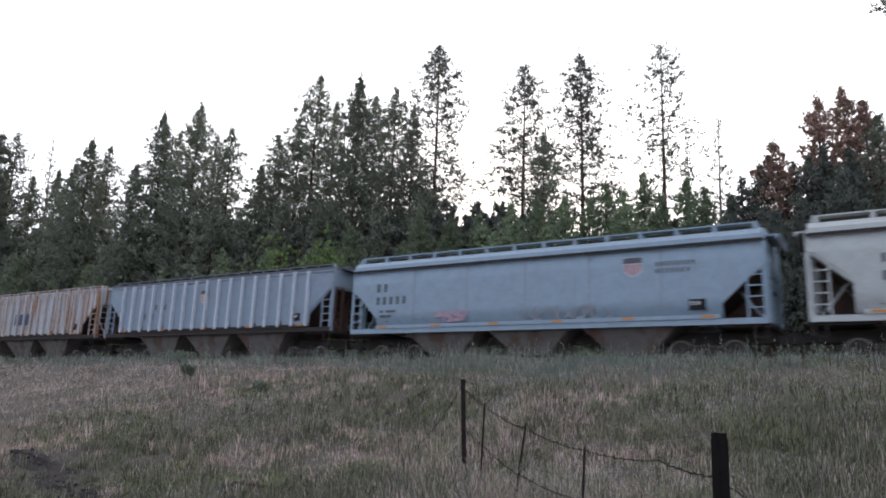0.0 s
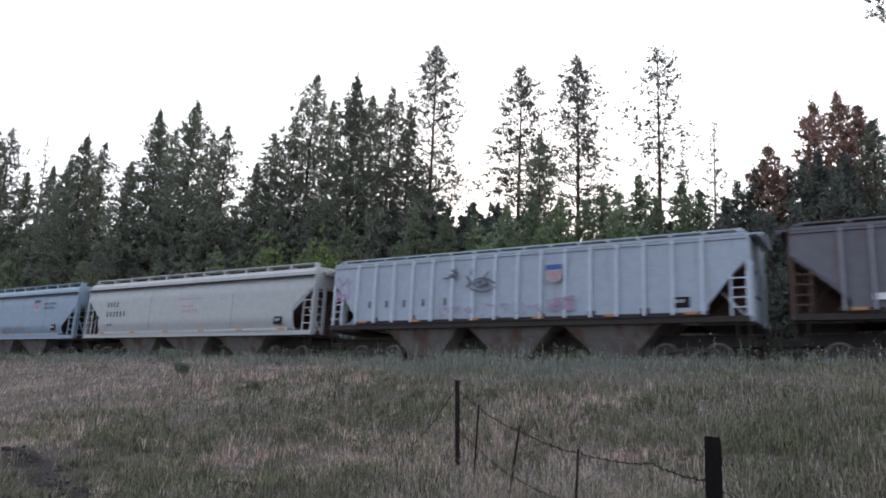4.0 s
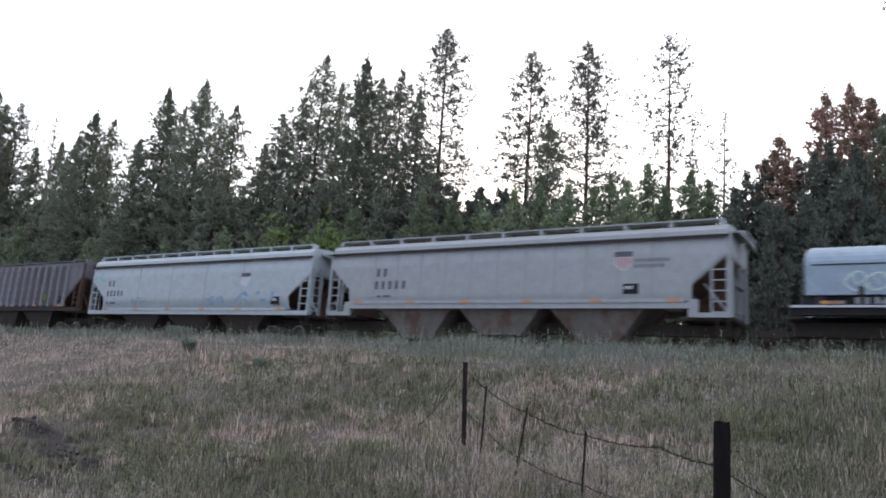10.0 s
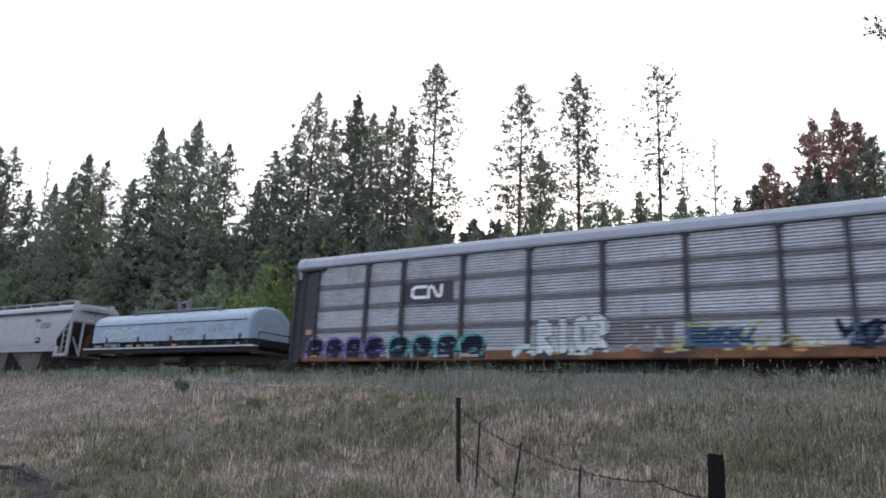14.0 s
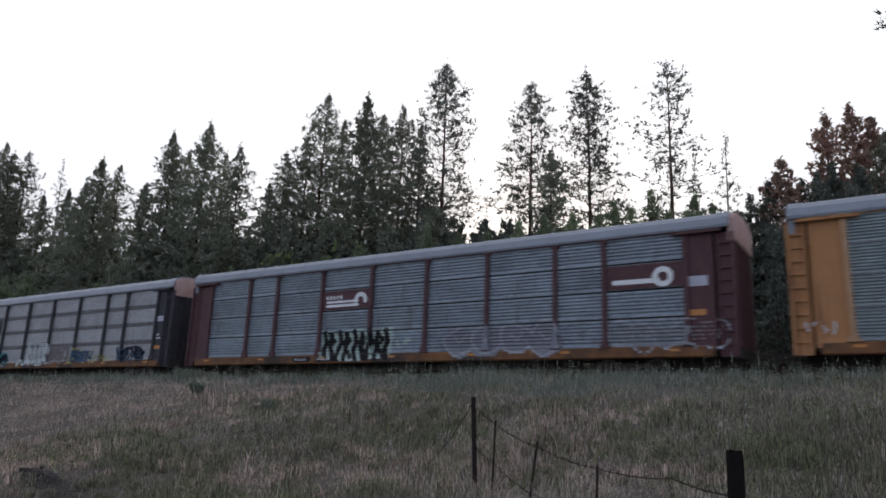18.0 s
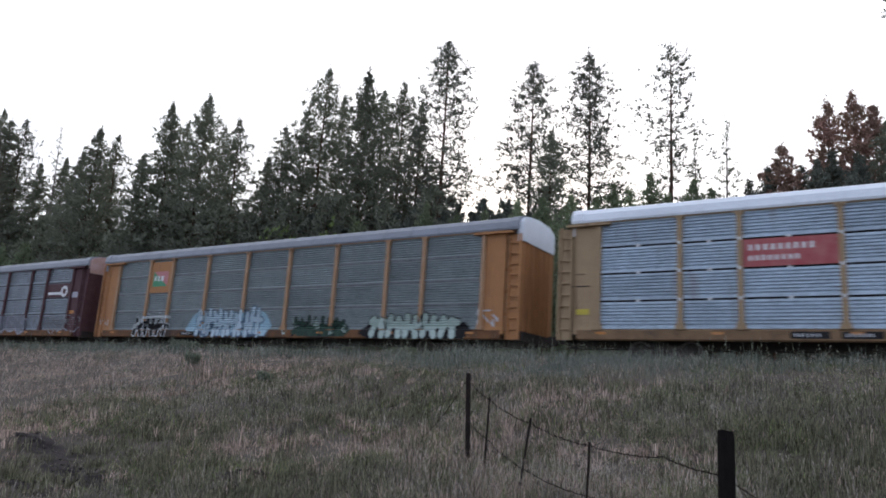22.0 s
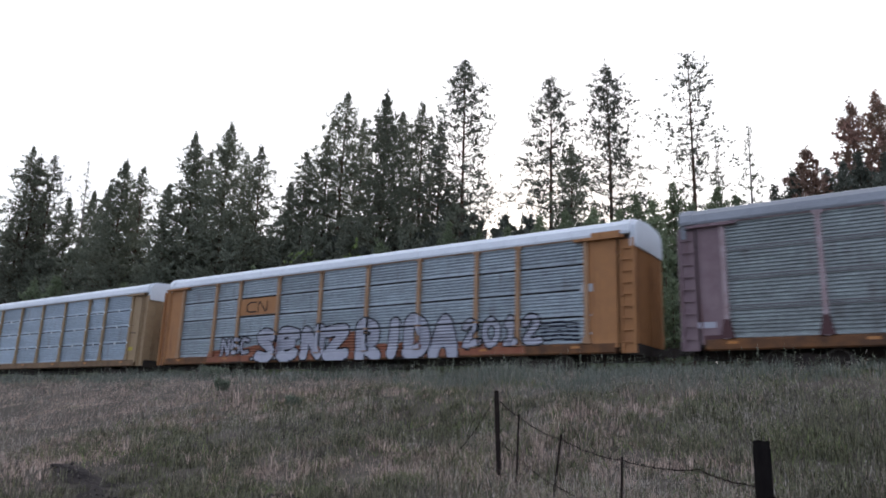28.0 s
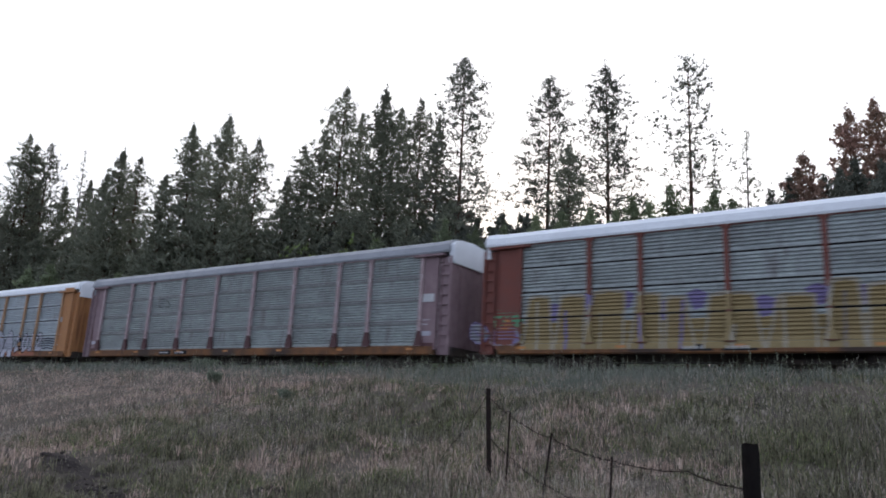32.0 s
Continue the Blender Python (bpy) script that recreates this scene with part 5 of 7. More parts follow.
for r0, r1, n, colour, seed in ((1.75, 6.3, 4, m_violet_light, 11), (6.4, 11.2, 4, m_teal, 12)):
    rnd = random.Random(seed)
    w = (r1 - r0) / n
    for i in range(n):
        c = r0 + (i + 0.5) * w
        part("graffiti_letter", outline(Geo(), [(c + w * 0.52 * math.cos(a) * (1 + 0.08 * math.sin(3 * a + i)), 1.4 + 0.46 * math.sin(a) * (1 + 0.1 * math.cos(2 * a + i))) for a in np.linspace(0, 6.1, 18)], 1.612 + 0.002 * (i % 2), h), m_night, car, "dark fill of a swollen letter")
        part("graffiti_stroke", stroke(Geo(), smooth([(c - w * 0.38, 0.98), (c - w * 0.46, 1.4), (c - w * 0.3, 1.78), (c + w * 0.05, 1.86)]), 0.13, 1.62, h), colour, car, "sprayed arched stroke")
        part("graffiti_stroke", stroke(Geo(), smooth([(c + w * 0.05, 1.86), (c + w * 0.36, 1.74), (c + w * 0.42, 1.4), (c + w * 0.36, 1.02)]), 0.06, 1.624, h), colour, car, "sprayed arched stroke")
        for k in range(3):
            x, z = c + w * rnd.uniform(-0.28, 0.2), rnd.uniform(1.1, 1.55)
            part("graffiti_stroke", stroke(Geo(), [(x, z), (x + w * rnd.uniform(0.08, 0.25), z + rnd.uniform(-0.1, 0.15))], 0.05, 1.628, h), colour, car, "sprayed inner stroke")
tag(car, "rior", h, 13.45, 1.2, 0.72, 1.0, 1.625, m_chalk, m_charcoal, thick=0.3, jitter=0.08, seed=13, edge=0.08)
blotch(car, h, 12.5, 15.6, 1.02, 1.3, 1.612, m_mint, 8, 0.3, 19)
blotch(car, h, 15.4, 18.4, 1.2, 2.1, 1.604, m_stain, 12, 0.5, 14, "stain", "dull brown painted-over patch")
blotch(car, h, 18.5, 21.3, 1.1, 1.95, 1.612, m_acid, 12, 0.2, 15)
blotch(car, h, 18.9, 21.0, 1.2, 1.75, 1.625, m_blue_line, 14, 0.3, 16)
blotch(car, h, 21.3, 23.2, 1.15, 1.5, 1.612, m_acid, 6, 0.14, 17)
blotch(car, h, 23.4, 26.0, 1.15, 1.9, 1.612, m_night, 14, 0.3, 18)
blotch(car, h, 23.6, 25.9, 1.2, 1.8, 1.625, m_blue_line, 7, 0.2, 20)
part("label_plate", Geo().box(h - 26.9, h - 27.5, 1.5, 1.51, 3.3, 3.6), m_silver, car)
part("label_plate", Geo().box(h - 26.9, h - 27.5, 1.5, 1.51, 1.75, 1.95), m_orange_tape, car)
bars(car, "lettering", h, 1.5, [(27.0, 2.3, 0.1, (0.1,) * 3), (27.0, 2.5, 0.1, (0.1,) * 2)], m_white)

# brown car with two white wheel emblems
car, h = car_carrier(10, "blue-grey car carrier railcar with maroon posts and graffiti", m_brown, m_sheet_k, m_roof_dull, m_sill_rust, m_brown, m_cap_pink, waves=6, gap=0.07)
for r0, r1, rc, lines in ((10.33, 13.14, 12.6, ((3.42, 0.12), (3.6, 0.1))), (24.16, 26.94, 26.2, ((3.5, 0.17),))):
    plate(car, h, r0, r1, 3.25, 4.12, 1.525, m_brown, "maroon emblem panel")
    for z, w in lines:
        part("emblem_line", stroke(Geo(), [(r0 + 0.25, z), (rc - 0.15, z)], w, 1.53, h), m_white, car, "white emblem line")
    arc = np.linspace(-0.3, 3.4, 12) if len(lines) > 1 else np.linspace(-1.9, 4.6, 18)
    part("emblem_wheel", stroke(Geo(), [(rc + 0.27 * math.cos(a), 3.62 + 0.27 * math.sin(a)) for a in arc], 0.19, 1.532, h), m_white, car, "white wheel emblem")
bars(car, "emblem_writing", h, 1.53, [(10.55, 3.72, 0.17, (0.16,) * 5)], m_white)
part("graffiti_ground", outline(Geo(), [(10.35, 0.95), (10.45, 2.3), (11.5, 2.22), (12.6, 2.3), (13.6, 2.24), (14.5, 2.36), (14.4, 0.98), (12.4, 0.9)], 1.612, h), m_mint, car, "pale ground of graffiti letters")
for i in range(9):
    x = 10.6 + i * 0.44
    part("graffiti_stroke", stroke(Geo(), [(x, 2.18 - 0.1 * (i % 2)), (x + 0.1 * (-1) ** i, 1.7), (x - 0.06, 1.4), (x + 0.12 * (-1) ** (i // 2), 0.98)], 0.27, 1.616, h), m_black, car, "black upright stroke")
for i in range(4):
    x = 10.9 + i * 0.92
    part("graffiti_stroke", stroke(Geo(), [(x, 2.05), (x + 0.3, 1.8), (x + 0.02, 1.5), (x + 0.36, 1.05)], 0.2, 1.62, h), m_black, car, "black slanting stroke")
bubbles(car, h, 17.3, 22.3, 1.0, 2.2, 4, 1.612, m_lilac, m_lilac, 21, 0.04)
loops(car, h, 17.3, 22.3, 1.0, 2.25, 4, 1.626, m_white_thin, 25, 0.07)
loops(car, h, 24.2, 28.3, 1.05, 2.1, 5, 1.612, m_white_thin, 22, 0.06)
loops(car, h, 24.5, 27.9, 1.2, 1.9, 7, 1.624, m_faint, 24, 0.09)
blotch(car, h, 22.5, 23.9, 1.4, 2.1, 1.604, m_lilac, 5, 0.14, 23)
blotch(car, h, 14.7, 15.4, 1.3, 1.8, 1.604, m_mint, 3, 0.14, 26)
part("label_plate", Geo().box(h - 27.0, h - 27.7, 1.5, 1.51, 3.2, 3.55), m_silver, car)
part("label_plate", Geo().box(h - 27.0, h - 27.6, 1.5, 1.51, 2.2, 2.4), m_orange_tape, car)

# orange car with a flag emblem
car, h = car_carrier(11, "dark grey car carrier railcar with orange posts and graffiti", m_tan_post, m_sheet_l, m_roof_dull, m_sill_rust, m_orange, m_roof_white, waves=8, gap=0.03, grime=0.06)
plate(car, h, 5.35, 7.3, 3.25, 5.0, 1.53, m_orange, "orange emblem panel")
part("emblem", Geo().add([(h - 5.7, 1.536, 3.6), (h - 7.0, 1.536, 3.6), (h - 5.7, 1.536, 4.45)], [(0, 2, 1)]), m_flag_green, car, "green half of a flag emblem")
part("emblem", Geo().add([(h - 7.0, 1.536, 3.62), (h - 7.0, 1.536, 4.45), (h - 5.74, 1.536, 4.45)], [(0, 2, 1)]), m_flag_pink, car, "red half of a flag emblem")
bars(car, "emblem", h, 1.537, [(5.85, 3.9, 0.3, (0.2, 0.2, 0.3))], m_white, "white bars on a flag emblem")
def slabs(r0, r1, z0, z1, n, y, fill, line, seed, thick=0.24, edge=0.1, label=""):
    """Crowded upright letters that cannot be read: thick uprights and cross strokes, each over its outline."""
    rnd = random.Random(seed)
    w, hh = (r1 - r0) / n, z1 - z0
    for i in range(n):
        r, top = r0 + i * w, z1 + rnd.uniform(-0.12, 0.1) * hh
        for k, (a, b, c, d) in enumerate(((0.12, z0, 0.2, top), (0.72, z0 - 0.05 * hh, 0.66, top - 0.1 * hh), (0.05, z0 + hh * rnd.uniform(0.3, 0.8), 0.95, z0 + hh * rnd.uniform(0.35, 0.75)))):
            path = smooth([(r + a * w, b), (r + (a + c) / 2 * w + rnd.uniform(-0.08, 0.08), (b + d) / 2 + rnd.uniform(-0.05, 0.05)), (r + c * w, d)])
            part("graffiti_outline", stroke(Geo(), path, thick + edge, y + 0.006 * (k == 2), h), line, car, "sprayed outline of a letter")
            part("graffiti_letter", stroke(Geo(), path, thick, y + 0.022 + 0.006 * (k == 2), h), fill, car, label or "crowded spray-painted letter stroke")


def jagged(r0, r1, z0, z1, n, y, material, seed, label):
    """A torn-edged painted ground behind letters."""
    rnd = random.Random(seed)
    top = [(r0 + (r1 - r0) * i / n, z1 - (0.0 if i % 2 else 0.32) * (z1 - z0) * rnd.uniform(0.5, 1.0)) for i in range(n + 1)]
    part("graffiti_ground", outline(Geo(), [(r0 - 0.5, z0 + 0.3 * (z1 - z0))] + top + [(r1 + 0.4, z0 + 0.4 * (z1 - z0)), (r1, z0), (r0, z0)], y, h), material, car, label)


slabs(4.5, 7.5, 1.0, 1.85, 3, 1.612, m_black, m_chalk, 31, 0.28, 0.12)
part("graffiti_stroke", stroke(Geo(), smooth([(4.5, 1.3), (5.2, 1.8), (6.2, 1.9), (7.6, 1.88)]), 0.16, 1.66, h), m_chalk, car, "white sprayed sweep")
blotch(car, h, 4.6, 7.3, 1.1, 1.75, 1.67, m_chalk, 6, 0.1, 29)
jagged(9.5, 15.0, 0.86, 2.12, 16, 1.604, m_pale_blue, 32, "pale blue ground of graffiti letters")
slabs(9.9, 14.7, 1.0, 2.15, 6, 1.612, m_pale_white, m_blue_line, 33, 0.26, 0.1)
blotch(car, h, 9.8, 14.8, 0.9, 1.5, 1.7, m_blue_line, 7, 0.14, 37)
jagged(17.2, 20.0, 0.9, 1.5, 9, 1.604, m_dark_green, 34, "dark green ground of graffiti letters")
slabs(16.8, 20.2, 0.98, 1.72, 4, 1.612, m_dark_green, m_black, 35, 0.12, 0.08)
blotch(car, h, 16.2, 20.2, 0.95, 1.75, 1.66, m_mint, 6, 0.1, 28)
jagged(21.3, 26.3, 0.84, 1.5, 9, 1.604, m_black, 39, "dark ground of graffiti letters")
slabs(21.5, 26.0, 0.98, 1.68, 5, 1.612, m_mint, m_black, 36, 0.3, 0.09)

blotch(car, h, 26.9, 27.9, 1.3, 1.95, 1.512, m_worn_white, 5, 0.16, 38)
blotch(car, h, 1.2, 2.0, 1.4, 1.8, 1.512, m_worn_white, 4, 0.12, 39)

# tan-yellow car with a red panel
car, h = car_carrier(12, "blue-grey car carrier railcar with tan posts and white roof", m_ochre, m_sheet_m, m_roof_white, m_sill_tan, m_ochre, m_roof_white, waves=7, clips=True, front=0.55)
plate(car, h, 7.36, 10.15, 3.22, 4.15, 1.535, m_red, "red emblem panel")
bars(car, "emblem", h, 1.537, [(7.55, 3.76, 0.2, (0.17,) * 9), (7.55, 3.42, 0.17, (0.15,) * 8)], m_white, "white bars on a red panel")

plate(car, h, 1.55, 2.05, 1.72, 1.92, 1.52, m_flag_yellow, "yellow label plate")
bars(car, "panel_mark", h, 1.505, [(1.3, 2.75, 0.04, (0.75,)), (1.5, 3.2, 0.05, (0.12, 0.12, 0.12))], m_black)
plate(car, h, 27.0, 27.5, 1.72, 1.92, 1.52, m_flag_yellow, "yellow label plate")
bars(car, "panel_mark", h, 1.505, [(26.9, 2.75, 0.04, (0.75,)), (27.0, 3.2, 0.05, (0.12, 0.12, 0.12))], m_black)

# orange car with silver graffiti
car, h = car_carrier(13, "grey car carrier railcar with orange posts and silver graffiti", m_tan_post, m_sheet_n, m_roof_white, m_sill_rust, m_orange, m_roof_white, waves=6, gap=0.085, front=0.5)
plate(car, h, 7.62, 10.42, 3.26, 4.13, 1.53, m_orange, "orange emblem panel")
g = Geo()
stroke(g, [(8.9, 3.92), (8.4, 3.92), (8.2, 3.8), (8.2, 3.5), (8.4, 3.42), (8.9, 3.42)], 0.07, 1.535, h)
stroke(g, [(9.05, 3.4), (9.05, 3.85), (9.15, 3.92), (9.6, 3.42), (9.7, 3.5), (9.7, 3.95)], 0.07, 1.535, h)
part("emblem", g, m_black, car, "dark line emblem")
for i, (a, b, z0, z1) in enumerate(((5.4, 8.0, 0.9, 1.5), (8.0, 11.0, 0.9, 1.75), (11.0, 14.6, 0.9, 1.6), (14.2, 16.0, 0.9, 2.1), (16.0, 19.0, 0.9, 1.5), (18.4, 21.4, 0.9, 1.7), (21.2, 24.6, 0.9, 1.45))):
    part("spray_underpaint", outline(Geo(), [(a - 0.15, z0), (a, z1 - 0.2 * (i % 2)), ((a + b) / 2, z1), (b, z1 - 0.25 * ((i + 1) % 2)), (b + 0.1, z0)], 1.602, h), m_red_spray, car, "orange-red spray under the letters")
tag(car, "ngc", h, 6.35, 1.3, 0.78, 0.72, 1.625, m_silver_dull, m_black, thick=0.24, jitter=0.05, seed=41, edge=0.16)
tag(car, "senz", h, 9.25, 1.05, 1.62, 1.15, 1.635, m_silver_dull, m_black, thick=0.44, jitter=0.06, seed=42, edge=0.14)
tag(car, "rida", h, 16.05, 1.02, 1.42, 1.35, 1.635, m_silver_dull, m_black, thick=0.4, jitter=0.06, seed=43, edge=0.14)
tag(car, "2012", h, 21.8, 1.3, 0.92, 0.95, 1.625, m_silver_dull, m_black, thick=0.27, jitter=0.04, seed=44, edge=0.14)
for z in (1.34, 1.5, 1.66, 1.82, 1.98):
    part("graffiti_stroke", stroke(Geo(), [(25.3, z), (26.1, z + 0.05), (26.9, z - 0.02)], 0.07, 1.61, h), m_night, car, "dark level spray stroke")

part("track_hood", Geo().box(-12.55, -13.7, 1.5, 1.64, 5.11, 5.3), m_orange, car)
plate(car, h, 27.0, 27.5, 3.1, 3.4, 1.52, m_worn_white, "worn white label plate")
bars(car, "panel_writing", h, 1.505, [(27.0, 2.2, 0.07, (0.08,) * 5), (27.0, 2.0, 0.07, (0.08,) * 4), (27.0, 1.5, 0.09, (0.1,) * 4)], m_worn_white)

# mauve-brown faded car
car, h = car_carrier(14, "grey car carrier railcar with faded mauve-brown posts", m_mauve, m_sheet_o, m_roof_grey, m_sill_rust, m_mauve_dark, m_roof_white, waves=7, gap=0.02, flare=True, foot=m_brown, grime=0.08)
tag(car, "zs", h, 8.0, 3.6, 0.6, 0.5, 1.61, m_letter, thick=0.1, jitter=0.1, seed=51)
part("label_plate", Geo().box(h - 1.35, h - 1.95, 1.5, 1.51, 1.55, 1.75), m_silver, car)
part("label_plate", Geo().box(h - 26.9, h - 27.5, 1.5, 1.51, 1.6, 1.8), m_silver, car)
plate(car, h, 27.0, 27.6, 3.05, 3.4, 1.52, m_worn_white, "worn white label plate")
bars(car, "panel_writing", h, 1.505, [(26.95, 2.25, 0.07, (0.08,) * 5), (26.95, 2.05, 0.07, (0.08,) * 4)], m_worn_white)

# red-brown car with large ochre graffiti
car, h = car_carrier(15, "grey car carrier railcar with red-brown posts and ochre graffiti", m_redbrown, m_sheet_o, m_roof_white, m_sill_rust, m_redbrown, m_roof_white, waves=6)
rnd = random.Random(60)
r = 2.7
for z0, z1 in ((1.0, 1.55), (1.6, 2.0)):
    part("graffiti_ground", outline(Geo(), [(2.6, z0), (2.6, z1), (24.2, z1), (24.2, z0)], 1.602, h), m_yellow, car, "ochre ground of graffiti letters")
while r < 24:
    w, lean, slope = rnd.uniform(0.9, 1.9), rnd.uniform(-0.12, 0.12), rnd.uniform(0.04, 0.2)
    for z0, z1 in ((1.0, 2.15), (2.23, rnd.uniform(2.6, 3.1))):
        k0, k1, d0, d1 = slope * (z0 - 1.0), slope * (z1 - 1.0), lean * (z0 - 1), lean * (z1 - 1)
        rim = [(r + k0 + d0 - 0.07, z0), (r + k1 + d1 - 0.04, z1), (r + w * 0.3 + d1, z1 + 0.07 * (z0 > 2)), (r + w * 0.7 + d1, z1 + 0.05 * (z0 > 2)), (r + w - k1 + d1 + 0.04, z1), (r + w - k0 + d0 + 0.07, z0)]
        ins = [(r + k0 + d0 + 0.03, z0), (r + k1 + d1 + 0.08, z1 - 0.1 * (z0 > 2)), (r + w * 0.5 + d1, z1 - 0.03 * (z0 > 2)), (r + w - k1 + d1 - 0.08, z1 - 0.1 * (z0 > 2)), (r + w - k0 + d0 - 0.03, z0)]
        part("graffiti_outline", outline(Geo(), rim, 1.612, h), m_cream, car, "cream outline of a broad letter")
        part("graffiti_letter", outline(Geo(), ins, 1.616, h), m_yellow, car, "broad ochre letter")
    x = r + w * rnd.uniform(0.35, 0.65)
    part("graffiti_line", stroke(Geo(), [(x, 1.0), (x + rnd.uniform(-0.1, 0.1), rnd.uniform(1.5, 2.9))], rnd.uniform(0.06, 0.16), 1.62, h), rnd.choice((m_cream, m_stain, m_violet_dull)), car, "sprayed upright line")
    if rnd.random() < 0.75:
        z = rnd.uniform(2.2, 2.7)
        part("graffiti_stroke", outline(Geo(), [(r + w - 0.25, z + 0.3), (r + w + 0.1, z + 0.45), (r + w + 0.45, z + 0.28), (r + w + 0.3, z - 0.2), (r + w, z - 0.3)], 1.606, h), m_violet_dull, car, "violet patch between letters")
    r += w + rnd.uniform(0.02, 0.3)
bubbles(car, h, 1.3, 2.5, 1.1, 1.75, 2, 1.6, m_violet_dull, m_lilac, 62, 0.06)
bubbles(car, h, 0.3, 1.0, 1.3, 2.1, 1, 1.6, m_lilac, m_violet_dull, 66, 0.06)
blotch(car, h, 1.4, 2.6, 1.9, 2.5, 1.6, m_flag_green, 5, 0.25, 64)
blotch(car, h, 1.4, 2.3, 1.8, 2.2, 1.615, m_orange_tape, 3, 0.2, 65)

# ---- forest ----
def tufts(r, centres, along, size, blades, width):
    """Bunches of needles: for every centre a number of pointed blades that fan out round a direction and upwards."""
    n = len(centres)
    c = np.repeat(centres, blades, 0)
    a = np.repeat(along, blades, 0)
    sz = np.repeat(size, blades) * r.uniform(0.6, 1.3, n * blades)
    way = a * 0.75 + r.normal(0, 0.5, (n * blades, 3)) + np.array((0, 0, 0.3))
    way /= np.linalg.norm(way, axis=1)[:, None] + 1e-9
    side = np.cross(way, r.normal(0, 1, (n * blades, 3)))
    side /= np.linalg.norm(side, axis=1)[:, None] + 1e-9
    w = (sz * width)[:, None]
    v = np.stack([c + way * (sz * 0.12)[:, None] - side * w, c + way * (sz * 0.12)[:, None] + side * w, c + way * sz[:, None]], 1).reshape(-1, 3)
    return v, np.arange(len(v)).reshape(-1, 3)


def pine_meshes(seed, height, base=0.35, radius=3.0, gap=0.6, arms=4, bunches=10, size=0.4, blades=4, width=0.18, top=0.5, droop=0.25, ragged=0.35, needles=None, bark=None, low=0.0, flat=0.34, inner=0.2):
    """Trunk with limbs, and crown, of one pine. base: where the crown begins; top: how pointed it is; low: height below which it is thinner."""
    r = np.random.default_rng(seed)
    g = Geo()
    sway = r.normal(0, 0.008 * height, 2)
    spine = [Vector((sway[0] * math.sin(2.2 * k), sway[1] * math.sin(2.9 * k), height * k)) for k in np.linspace(0, 1, 9)]
    r0 = 0.0085 * height + 0.03
    for i in range(8):
        g.rod(spine[i], spine[i + 1], r0 * (1 - i / 8.3) ** 0.9, 7, r0 * (1 - (i + 1) / 8.3) ** 0.9)

    def spine_at(z):
        k = min(max(z / height * 8, 0), 7.999)
        i = int(k)
        return spine[i].lerp(spine[i + 1], k - i)

    cs, als, szs = [], [], []
    z = height * base
    turn = r.uniform(0, 6.28)
    while z < height * 0.985:
        k = (z / height - base) / (1 - base)
        reach = radius * min(1, 0.45 + 2.0 * k) * (1 - k) ** top * min(1, (1 - k) / 0.14) ** 0.6
        for j in range(arms if k < 0.85 else max(3, arms - 1)):
            if r.random() < 0.12:
                continue
            a = turn + j * 6.283 / arms + r.normal(0, 0.3)
            ln = max(0.16, reach * r.uniform(1 - ragged, 1 + ragged * 0.6))
            p = spine_at(z + r.uniform(-0.3, 0.3) * gap)
            up = 0.5 * k - droop * (1 - k) + r.normal(0, 0.12)
            d = Vector((math.cos(a), math.sin(a), up)).normalized()
            q = p + d * ln + Vector((0, 0, 0.05 * ln * ln))
            if ln > 0.8:
                g.rod(p, q, 0.007 * ln + 0.012, 3, 0.006)
            m = max(4, int(bunches * (0.4 + 0.6 * ln / radius) * (0.35 if z < low else 1.0)))
            knots = max(2, m // 4)          # twigs that leave the limb to both sides and bear the needles
            t = r.uniform(inner, 1.04, knots) ** 0.8
            out = r.uniform(-1, 1, knots) * flat * ln * (0.35 + t * 0.65)
            twig = np.array(p) + np.outer(t, np.array(q - p)) + np.outer(out, (-math.sin(a), math.cos(a), 0)) + np.outer(np.abs(out) * 0.2 + r.normal(0, 0.1 + 0.05 * ln, knots), (0, 0, 1))
            which = r.integers(0, knots, m)
            pts = twig[which] + r.normal(0, 1, (m, 3)) * np.array((0.15, 0.15, 0.1)) * (0.5 + 0.2 * ln)
            cs.append(pts)
            al = np.tile(np.array(d) + np.array((0, 0, 0.45)), (m, 1)) + np.outer(out[which] / (ln + 0.1), (-math.sin(a), math.cos(a), 0)) + r.normal(0, 0.25, (m, 3))
            als.append(al / np.linalg.norm(al, axis=1)[:, None])
            szs.append(size * (0.55 + 0.45 * min(1, ln / (0.5 * radius))) * r.uniform(0.7, 1.3, m))
        turn += 0.9
        z += gap * r.uniform(0.75, 1.25) * (1.0 if k < 0.8 else 0.7)
    cs.append(np.array(spine[-1])[None] + r.normal(0, 0.1, (10, 3)) * (1, 1, 2.5) - np.array((0, 0, 0.25)))
    als.append(np.tile((0, 0, 1.0), (10, 1)))
    szs.append(np.full(10, size * 0.7))
    v, f = tufts(r, np.concatenate(cs), np.concatenate(als), np.concatenate(szs), blades, width)
    return g.mesh("trunk", bark or m_bark), array_mesh("crown", v, f, needles or m_needle)


def plant(name, meshes, u, s, label, group, turn=0.0, scale=1.0, lean=0.0):
    ob = new(name)
    ob.matrix_world = pose(*at(u, s), float(ground_z(np.float64(u), np.float64(s))) - 0.1, lean, 0, turn) @ Matrix.Scale(scale, 4)
    tagged(ob, label, "tree", group=group)
    part("trunk", meshes[0], None, ob)
    part("crown", meshes[1], None, ob)
    return ob


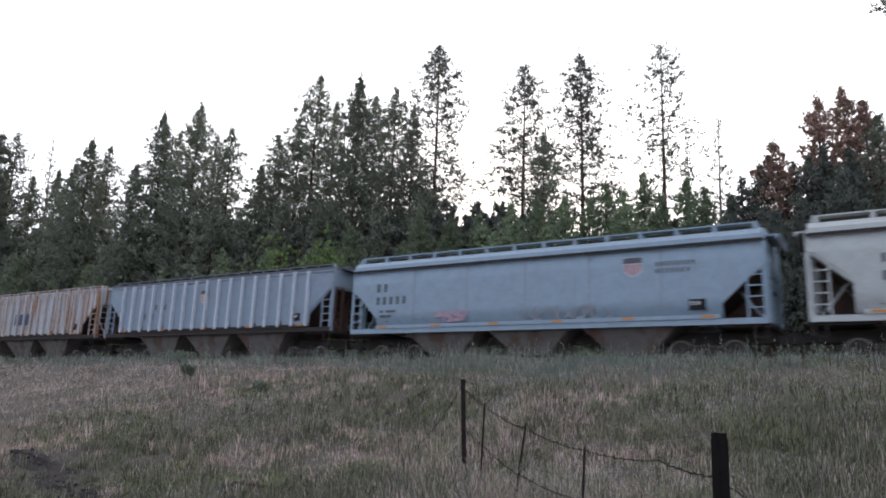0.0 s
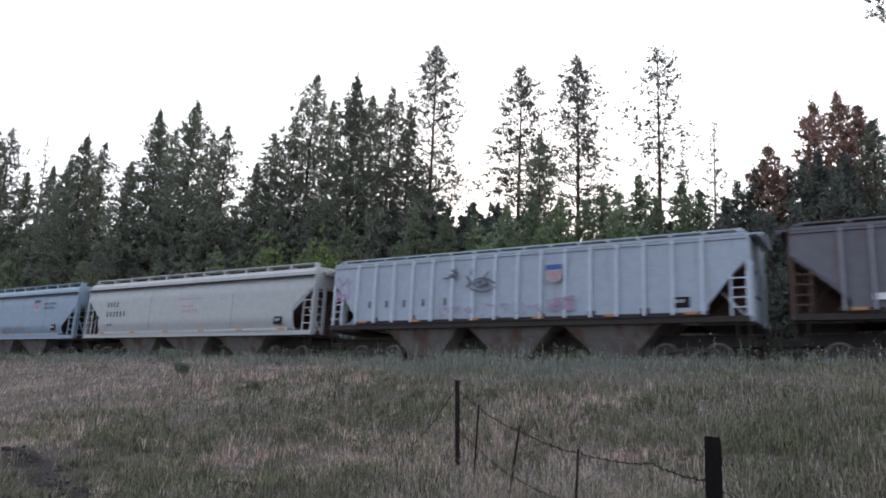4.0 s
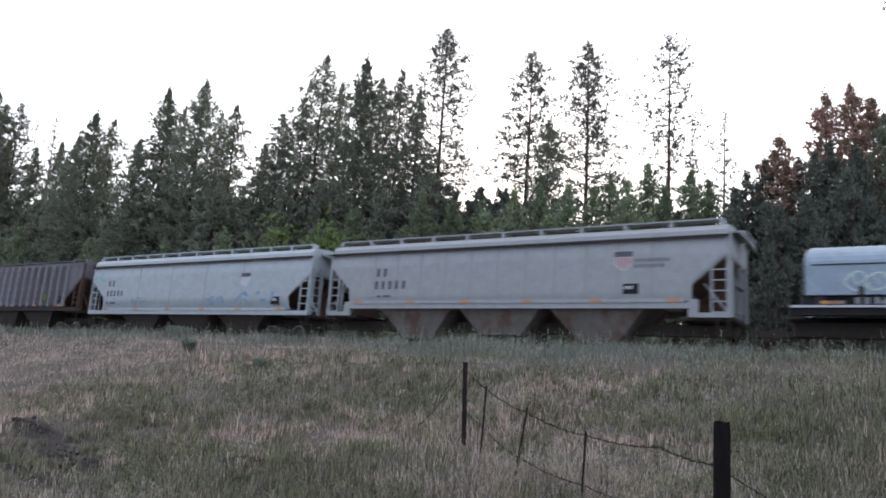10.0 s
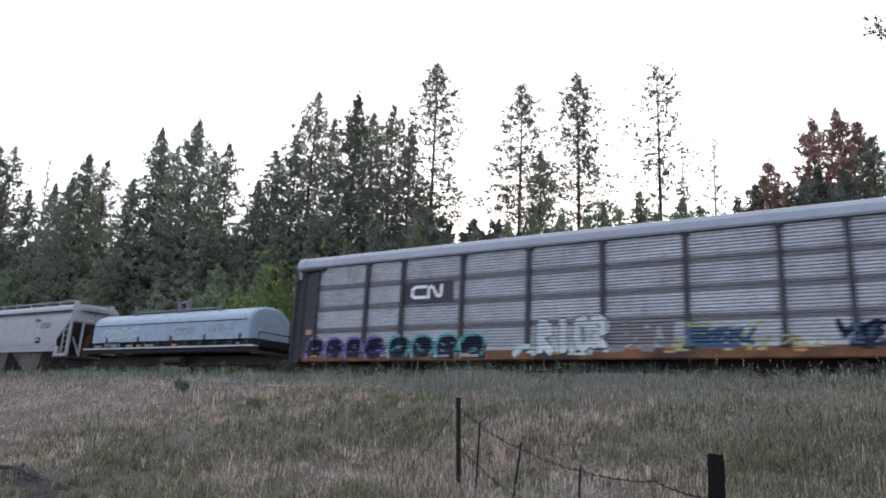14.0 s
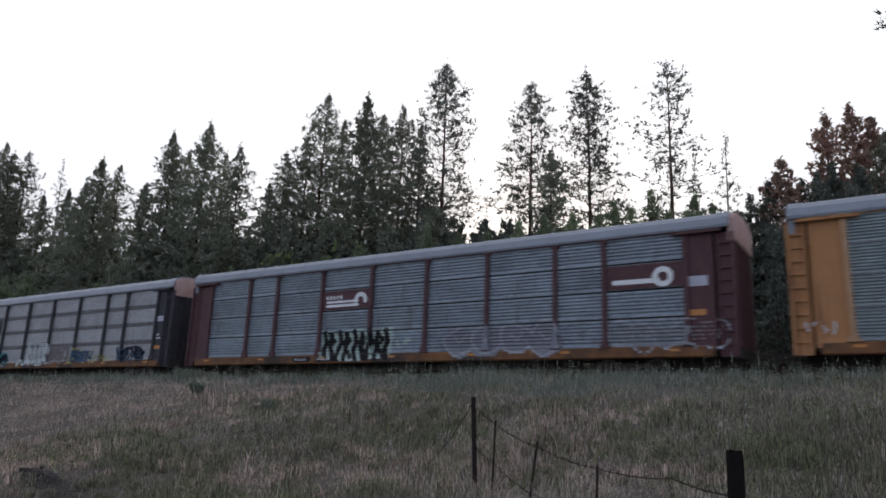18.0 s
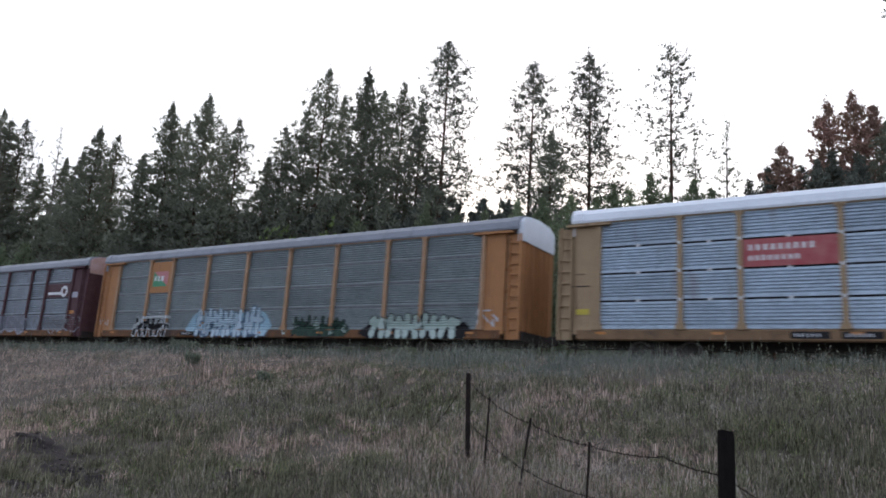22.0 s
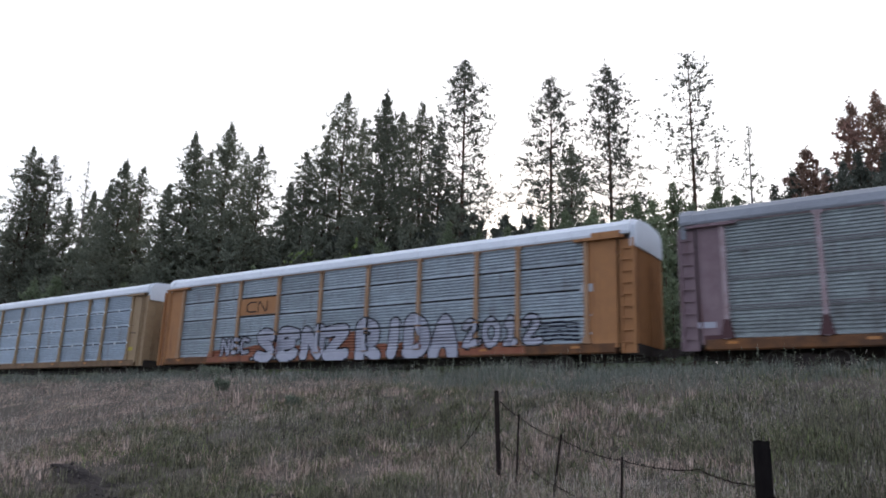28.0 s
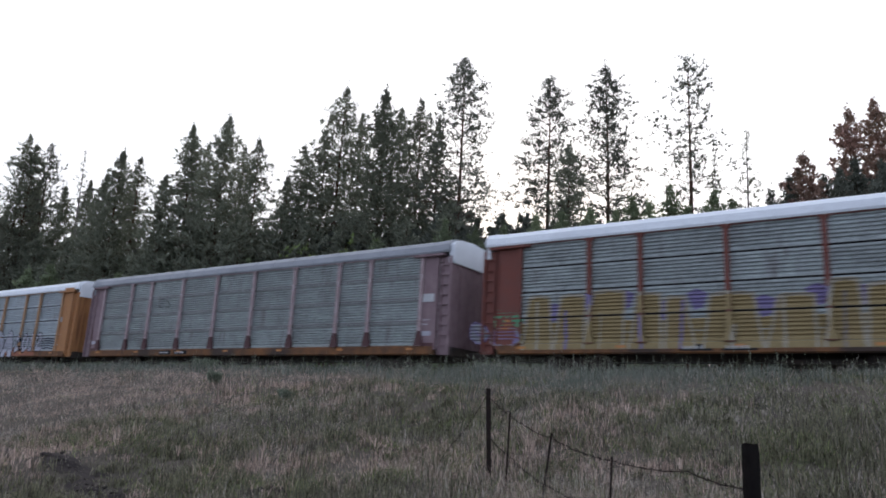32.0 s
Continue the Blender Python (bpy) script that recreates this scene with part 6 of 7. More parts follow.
KIND = {  # crown base, radius share of the height, and how full it is
    "d": dict(base=0.05, radius=0.182, gap=0.44, arms=6, bunches=60, size=0.255, width=0.175, blades=5, top=0.68, ragged=0.42, low=8, inner=0.03),
    "m": dict(base=0.12, radius=0.165, gap=0.5, arms=6, bunches=45, size=0.24, width=0.165, blades=5, top=0.6, ragged=0.5, low=8, inner=0.08),
    "s": dict(base=0.26, radius=0.14, gap=0.5, arms=6, bunches=38, size=0.215, width=0.165, blades=5, top=0.48, ragged=0.5, low=8),
    "b": dict(base=0.42, radius=0.125, gap=0.62, arms=5, bunches=27, size=0.22, width=0.19, top=0.32, ragged=0.5),
    "x": dict(base=0.2, radius=0.08, gap=0.6, arms=4, bunches=18, size=0.22, width=0.14, top=0.6, ragged=0.5),
    "y": dict(base=0.05, radius=0.21, gap=0.42, arms=6, bunches=42, size=0.25, width=0.23, top=0.68, ragged=0.4, low=6, droop=0.05, inner=0.03),
    "t": dict(base=0.62, radius=0.16, gap=0.8, arms=4, bunches=30, size=0.36, width=0.15, top=0.3, ragged=0.4),
    "r": dict(base=0.1, radius=0.135, gap=0.46, arms=6, bunches=44, size=0.25, width=0.23, top=0.5, ragged=0.5, low=8),
}
WORDS = {"d": "dense dark green pine with branches to the ground", "m": "tall dark green pine with ragged open branches", "s": "tall slender pine with sparse tufted crown",
         "b": "tall pine with a bare trunk and thin rounded crown", "x": "thin nearly bare pine among taller trees", "y": "young bushy green pine at the forest edge", "t": "tall pine with a bare lower trunk and spreading crown", "r": "broad pine with reddish sunset glow put into its needle colour"}
TALL = (
    ((99.7, 43.0, 33.6, "m"), (98.7, 44.0, 32.4, "m"), (99.4, 46.0, 33.1, "s"), (98.2, 50.0, 33.2, "x"), (75.5, 43.0, 27.1, "d"), (78.8, 47.0, 28.2, "m"), (66.6, 43.0, 22.6, "d"), (106.8, 49.0, 29.7, "d"), (103.4, 54.0, 30.7, "d"), (110.8, 47.0, 25.5, "d"), (90.8, 54.0, 28.0, "d")),
    ((66.1, 45.0, 29.1, "d"), (67.5, 49.0, 28.3, "m"), (61.1, 46.0, 29.5, "d"), (57.0, 47.0, 26.5, "m"), (65.6, 52.0, 28.9, "m"), (86.7, 48.0, 27.2, "d"), (93.3, 46.0, 26.1, "d")),
    ((52.2, 47.0, 21.6, "m"), (52.2, 49.0, 25.7, "m"), (51.2, 51.0, 27.9, "m"), (48.7, 51.0, 32.2, "m"), (49.8, 55.0, 30.7, "m"), (40.0, 47.0, 28.4, "d"), (41.6, 54.0, 30.5, "m"), (37.4, 52.0, 26.4, "m"), (45.3, 56.0, 30.8, "m")),
    ((34.3, 51.0, 31.7, "s"), (25.9, 52.0, 28.2, "s"), (21.4, 53.0, 28.7, "s"), (22.5, 49.0, 20.2, "m"), (14.9, 55.0, 28.3, "b"), (12.2, 52.0, 18.6, "x"), (10.8, 56.0, 21.8, "x")),
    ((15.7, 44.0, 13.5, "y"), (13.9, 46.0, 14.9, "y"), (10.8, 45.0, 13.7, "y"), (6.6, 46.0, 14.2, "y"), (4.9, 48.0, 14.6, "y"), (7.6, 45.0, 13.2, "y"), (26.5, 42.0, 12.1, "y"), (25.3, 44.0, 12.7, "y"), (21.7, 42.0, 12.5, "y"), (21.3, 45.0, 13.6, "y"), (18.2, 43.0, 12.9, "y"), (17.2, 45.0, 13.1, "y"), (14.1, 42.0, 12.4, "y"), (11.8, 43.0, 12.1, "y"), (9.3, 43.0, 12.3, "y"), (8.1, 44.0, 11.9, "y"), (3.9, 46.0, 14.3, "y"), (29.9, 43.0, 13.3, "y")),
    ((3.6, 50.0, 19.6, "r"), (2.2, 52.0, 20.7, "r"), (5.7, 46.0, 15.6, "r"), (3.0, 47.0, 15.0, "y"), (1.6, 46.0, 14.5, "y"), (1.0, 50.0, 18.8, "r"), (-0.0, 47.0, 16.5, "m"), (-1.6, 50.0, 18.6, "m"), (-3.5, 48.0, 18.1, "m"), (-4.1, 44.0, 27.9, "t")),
)
for i, row in enumerate(TALL):
    for u, s, h, kind in row:
        spec = dict(KIND[kind])
        spec["radius"] *= h
        spec["size"] *= 0.75 + 0.012 * h
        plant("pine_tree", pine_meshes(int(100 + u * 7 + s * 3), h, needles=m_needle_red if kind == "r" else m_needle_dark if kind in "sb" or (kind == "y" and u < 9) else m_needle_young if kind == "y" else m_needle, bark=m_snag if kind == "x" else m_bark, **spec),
              u, s, WORDS[kind], "tall trees of the forest", turn=u * 40)

def glade(u, s):
    """Lower trees in the strip where the sky shows far down between the crowns."""
    return 0.88 if 0.54 < u / s < 0.66 else 1.0


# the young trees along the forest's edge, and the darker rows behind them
young = [pine_meshes(900 + i, 8.5, base=0.03, radius=2.0, gap=0.4, arms=6, bunches=24, size=0.27, width=0.2, top=0.72, ragged=0.4, droop=0.0, low=3, needles=m_needle_young if i < 6 else m_needle_dark) for i in range(12)]     # the last six have shade put into their needle colour
dark = [pine_meshes(950 + i, 15.0, base=0.22, radius=3.3, gap=0.6, arms=6, bunches=22, size=0.38, width=0.25, top=0.62, ragged=0.45, inner=0.02, low=6) for i in range(6)]
rnd = random.Random(7)
u = -14.0
while u < 120:
    k = max(0.0, u / 100)
    for s, lo, hi in ((36.5, 0.62, 0.95), (40.5, 0.95, 1.35)):
        if u > 48 and rnd.random() < 0.55:      # the far end of the row is thin
            continue
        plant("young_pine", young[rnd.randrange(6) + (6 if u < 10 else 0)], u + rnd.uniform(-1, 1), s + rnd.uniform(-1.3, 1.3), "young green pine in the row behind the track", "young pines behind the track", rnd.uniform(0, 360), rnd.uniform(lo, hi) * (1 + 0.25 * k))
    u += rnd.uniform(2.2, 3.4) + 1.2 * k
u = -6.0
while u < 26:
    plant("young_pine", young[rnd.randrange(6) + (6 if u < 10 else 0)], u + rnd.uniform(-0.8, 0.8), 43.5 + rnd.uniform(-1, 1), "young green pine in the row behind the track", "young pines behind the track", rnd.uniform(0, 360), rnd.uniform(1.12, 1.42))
    u += rnd.uniform(1.3, 2.0)
# deep rows take the shaded needle colour as a darker backdrop
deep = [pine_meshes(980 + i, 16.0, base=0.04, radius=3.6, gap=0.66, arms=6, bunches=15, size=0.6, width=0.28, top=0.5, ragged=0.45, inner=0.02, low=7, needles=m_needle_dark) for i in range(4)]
u = 22.0
while u < 135:
    plant("pine_tree", deep[rnd.randrange(4)], u + rnd.uniform(-1, 1), 52 + rnd.uniform(-2, 2), "dark pine in the depth of the forest", "trees in the depth of the forest", rnd.uniform(0, 360), rnd.uniform(0.8, 0.98) * glade(u, 52))
    plant("pine_tree", deep[rnd.randrange(4)], u + 1.5 + rnd.uniform(-1, 1), 61 + rnd.uniform(-2, 2), "dark pine in the depth of the forest", "trees in the depth of the forest", rnd.uniform(0, 360), rnd.uniform(0.65, 0.85) * glade(u, 61))
    u += rnd.uniform(2.3, 3.2)
u = 34.0
while u < 126:
    plant("pine_tree", deep[rnd.randrange(4)], u + rnd.uniform(-1, 1), 57 + rnd.uniform(-1.5, 1.5), "dark pine in the depth of the forest", "trees in the depth of the forest", rnd.uniform(0, 360), rnd.uniform(1.08, 1.28) * glade(u, 57))
    u += rnd.uniform(2.4, 3.2)
u = 4.0
while u < 26:
    plant("pine_tree", deep[rnd.randrange(4)], u + rnd.uniform(-0.6, 0.6), 49 + rnd.uniform(-1.5, 1.5), "dark pine in the depth of the forest", "trees in the depth of the forest", rnd.uniform(0, 360), rnd.uniform(0.6, 0.74) * glade(u, 49))
    u += rnd.uniform(1.8, 2.6)
u = 25.0
while u < 122:
    plant("pine_tree", deep[rnd.randrange(4)], u + rnd.uniform(-1, 1), 47.5 + rnd.uniform(-1.5, 1.5), "dark pine in the depth of the forest", "trees in the depth of the forest", rnd.uniform(0, 360), rnd.uniform(0.8, 1.05) * glade(u, 47.5))
    u += rnd.uniform(2.4, 3.3)
u = 46.0
while u < 72:
    plant("pine_tree", deep[rnd.randrange(4)], u + rnd.uniform(-1, 1), 54 + rnd.uniform(-1, 1), "dark pine in the depth of the forest", "trees in the depth of the forest", rnd.uniform(0, 360), rnd.uniform(1.05, 1.2))
    u += rnd.uniform(2.2, 3.0)
u = -16.0
while u < 140:
    for s, lo, hi in ((45.5, 0.78, 1.02),):
        plant("pine_tree", dark[rnd.randrange(6)], u + rnd.uniform(-1.5, 1.5), s + rnd.uniform(-2, 2), "dark pine in the depth of the forest", "trees in the depth of the forest", rnd.uniform(0, 360), rnd.uniform(lo, hi) * (1.0 + 0.003 * max(u, 0)) * (0.68 if u < 25 else glade(u, s)))
    u += rnd.uniform(3.0, 4.4)

# added filler: blocks low sky gaps and gives the forest base its darkness
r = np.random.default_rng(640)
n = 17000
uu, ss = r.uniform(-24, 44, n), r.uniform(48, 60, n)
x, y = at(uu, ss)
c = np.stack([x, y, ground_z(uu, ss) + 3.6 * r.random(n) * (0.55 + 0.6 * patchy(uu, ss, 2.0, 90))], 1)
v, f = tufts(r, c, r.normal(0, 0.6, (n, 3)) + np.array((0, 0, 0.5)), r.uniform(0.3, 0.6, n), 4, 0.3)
tagged(new("undergrowth", array_mesh("undergrowth", v, f, m_needle_dark)), "dark undergrowth added to block the sky between the trunks of the forest", "undergrowth", kind="stuff")


def shrub(name, label, u, s, w, h, n, leaf, material, seed):
    """Stems that fork from the ground, and small leaves round them."""
    r = np.random.default_rng(seed)
    ob = new(name)
    ob.matrix_world = pose(*at(u, s), float(ground_z(np.float64(u), np.float64(s))) - 0.03)
    tagged(ob, label, "shrub")
    cs = []
    for i in range(9):
        a = r.uniform(0, 6.28)
        q = Vector((math.cos(a) * w * r.uniform(0.2, 0.5), math.sin(a) * w * r.uniform(0.2, 0.5), h * r.uniform(0.6, 0.95)))
        part("stem", Geo().rod((0, 0, 0), q, 0.012 * h + 0.004, 5, 0.004), m_bark, ob)
        cs.append(np.array(q) * r.uniform(0.45, 1.05, (n // 9, 1)) + r.normal(0, 0.11, (n // 9, 3)) * (w, w, h))
    c = np.concatenate(cs)
    c[:, 2] = np.abs(c[:, 2])
    v, f = tufts(r, c, np.tile((0, 0, 0.6), (len(c), 1)), np.full(len(c), leaf), 4, 0.35)
    part("leaves", array_mesh("leaves", v, f, material), None, ob)


shrub("leafy_shrub", "bright green leafy shrub in front of dark pines", 31.8, 33.6, 5.0, 8.2, 3400, 0.26, m_leaf, 1)
shrub("leafy_shrub", "bright green leafy shrub in front of dark pines", 36.0, 34.2, 4.2, 7.2, 2400, 0.26, m_leaf, 2)
shrub("weed_bush", "small dark green weed bush in dry grass", 17.6, 13.9, 0.42, 0.42, 300, 0.07, m_sage, 3)
shrub("weed_bush", "small grey-green weed bush in dry grass", 13.1, 12.5, 0.4, 0.28, 200, 0.06, m_sage, 4)
shrub("sagebrush", "pale grey-green sagebrush on the bank", 25.5, 19.5, 1.1, 0.45, 500, 0.08, m_sage, 5)

# ---- grass on the bank ----
# patches of the bank, each an ellipse: u, s, two half widths, turn
DRY = [(25.2, 13.4, 4.0, 3.4, 0.49), (18.6, 10.6, 1.9, 1.9, 0.52), (17.8, 13.3, 2.3, 3.3, 0.64), (13.5, 10.7, 1.2, 2.3, 0.67), (7.8, 9.5, 0.8, 0.5, 0.89), (8.2, 7.5, 0.7, 1.0, 0.74),
       (6.5, 8.1, 0.9, 0.7, 0.9), (4.7, 12.5, 1.2, 0.5, 1.21), (2.5, 9.5, 0.7, 1.0, 1.31), (3.7, 8.8, 0.7, 0.4, 1.17), (2.7, 8.0, 0.4, 0.9, 1.24), (1.3, 9.6, 0.4, 0.5, 1.43), (3.7, 7.2, 0.3, 0.6, 1.1)]
GREEN = [(14.5, 8.3, 0.8, 1.7, 0.52), (10.2, 7.3, 1.2, 1.3, 0.62), (8.9, 9.8, 0.6, 0.5, 0.84), (9.8, 12.9, 1.0, 0.9, 0.92), (7.0, 10.6, 0.7, 0.5, 0.99), (4.4, 7.5, 0.6, 0.3, 1.04), (3.6, 11.6, 0.7, 0.6, 1.27),
         (1.1, 8.6, 0.4, 0.7, 1.44), (0.8, 13.7, 1.8, 1.2, 1.51), (9.8, 6.2, 1.1, 1.0, 0.56), (2.6, 12.2, 0.6, 0.6, 1.36), (1.2, 10.9, 0.4, 0.8, 1.46)]
WEEDY = [(11.3, 9.2, 0.7, 1.6, 0.68), (10.5, 12.7, 0.7, 0.7, 0.88), (2.5, 14.2, 1.5, 1.0, 1.4), (4.1, 17.7, 0.9, 1.3, 1.34), (1.1, 12.2, 0.7, 0.9, 1.48), (8.3, 4.6, 0.5, 0.7, 0.51), (6.1, 14.9, 0.7, 0.7, 1.18), (11.3, 8.4, 0.5, 0.7, 0.64)]
SAGE = [(27.8, 19.0, 1.0, 1.6, 0.6), (17.4, 19.3, 0.8, 0.7, 0.83), (24.5, 18.6, 1.0, 2.0, 0.66), (10.6, 17.5, 2.0, 1.6, 1.06), (5.9, 18.0, 1.6, 1.4, 1.27), (7.2, 16.0, 1.0, 1.1, 1.17)]
# bare soil; the fifth, at u 8.6, paints the shadow in a small hollow
BARE = [(11.9, 6.6, 0.9, 0.18, 0.05), (10.3, 6.2, 0.8, 0.25, 0.2), (9.1, 5.9, 0.6, 0.2, 0.1), (8.0, 4.75, 0.6, 0.3, 0.1), (8.6, 8.75, 0.22, 0.16, 0.3), (6.9, 6.4, 0.4, 0.14, -0.2), (10.0, 5.3, 0.6, 0.22, 0.2), (8.9, 5.2, 0.5, 0.2, 0.5)]
GRAZED = [(9.6, 5.6, 2.3, 1.1, 0.2), (7.4, 7.6, 0.9, 1.0, 0.7)]


def inside(places, u, s, sharp=1.0):
    """How far a place lies in any of the patches, 0 to 1, with frayed edges."""
    c = np.zeros_like(u)
    fray = 0.7 + 0.9 * patchy(u, s, 0.45, 7)
    for bu, bs, a, b, k in places:
        p, q = (u - bu) * math.cos(k) + (s - bs) * math.sin(k), (s - bs) * math.cos(k) - (u - bu) * math.sin(k)
        c = np.maximum(c, np.exp(-(((p / a) ** 2 + (q / b) ** 2) * fray) ** sharp))
    return c


def mottle(u, s, shift):
    return 0.5 + 0.7 * (patchy(u, s, 2.6, shift) - 0.5) + 0.65 * (patchy(u, s, 1.1, shift + 1) - 0.5) + 0.7 * (patchy(u, s, 0.45, shift + 2) - 0.5) + 0.6 * (patchy(u, s, 0.2, shift + 3) - 0.5)


def grass(name, label, n, blades, lo, hi, wide, material, patch, seed, reach=(4.0, 62.0), lean=0.5, heads=False):
    """Tussocks of grass over the bank, blade by blade; patch gives the share of the tussocks that stand at a place."""
    r = np.random.default_rng(seed)
    d = np.exp(r.uniform(math.log(reach[0]), math.log(reach[1]), n))
    yaw = np.radians(r.uniform(-42, 46, n))
    x, y = -d * np.sin(yaw), d * np.cos(yaw)
    u, s = x * DX + y * DY, x * NX + y * NY
    keep = (s > 1.5) & (s < 23.6) & (r.random(n) < patch(u, s))
    u, s, d = (np.repeat(q[keep], blades) for q in (u, s, d))
    tall = np.repeat(np.exp(r.normal(0, 0.3, keep.sum())), blades)
    n = len(u)
    spread = 0.05 + 0.006 * d
    du, ds = r.normal(0, 1, n) * spread, r.normal(0, 1, n) * spread
    u, s = u + du, s + ds
    x, y = at(u, s)
    z = ground_z(u, s) - 0.02
    h = r.uniform(lo, hi, n) * tall * (0.9 + 0.35 * np.sin(u * 0.9 + s * 0.6) * np.sin(s * 1.3 - u * 0.35))
    h = h * (1 - 0.6 * inside(GRAZED, u, s))
    w = wide * (0.7 + 0.06 * d) * r.uniform(0.7, 1.3, n)
    a = r.uniform(0, 6.283, n)
    tip = h * r.uniform(0.1, lean * 2, n)
    b = r.uniform(0, 6.283, n)
    root = np.stack([x, y, z], 1)
    side = np.stack([np.cos(a) * w, np.sin(a) * w, 0 * w], 1)
    bend = np.stack([np.cos(b) * tip, np.sin(b) * tip, h], 1)
    half = bend * np.array((0.3, 0.3, 0.6))
    ob = new(name)
    tagged(ob, label, "grass", kind="stuff")
    near = d < 15
    if heads:
        flat = side / w[:, None] * (0.0008 + 0.00024 * d)[:, None]
        v = np.stack([root + bend * 0.76, root + bend * 0.9 + flat, root + bend, root + bend * 0.9 - flat], 1).reshape(-1, 3)
        part("seed_heads", array_mesh("seed_heads", v, np.arange(len(v)).reshape(-1, 4), material), None, ob)["kind"] = "stuff"
        near = d < 0
    q = near
    if q.any():
        v = np.stack([root - side, root + side, root + half + side * 0.7, root + half - side * 0.7], 1)[q].reshape(-1, 3)
        part("blade_feet", array_mesh("blade_feet", v, np.arange(len(v)).reshape(-1, 4), material), None, ob)["kind"] = "stuff"
        v = np.stack([root + half - side * 0.7, root + half + side * 0.7, root + bend], 1)[q].reshape(-1, 3)
        part("blade_tips", array_mesh("blade_tips", v, np.arange(len(v)).reshape(-1, 3), material), None, ob)["kind"] = "stuff"
    v = np.stack([root - side, root + side, root + bend], 1)[~q].reshape(-1, 3)
    part("blades", array_mesh("blades", v, np.arange(len(v)).reshape(-1, 3), material), None, ob)["kind"] = "stuff"


def blend(u, s):
    """From 0, green grass, to 1, dry grass."""
    w = 0.3 + 0.9 * (mottle(u, s, 3) - 0.5) + 0.55 * inside(DRY, u, s) - 0.5 * inside(GREEN, u, s) - 0.4 * inside(WEEDY, u, s)
    w += 0.4 * np.clip((u - 11) / 7, 0, 1) - 0.36 * np.clip((5 - u) / 4, 0, 1) * np.clip((s - 10.5) / 2, 0, 1) - 0.22 * np.clip((3 - u) / 2, 0, 1)
    return np.clip(0.5 + (w - 0.5) * 1.2, 0.05, 0.95)


def cover(u, s):
    thin = np.clip(1.55 - 1.6 * patchy(u, s, 0.5, 13), 0.25, 1)
    return (1 - 0.82 * inside(BARE, u, s, 2.0)) * thin


for n, (bu, bs, a, b, k) in enumerate(BARE):
    r = np.random.default_rng(70 + n)
    rings = []
    for ring in np.linspace(0, 1, 7):
        ang = np.linspace(0, 6.283, 28, endpoint=False)
        out_r = ring * (1 + 0.25 * np.sin(3 * ang + n) + r.normal(0, 0.14, 28))
        p, q = out_r * a * 1.1 * np.cos(ang), out_r * b * 1.1 * np.sin(ang)
        pu, ps = bu + p * math.cos(k) - q * math.sin(k), bs + p * math.sin(k) + q * math.cos(k)
        x, y = at(pu, ps)
        rings.append(np.stack([x, y, ground_z(pu, ps) + 0.015 + 0.06 * (1 - ring) * r.random(28)], 1))
    g = Geo()
    g.v = [tuple(v) for ring in rings for v in ring]
    g.f = [(i * 28 + j, i * 28 + (j + 1) % 28, (i + 1) * 28 + (j + 1) % 28, (i + 1) * 28 + j) for i in range(6) for j in range(28)]
    tagged(new("bare_soil", g.mesh("bare_soil", m_soil)), "dark patches of bare crumbling soil and hollow shadow in the grass", "soil", kind="structure")


# loose clods on the bare soil
r = np.random.default_rng(90)
clods = Geo()
for bu, bs, a, b, k in BARE:
    for i in range(int(24 * a)):
        p, q = r.normal(0, 0.4) * a, r.normal(0, 0.5) * b
        u, s = np.float64(bu + p * math.cos(k) - q * math.sin(k)), np.float64(bs + p * math.sin(k) + q * math.cos(k))
        x, y = at(u, s)
        z, w = float(ground_z(u, s)) + 0.03, r.uniform(0.015, 0.05)
        ring = [(x + w * math.cos(j * 1.257 + i) * r.uniform(0.7, 1.3), y + w * math.sin(j * 1.257 + i) * r.uniform(0.7, 1.3), z + w * r.uniform(0.1, 0.5)) for j in range(5)]
        clods.add(ring + [(x, y, z + w * r.uniform(0.7, 1.2)), (x, y, z - w)], [(j, (j + 1) % 5, 5) for j in range(5)] + [((j + 1) % 5, j, 6) for j in range(5)])
tagged(new("soil_clods", clods.mesh("soil_clods", m_soil)), "loose dark clods on bare soil", "soil", kind="stuff")


def weeds(u, s):
    return np.clip(0.18 + 0.5 * (mottle(u, s, 20) - 0.5) + 0.7 * inside(WEEDY, u, s) - 0.14 * np.clip((u - 11) / 6, 0, 1), 0.02, 0.95)


def leafy(u, s):
    return np.clip((mottle(u, s, 30) - 0.55) * 3 + 0.4 * inside(GREEN, u, s), 0, 1)


grass("dry_grass", "dry pinkish tan grass covering the railway bank", 50000, 10, 0.06, 0.2, 0.0029, m_dry, lambda u, s: blend(u, s) * cover(u, s), 31)
grass("green_grass", "grey-green grass covering the railway bank", 46000, 10, 0.06, 0.22, 0.0033, m_green, lambda u, s: (1 - blend(u, s)) * cover(u, s), 32)
grass("weeds", "grey-purple dry weeds among the grass", 30000, 10, 0.08, 0.27, 0.0026, m_weed, lambda u, s: weeds(u, s) * cover(u, s), 34)
grass("leafy_weeds", "small green leafy weeds among the grass", 20000, 9, 0.04, 0.16, 0.0055, m_broad, lambda u, s: leafy(u, s) * cover(u, s), 36, reach=(4.0, 24.0), lean=0.9)
grass("sage_tufts", "blue-grey sage tufts on the crest of the bank", 26000, 12, 0.1, 0.36, 0.0035, m_sage_grass, lambda u, s: np.clip(inside(SAGE, u, s) + 0.3 * (s > 15) * (mottle(u, s, 40) > 0.6), 0, 1), 37, reach=(13.0, 50.0))
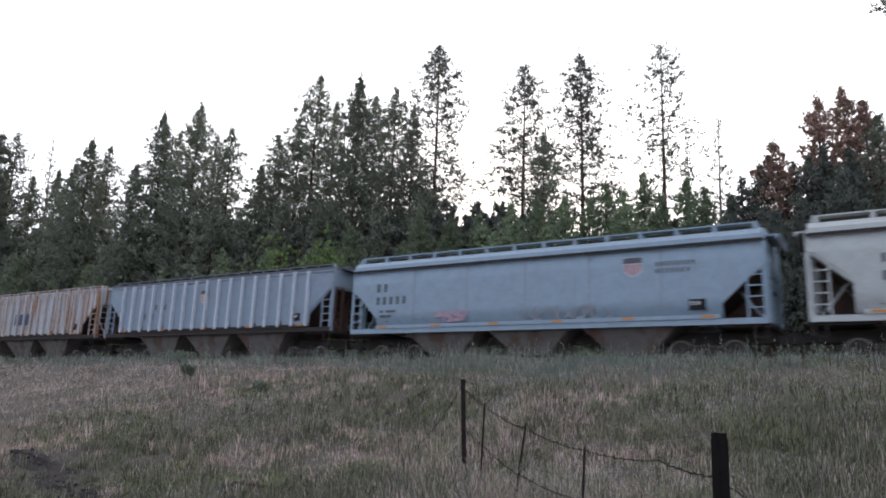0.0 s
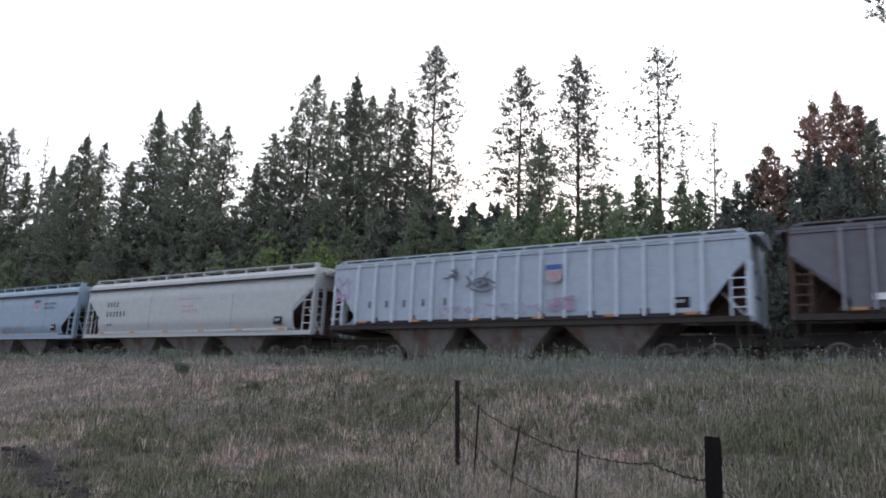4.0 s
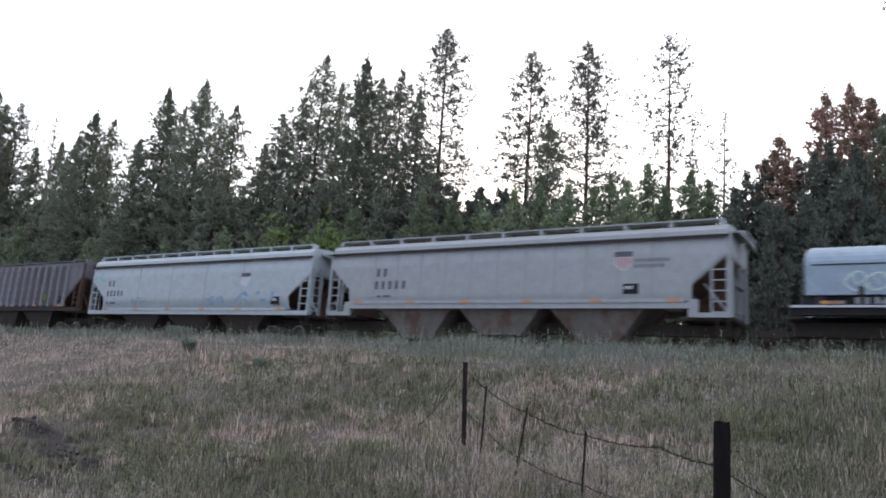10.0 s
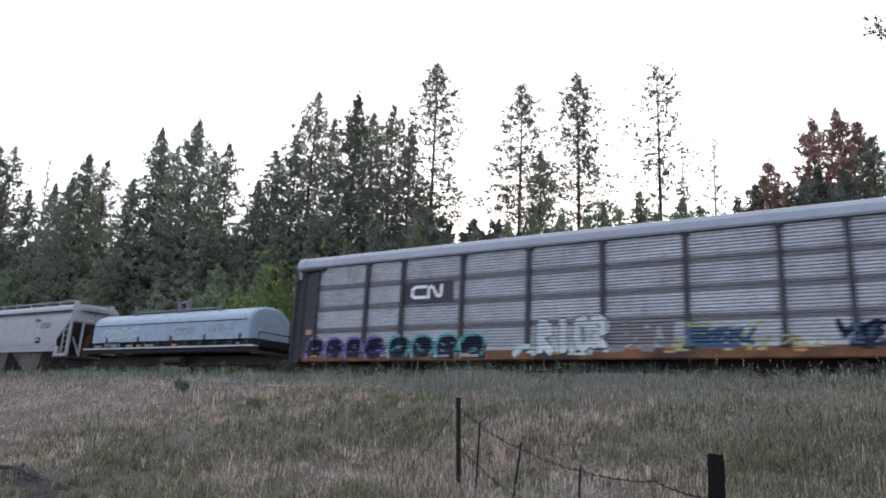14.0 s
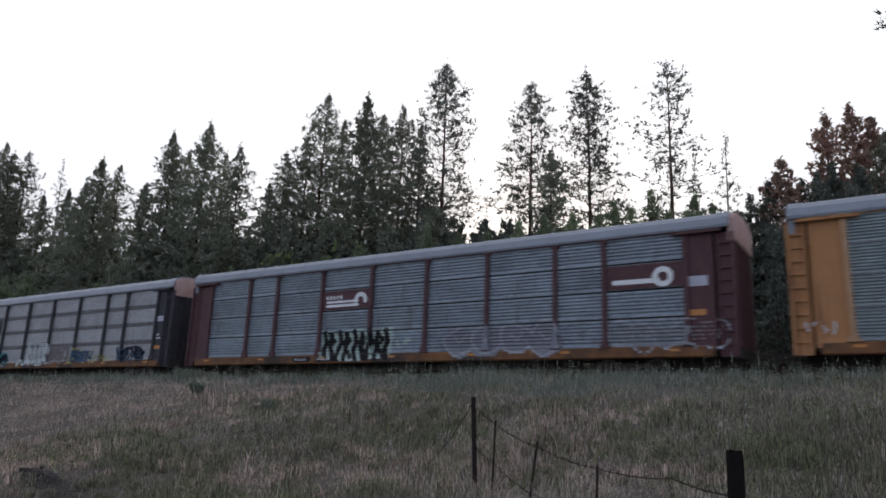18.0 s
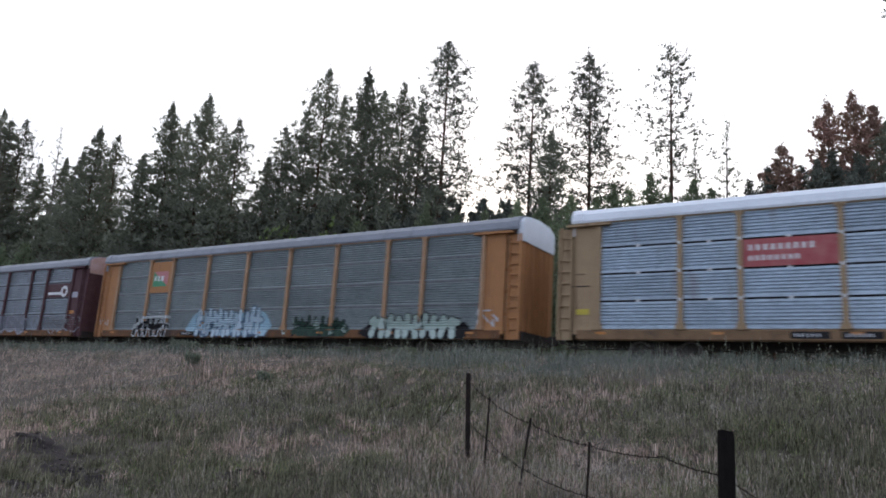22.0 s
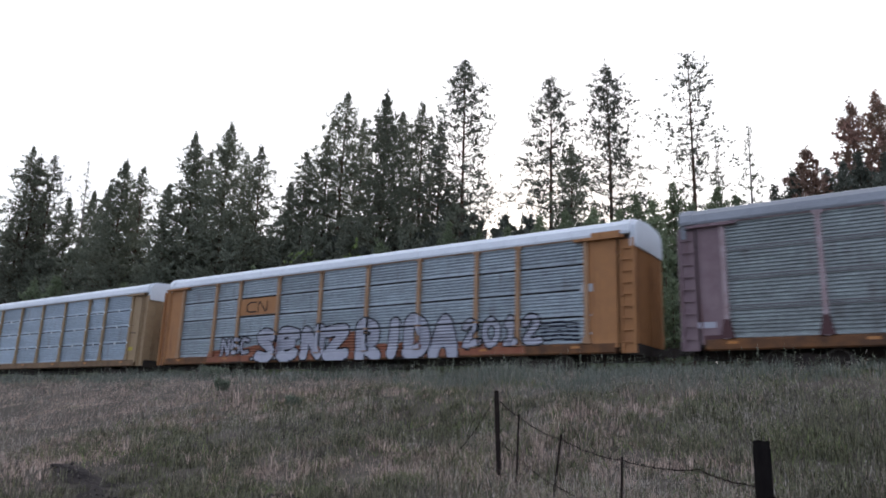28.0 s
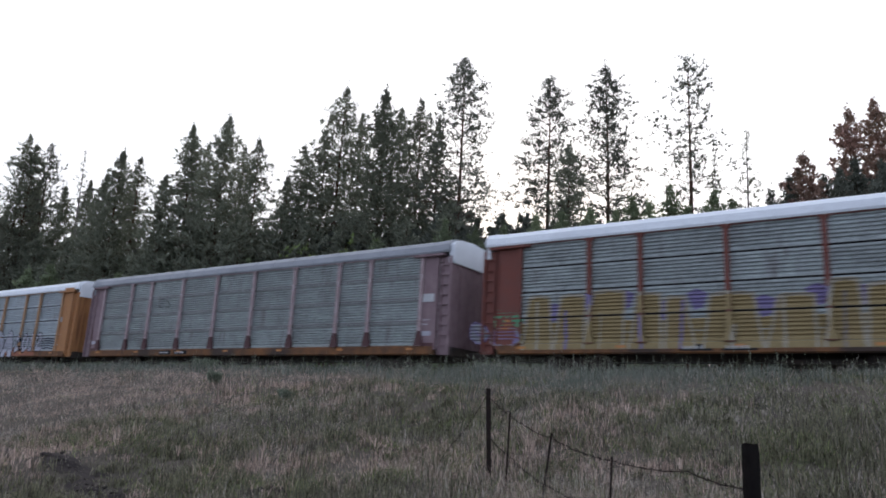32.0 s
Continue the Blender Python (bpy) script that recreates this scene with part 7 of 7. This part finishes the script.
grass("seed_stalks", "taller pale grass stalks with seed heads", 44000, 3, 0.1, 0.3, 0.0011, m_seed, lambda u, s: np.clip(1.6 * (mottle(u, s, 50) - 0.3), 0.05, 1), 33, lean=0.25, heads=True)


def tussocks(name, label, n, blades, length, material, seed, where, patch, wide=0.0034):
    """Single clumps whose long blades arch outwards; where: u and s from and to."""
    r = np.random.default_rng(seed)
    u, s = r.uniform(where[0], where[1], n), r.uniform(where[2], where[3], n)
    keep = r.random(n) < patch(u, s)
    u, s = u[keep], s[keep]
    big = np.exp(r.normal(0, 0.3, len(u)))
    u, s, big = (np.repeat(q, blades) for q in (u, s, big))
    m = len(u)
    a = r.uniform(0, 6.283, m)
    out = np.abs(r.normal(0, 0.5, m)) + 0.12
    ln = length * big * r.uniform(0.5, 1.15, m)
    x, y = at(u + r.normal(0, 0.06, m) * big, s + r.normal(0, 0.06, m) * big)
    root = np.stack([x, y, ground_z(u, s) - 0.02], 1)
    way = np.stack([np.cos(a), np.sin(a), 0 * a], 1)
    rise = np.array((0, 0, 1.0))
    mid = root + way * (0.3 * out * ln)[:, None] + rise * (0.62 * ln)[:, None]
    tip = root + way * (0.95 * out * ln)[:, None] + rise * (ln * (1 - 0.42 * np.minimum(out, 1.4)))[:, None]
    d = np.hypot(x, y)
    side = np.stack([-np.sin(a), np.cos(a), 0 * a], 1) * (wide * (0.6 + 0.06 * d) * r.uniform(0.7, 1.4, m))[:, None]
    v = np.stack([root - side, root + side, mid + side * 0.85, mid - side * 0.85, tip], 1).reshape(-1, 3)
    i = np.arange(m)[:, None] * 5
    f = np.concatenate([i + np.array((0, 1, 2)), i + np.array((0, 2, 3)), i + np.array((3, 2, 4))])
    ob = new(name)
    tagged(ob, label, "grass", kind="stuff")
    part("blades", array_mesh("blades", v, f, material), None, ob)["kind"] = "stuff"


def leafy_stalks(name, label, n, lo, hi, material, seed, where, patch, leaves=9, leaf=0.06):
    """Upright weeds: a thin stem with narrow leaves along it."""
    r = np.random.default_rng(seed)
    u, s = r.uniform(where[0], where[1], n), r.uniform(where[2], where[3], n)
    keep = r.random(n) < patch(u, s)
    u, s = u[keep], s[keep]
    m = len(u)
    x, y = at(u, s)
    d = np.hypot(x, y)
    h = r.uniform(lo, hi, m) * (0.75 + 0.5 * patchy(u, s, 1.7, 44))
    root = np.stack([x, y, ground_z(u, s) - 0.02], 1)
    lean = r.normal(0, 0.1, (m, 2))
    top = root + np.stack([lean[:, 0] * h, lean[:, 1] * h, h], 1)
    a = r.uniform(0, 6.283, m)
    side = np.stack([np.cos(a), np.sin(a), 0 * a], 1) * (0.0016 + 0.00022 * d)[:, None]
    stem = np.stack([root - side, root + side, top], 1).reshape(-1, 3)
    k = np.tile(np.linspace(0.25, 1.0, leaves), m)
    p = np.repeat(root, leaves, 0) + np.repeat(top - root, leaves, 0) * k[:, None]
    b = r.uniform(0, 6.283, m * leaves)
    ln = leaf * r.uniform(0.5, 1.3, m * leaves) * (1.15 - 0.5 * k)
    way = np.stack([np.cos(b) * 0.75, np.sin(b) * 0.75, r.uniform(0.2, 0.9, m * leaves)], 1) * ln[:, None]
    wide = np.stack([-np.sin(b), np.cos(b), 0 * b], 1) * (ln * 0.2)[:, None]
    leaf_v = np.stack([p, p + way * 0.5 + wide, p + way, p + way * 0.5 - wide], 1).reshape(-1, 3)
    ob = new(name)
    tagged(ob, label, "weeds", kind="stuff")
    part("stems", array_mesh("stems", stem, np.arange(len(stem)).reshape(-1, 3), material), None, ob)["kind"] = "stuff"
    part("leaves", array_mesh("leaves", leaf_v, np.arange(len(leaf_v)).reshape(-1, 4), material), None, ob)["kind"] = "stuff"


NEAR, CREST = (-1.0, 16.0, 5.0, 14.5), (-10.0, 46.0, 16.5, 22.8)
tussocks("green_tussocks", "arching green grass tussocks on the bank", 2600, 34, 0.2, m_green, 81, NEAR, lambda u, s: np.clip(1.1 * (1 - blend(u, s)), 0.05, 0.9) * cover(u, s))
tussocks("pale_tussocks", "arching pale dry grass tussocks on the bank", 1500, 30, 0.18, m_dry, 82, NEAR, lambda u, s: np.clip(blend(u, s), 0.05, 0.8) * cover(u, s))
tussocks("crest_tussocks", "tall grey-green grass tussocks along the crest of the bank", 2600, 22, 0.3, m_sage_grass, 83, CREST, lambda u, s: np.clip(1.4 * (mottle(u, s, 60) - 0.2), 0.05, 0.8))
leafy_stalks("crest_weeds", "tall leafy weed stalks along the crest of the bank", 3600, 0.3, 0.72, m_crest, 84, CREST, lambda u, s: np.clip(2.0 * (mottle(u, s, 63) - 0.3), 0.05, 1) * (0.35 + 0.65 * (u < 14)), 10, 0.085)
leafy_stalks("dark_crest_weeds", "dark green leafy weeds along the crest of the bank", 2400, 0.24, 0.55, m_weed_dark, 85, CREST, lambda u, s: np.clip(2.4 * (mottle(u, s, 66) - 0.4), 0.0, 1), 10, 0.08)
leafy_stalks("bank_weeds", "thin leafy weed stalks among the grass", 2200, 0.12, 0.3, m_broad, 86, NEAR, lambda u, s: np.clip(2.2 * (mottle(u, s, 70) - 0.42), 0.0, 1), 8, 0.035)

# ---- old wire fence ----
def fence_post(u, s, top, r, label, seed):
    rr = random.Random(seed)
    x, y = at(u, s)
    z0 = float(ground_z(np.float64(u), np.float64(s))) - 0.15
    g = Geo()
    n, ring = 12, []
    zs = [z0 + (top - z0) * k for k in (0, 0.2, 0.4, 0.6, 0.8, 0.95, 1.0)]
    for i, z in enumerate(zs):
        ring.append([(x + r * (0.92 if i == 6 else 1) * (1 + rr.uniform(-0.07, 0.07)) * math.cos(6.283 * j / n), y + r * (0.92 if i == 6 else 1) * (1 + rr.uniform(-0.07, 0.07)) * math.sin(6.283 * j / n), z + (rr.uniform(-0.012, 0.012) if i == 6 else 0)) for j in range(n)])
    g.v = [p for q in ring for p in q]
    for i in range(6):
        g.f += [(i * n + j, i * n + (j + 1) % n, (i + 1) * n + (j + 1) % n, (i + 1) * n + j) for j in range(n)]
    g.f.append(tuple(range(6 * n, 7 * n)))
    ob = new("fence_post", g.mesh("fence_post", m_post))
    return tagged(ob, label, "fence post")


fence_post(1.2, 5.85, 1.52, 0.062, "dark weathered round wooden fence post in grass", 3)


def steel_post(name, label, foot, top, w):
    """A thin steel post: a flange and a web."""
    f, t = Vector(foot), Vector(top)
    f = f + (f - t).normalized() * 0.5
    ob = new(name)
    ob.location = f
    tagged(ob, label, "fence post")
    d = t - f
    g = Geo()
    for x0, x1, y0, y1 in ((-w, w, -w * 0.25, w * 0.1), (-w * 0.2, w * 0.2, w * 0.1, w * 1.1)):
        g.add([(x, y, 0) for x in (x0, x1) for y in (y0, y1)] + [(x + d.x, y + d.y, d.z) for x in (x0, x1) for y in (y0, y1)],
              [(0, 1, 3, 2), (4, 6, 7, 5), (0, 4, 5, 1), (2, 3, 7, 6), (0, 2, 6, 4), (1, 5, 7, 3)])
    part("shaft", g, m_wire, ob)
    s = Geo()
    for i in range(9):
        k = 0.35 + 0.07 * i
        p = d * k
        s.box(p.x - w * 0.5, p.x + w * 0.5, p.y - w * 0.6, p.y - w * 0.2, p.z - 0.008, p.z + 0.008)
    part("studs", s, m_wire, ob)


steel_post("steel_fence_post", "dark upright steel fence post in grass", (0.73, 9.44, 0.8), (0.68, 9.47, 1.99), 0.03)
stays = (((0.87, 8.79, 0.6), (0.91, 8.85, 1.7)), ((1.15, 7.94, 0.55), (1.28, 7.99, 1.49)), ((1.67, 7.04, 0.5), (1.71, 7.08, 1.31)))
for foot, top in stays:
    ob = new("wire_stay", Geo().rod(Vector(foot) + (Vector(foot) - Vector(top)) * 0.4, top, 0.012, 6).mesh("wire_stay", m_wire))
    tagged(ob, "thin rusty steel stay of an old wire fence", "fence stay", group="stays of the wire fence")


BARB = Geo().rod((-0.01, -0.012, -0.022), (0.01, 0.012, 0.022), 0.003, 4).rod((0.016, -0.01, -0.016), (-0.016, 0.01, 0.016), 0.003, 4).mesh("barb", m_wire)


def wire(points, label, barbs=True):
    ob = new("barbed_wire")
    tagged(ob, label, "wire")
    path, knots = [Vector(points[0])], []
    rr = random.Random(len(points))
    for p, q in zip(points, points[1:]):
        p, q = Vector(p), Vector(q)
        m = 8
        sag = 0.03 * (q - p).length
        line = [p.lerp(q, i / m) - Vector((0, 0, sag * 4 * (i / m) * (1 - i / m))) + Vector((0, 0, rr.uniform(-0.006, 0.006))) for i in range(m + 1)]
        line[0], line[-1] = p, q
        for a, c in zip(line, line[1:]):
            path.append(c)
            k = a.lerp(c, 0.5)
            knots.append(k)
    part("strand", Geo().tube(path, 0.0045), m_wire, ob)
    if barbs:
        for k in knots:
            part("barb", BARB, None, ob, loc=k)


wire([(0.68, 9.43, 1.9), (0.91, 8.83, 1.66), (1.28, 7.97, 1.43), (1.71, 7.06, 1.28), (2.1, 6.13, 1.27), (2.34, 5.56, 1.19), (3.2, 3.9, 0.64)], "slack rusty barbed wire between fence posts")
wire([(0.69, 9.43, 1.4), (0.9, 8.81, 1.2), (1.22, 7.95, 0.95), (1.69, 7.05, 0.82), (2.33, 5.56, 0.8)], "low rusty barbed wire in the grass")
wire([(0.68, 9.45, 1.93), (0.32, 10.2, 1.3), (0.0, 10.9, 0.95)], "loose rusty wire hanging from a post", False)


# ---- what moves: the train ----
def motions():
    times = [i * 0.5 for i in range(65)]
    for car, index in CARS:
        mid = (COUPLERS[index] + COUPLERS[index + 1]) / 2
        walk(car, [(t, pose(*at(run(t) - mid, S0), RAIL, 0, 0, TURN)) for t in times])
    for wheel, index, w in WHEELS:
        mid = (COUPLERS[index] + COUPLERS[index + 1]) / 2
        seen = [t for t in range(33) if -20 < run(t) - mid < 48]
        if not seen:
            continue
        first, last = max(0, min(seen) - 1), min(32, max(seen) + 1)
        clock = sorted({0.0, 32.0} | {k / 30 for k in range(first * 30, last * 30 + 1, 1)})
        walk(wheel, [(t, pose(w, 0, 0.42, 0, math.degrees((run(min(max(t, first), last)) - run(first)) / 0.42) % 360, 0)) for t in clock])


motions()
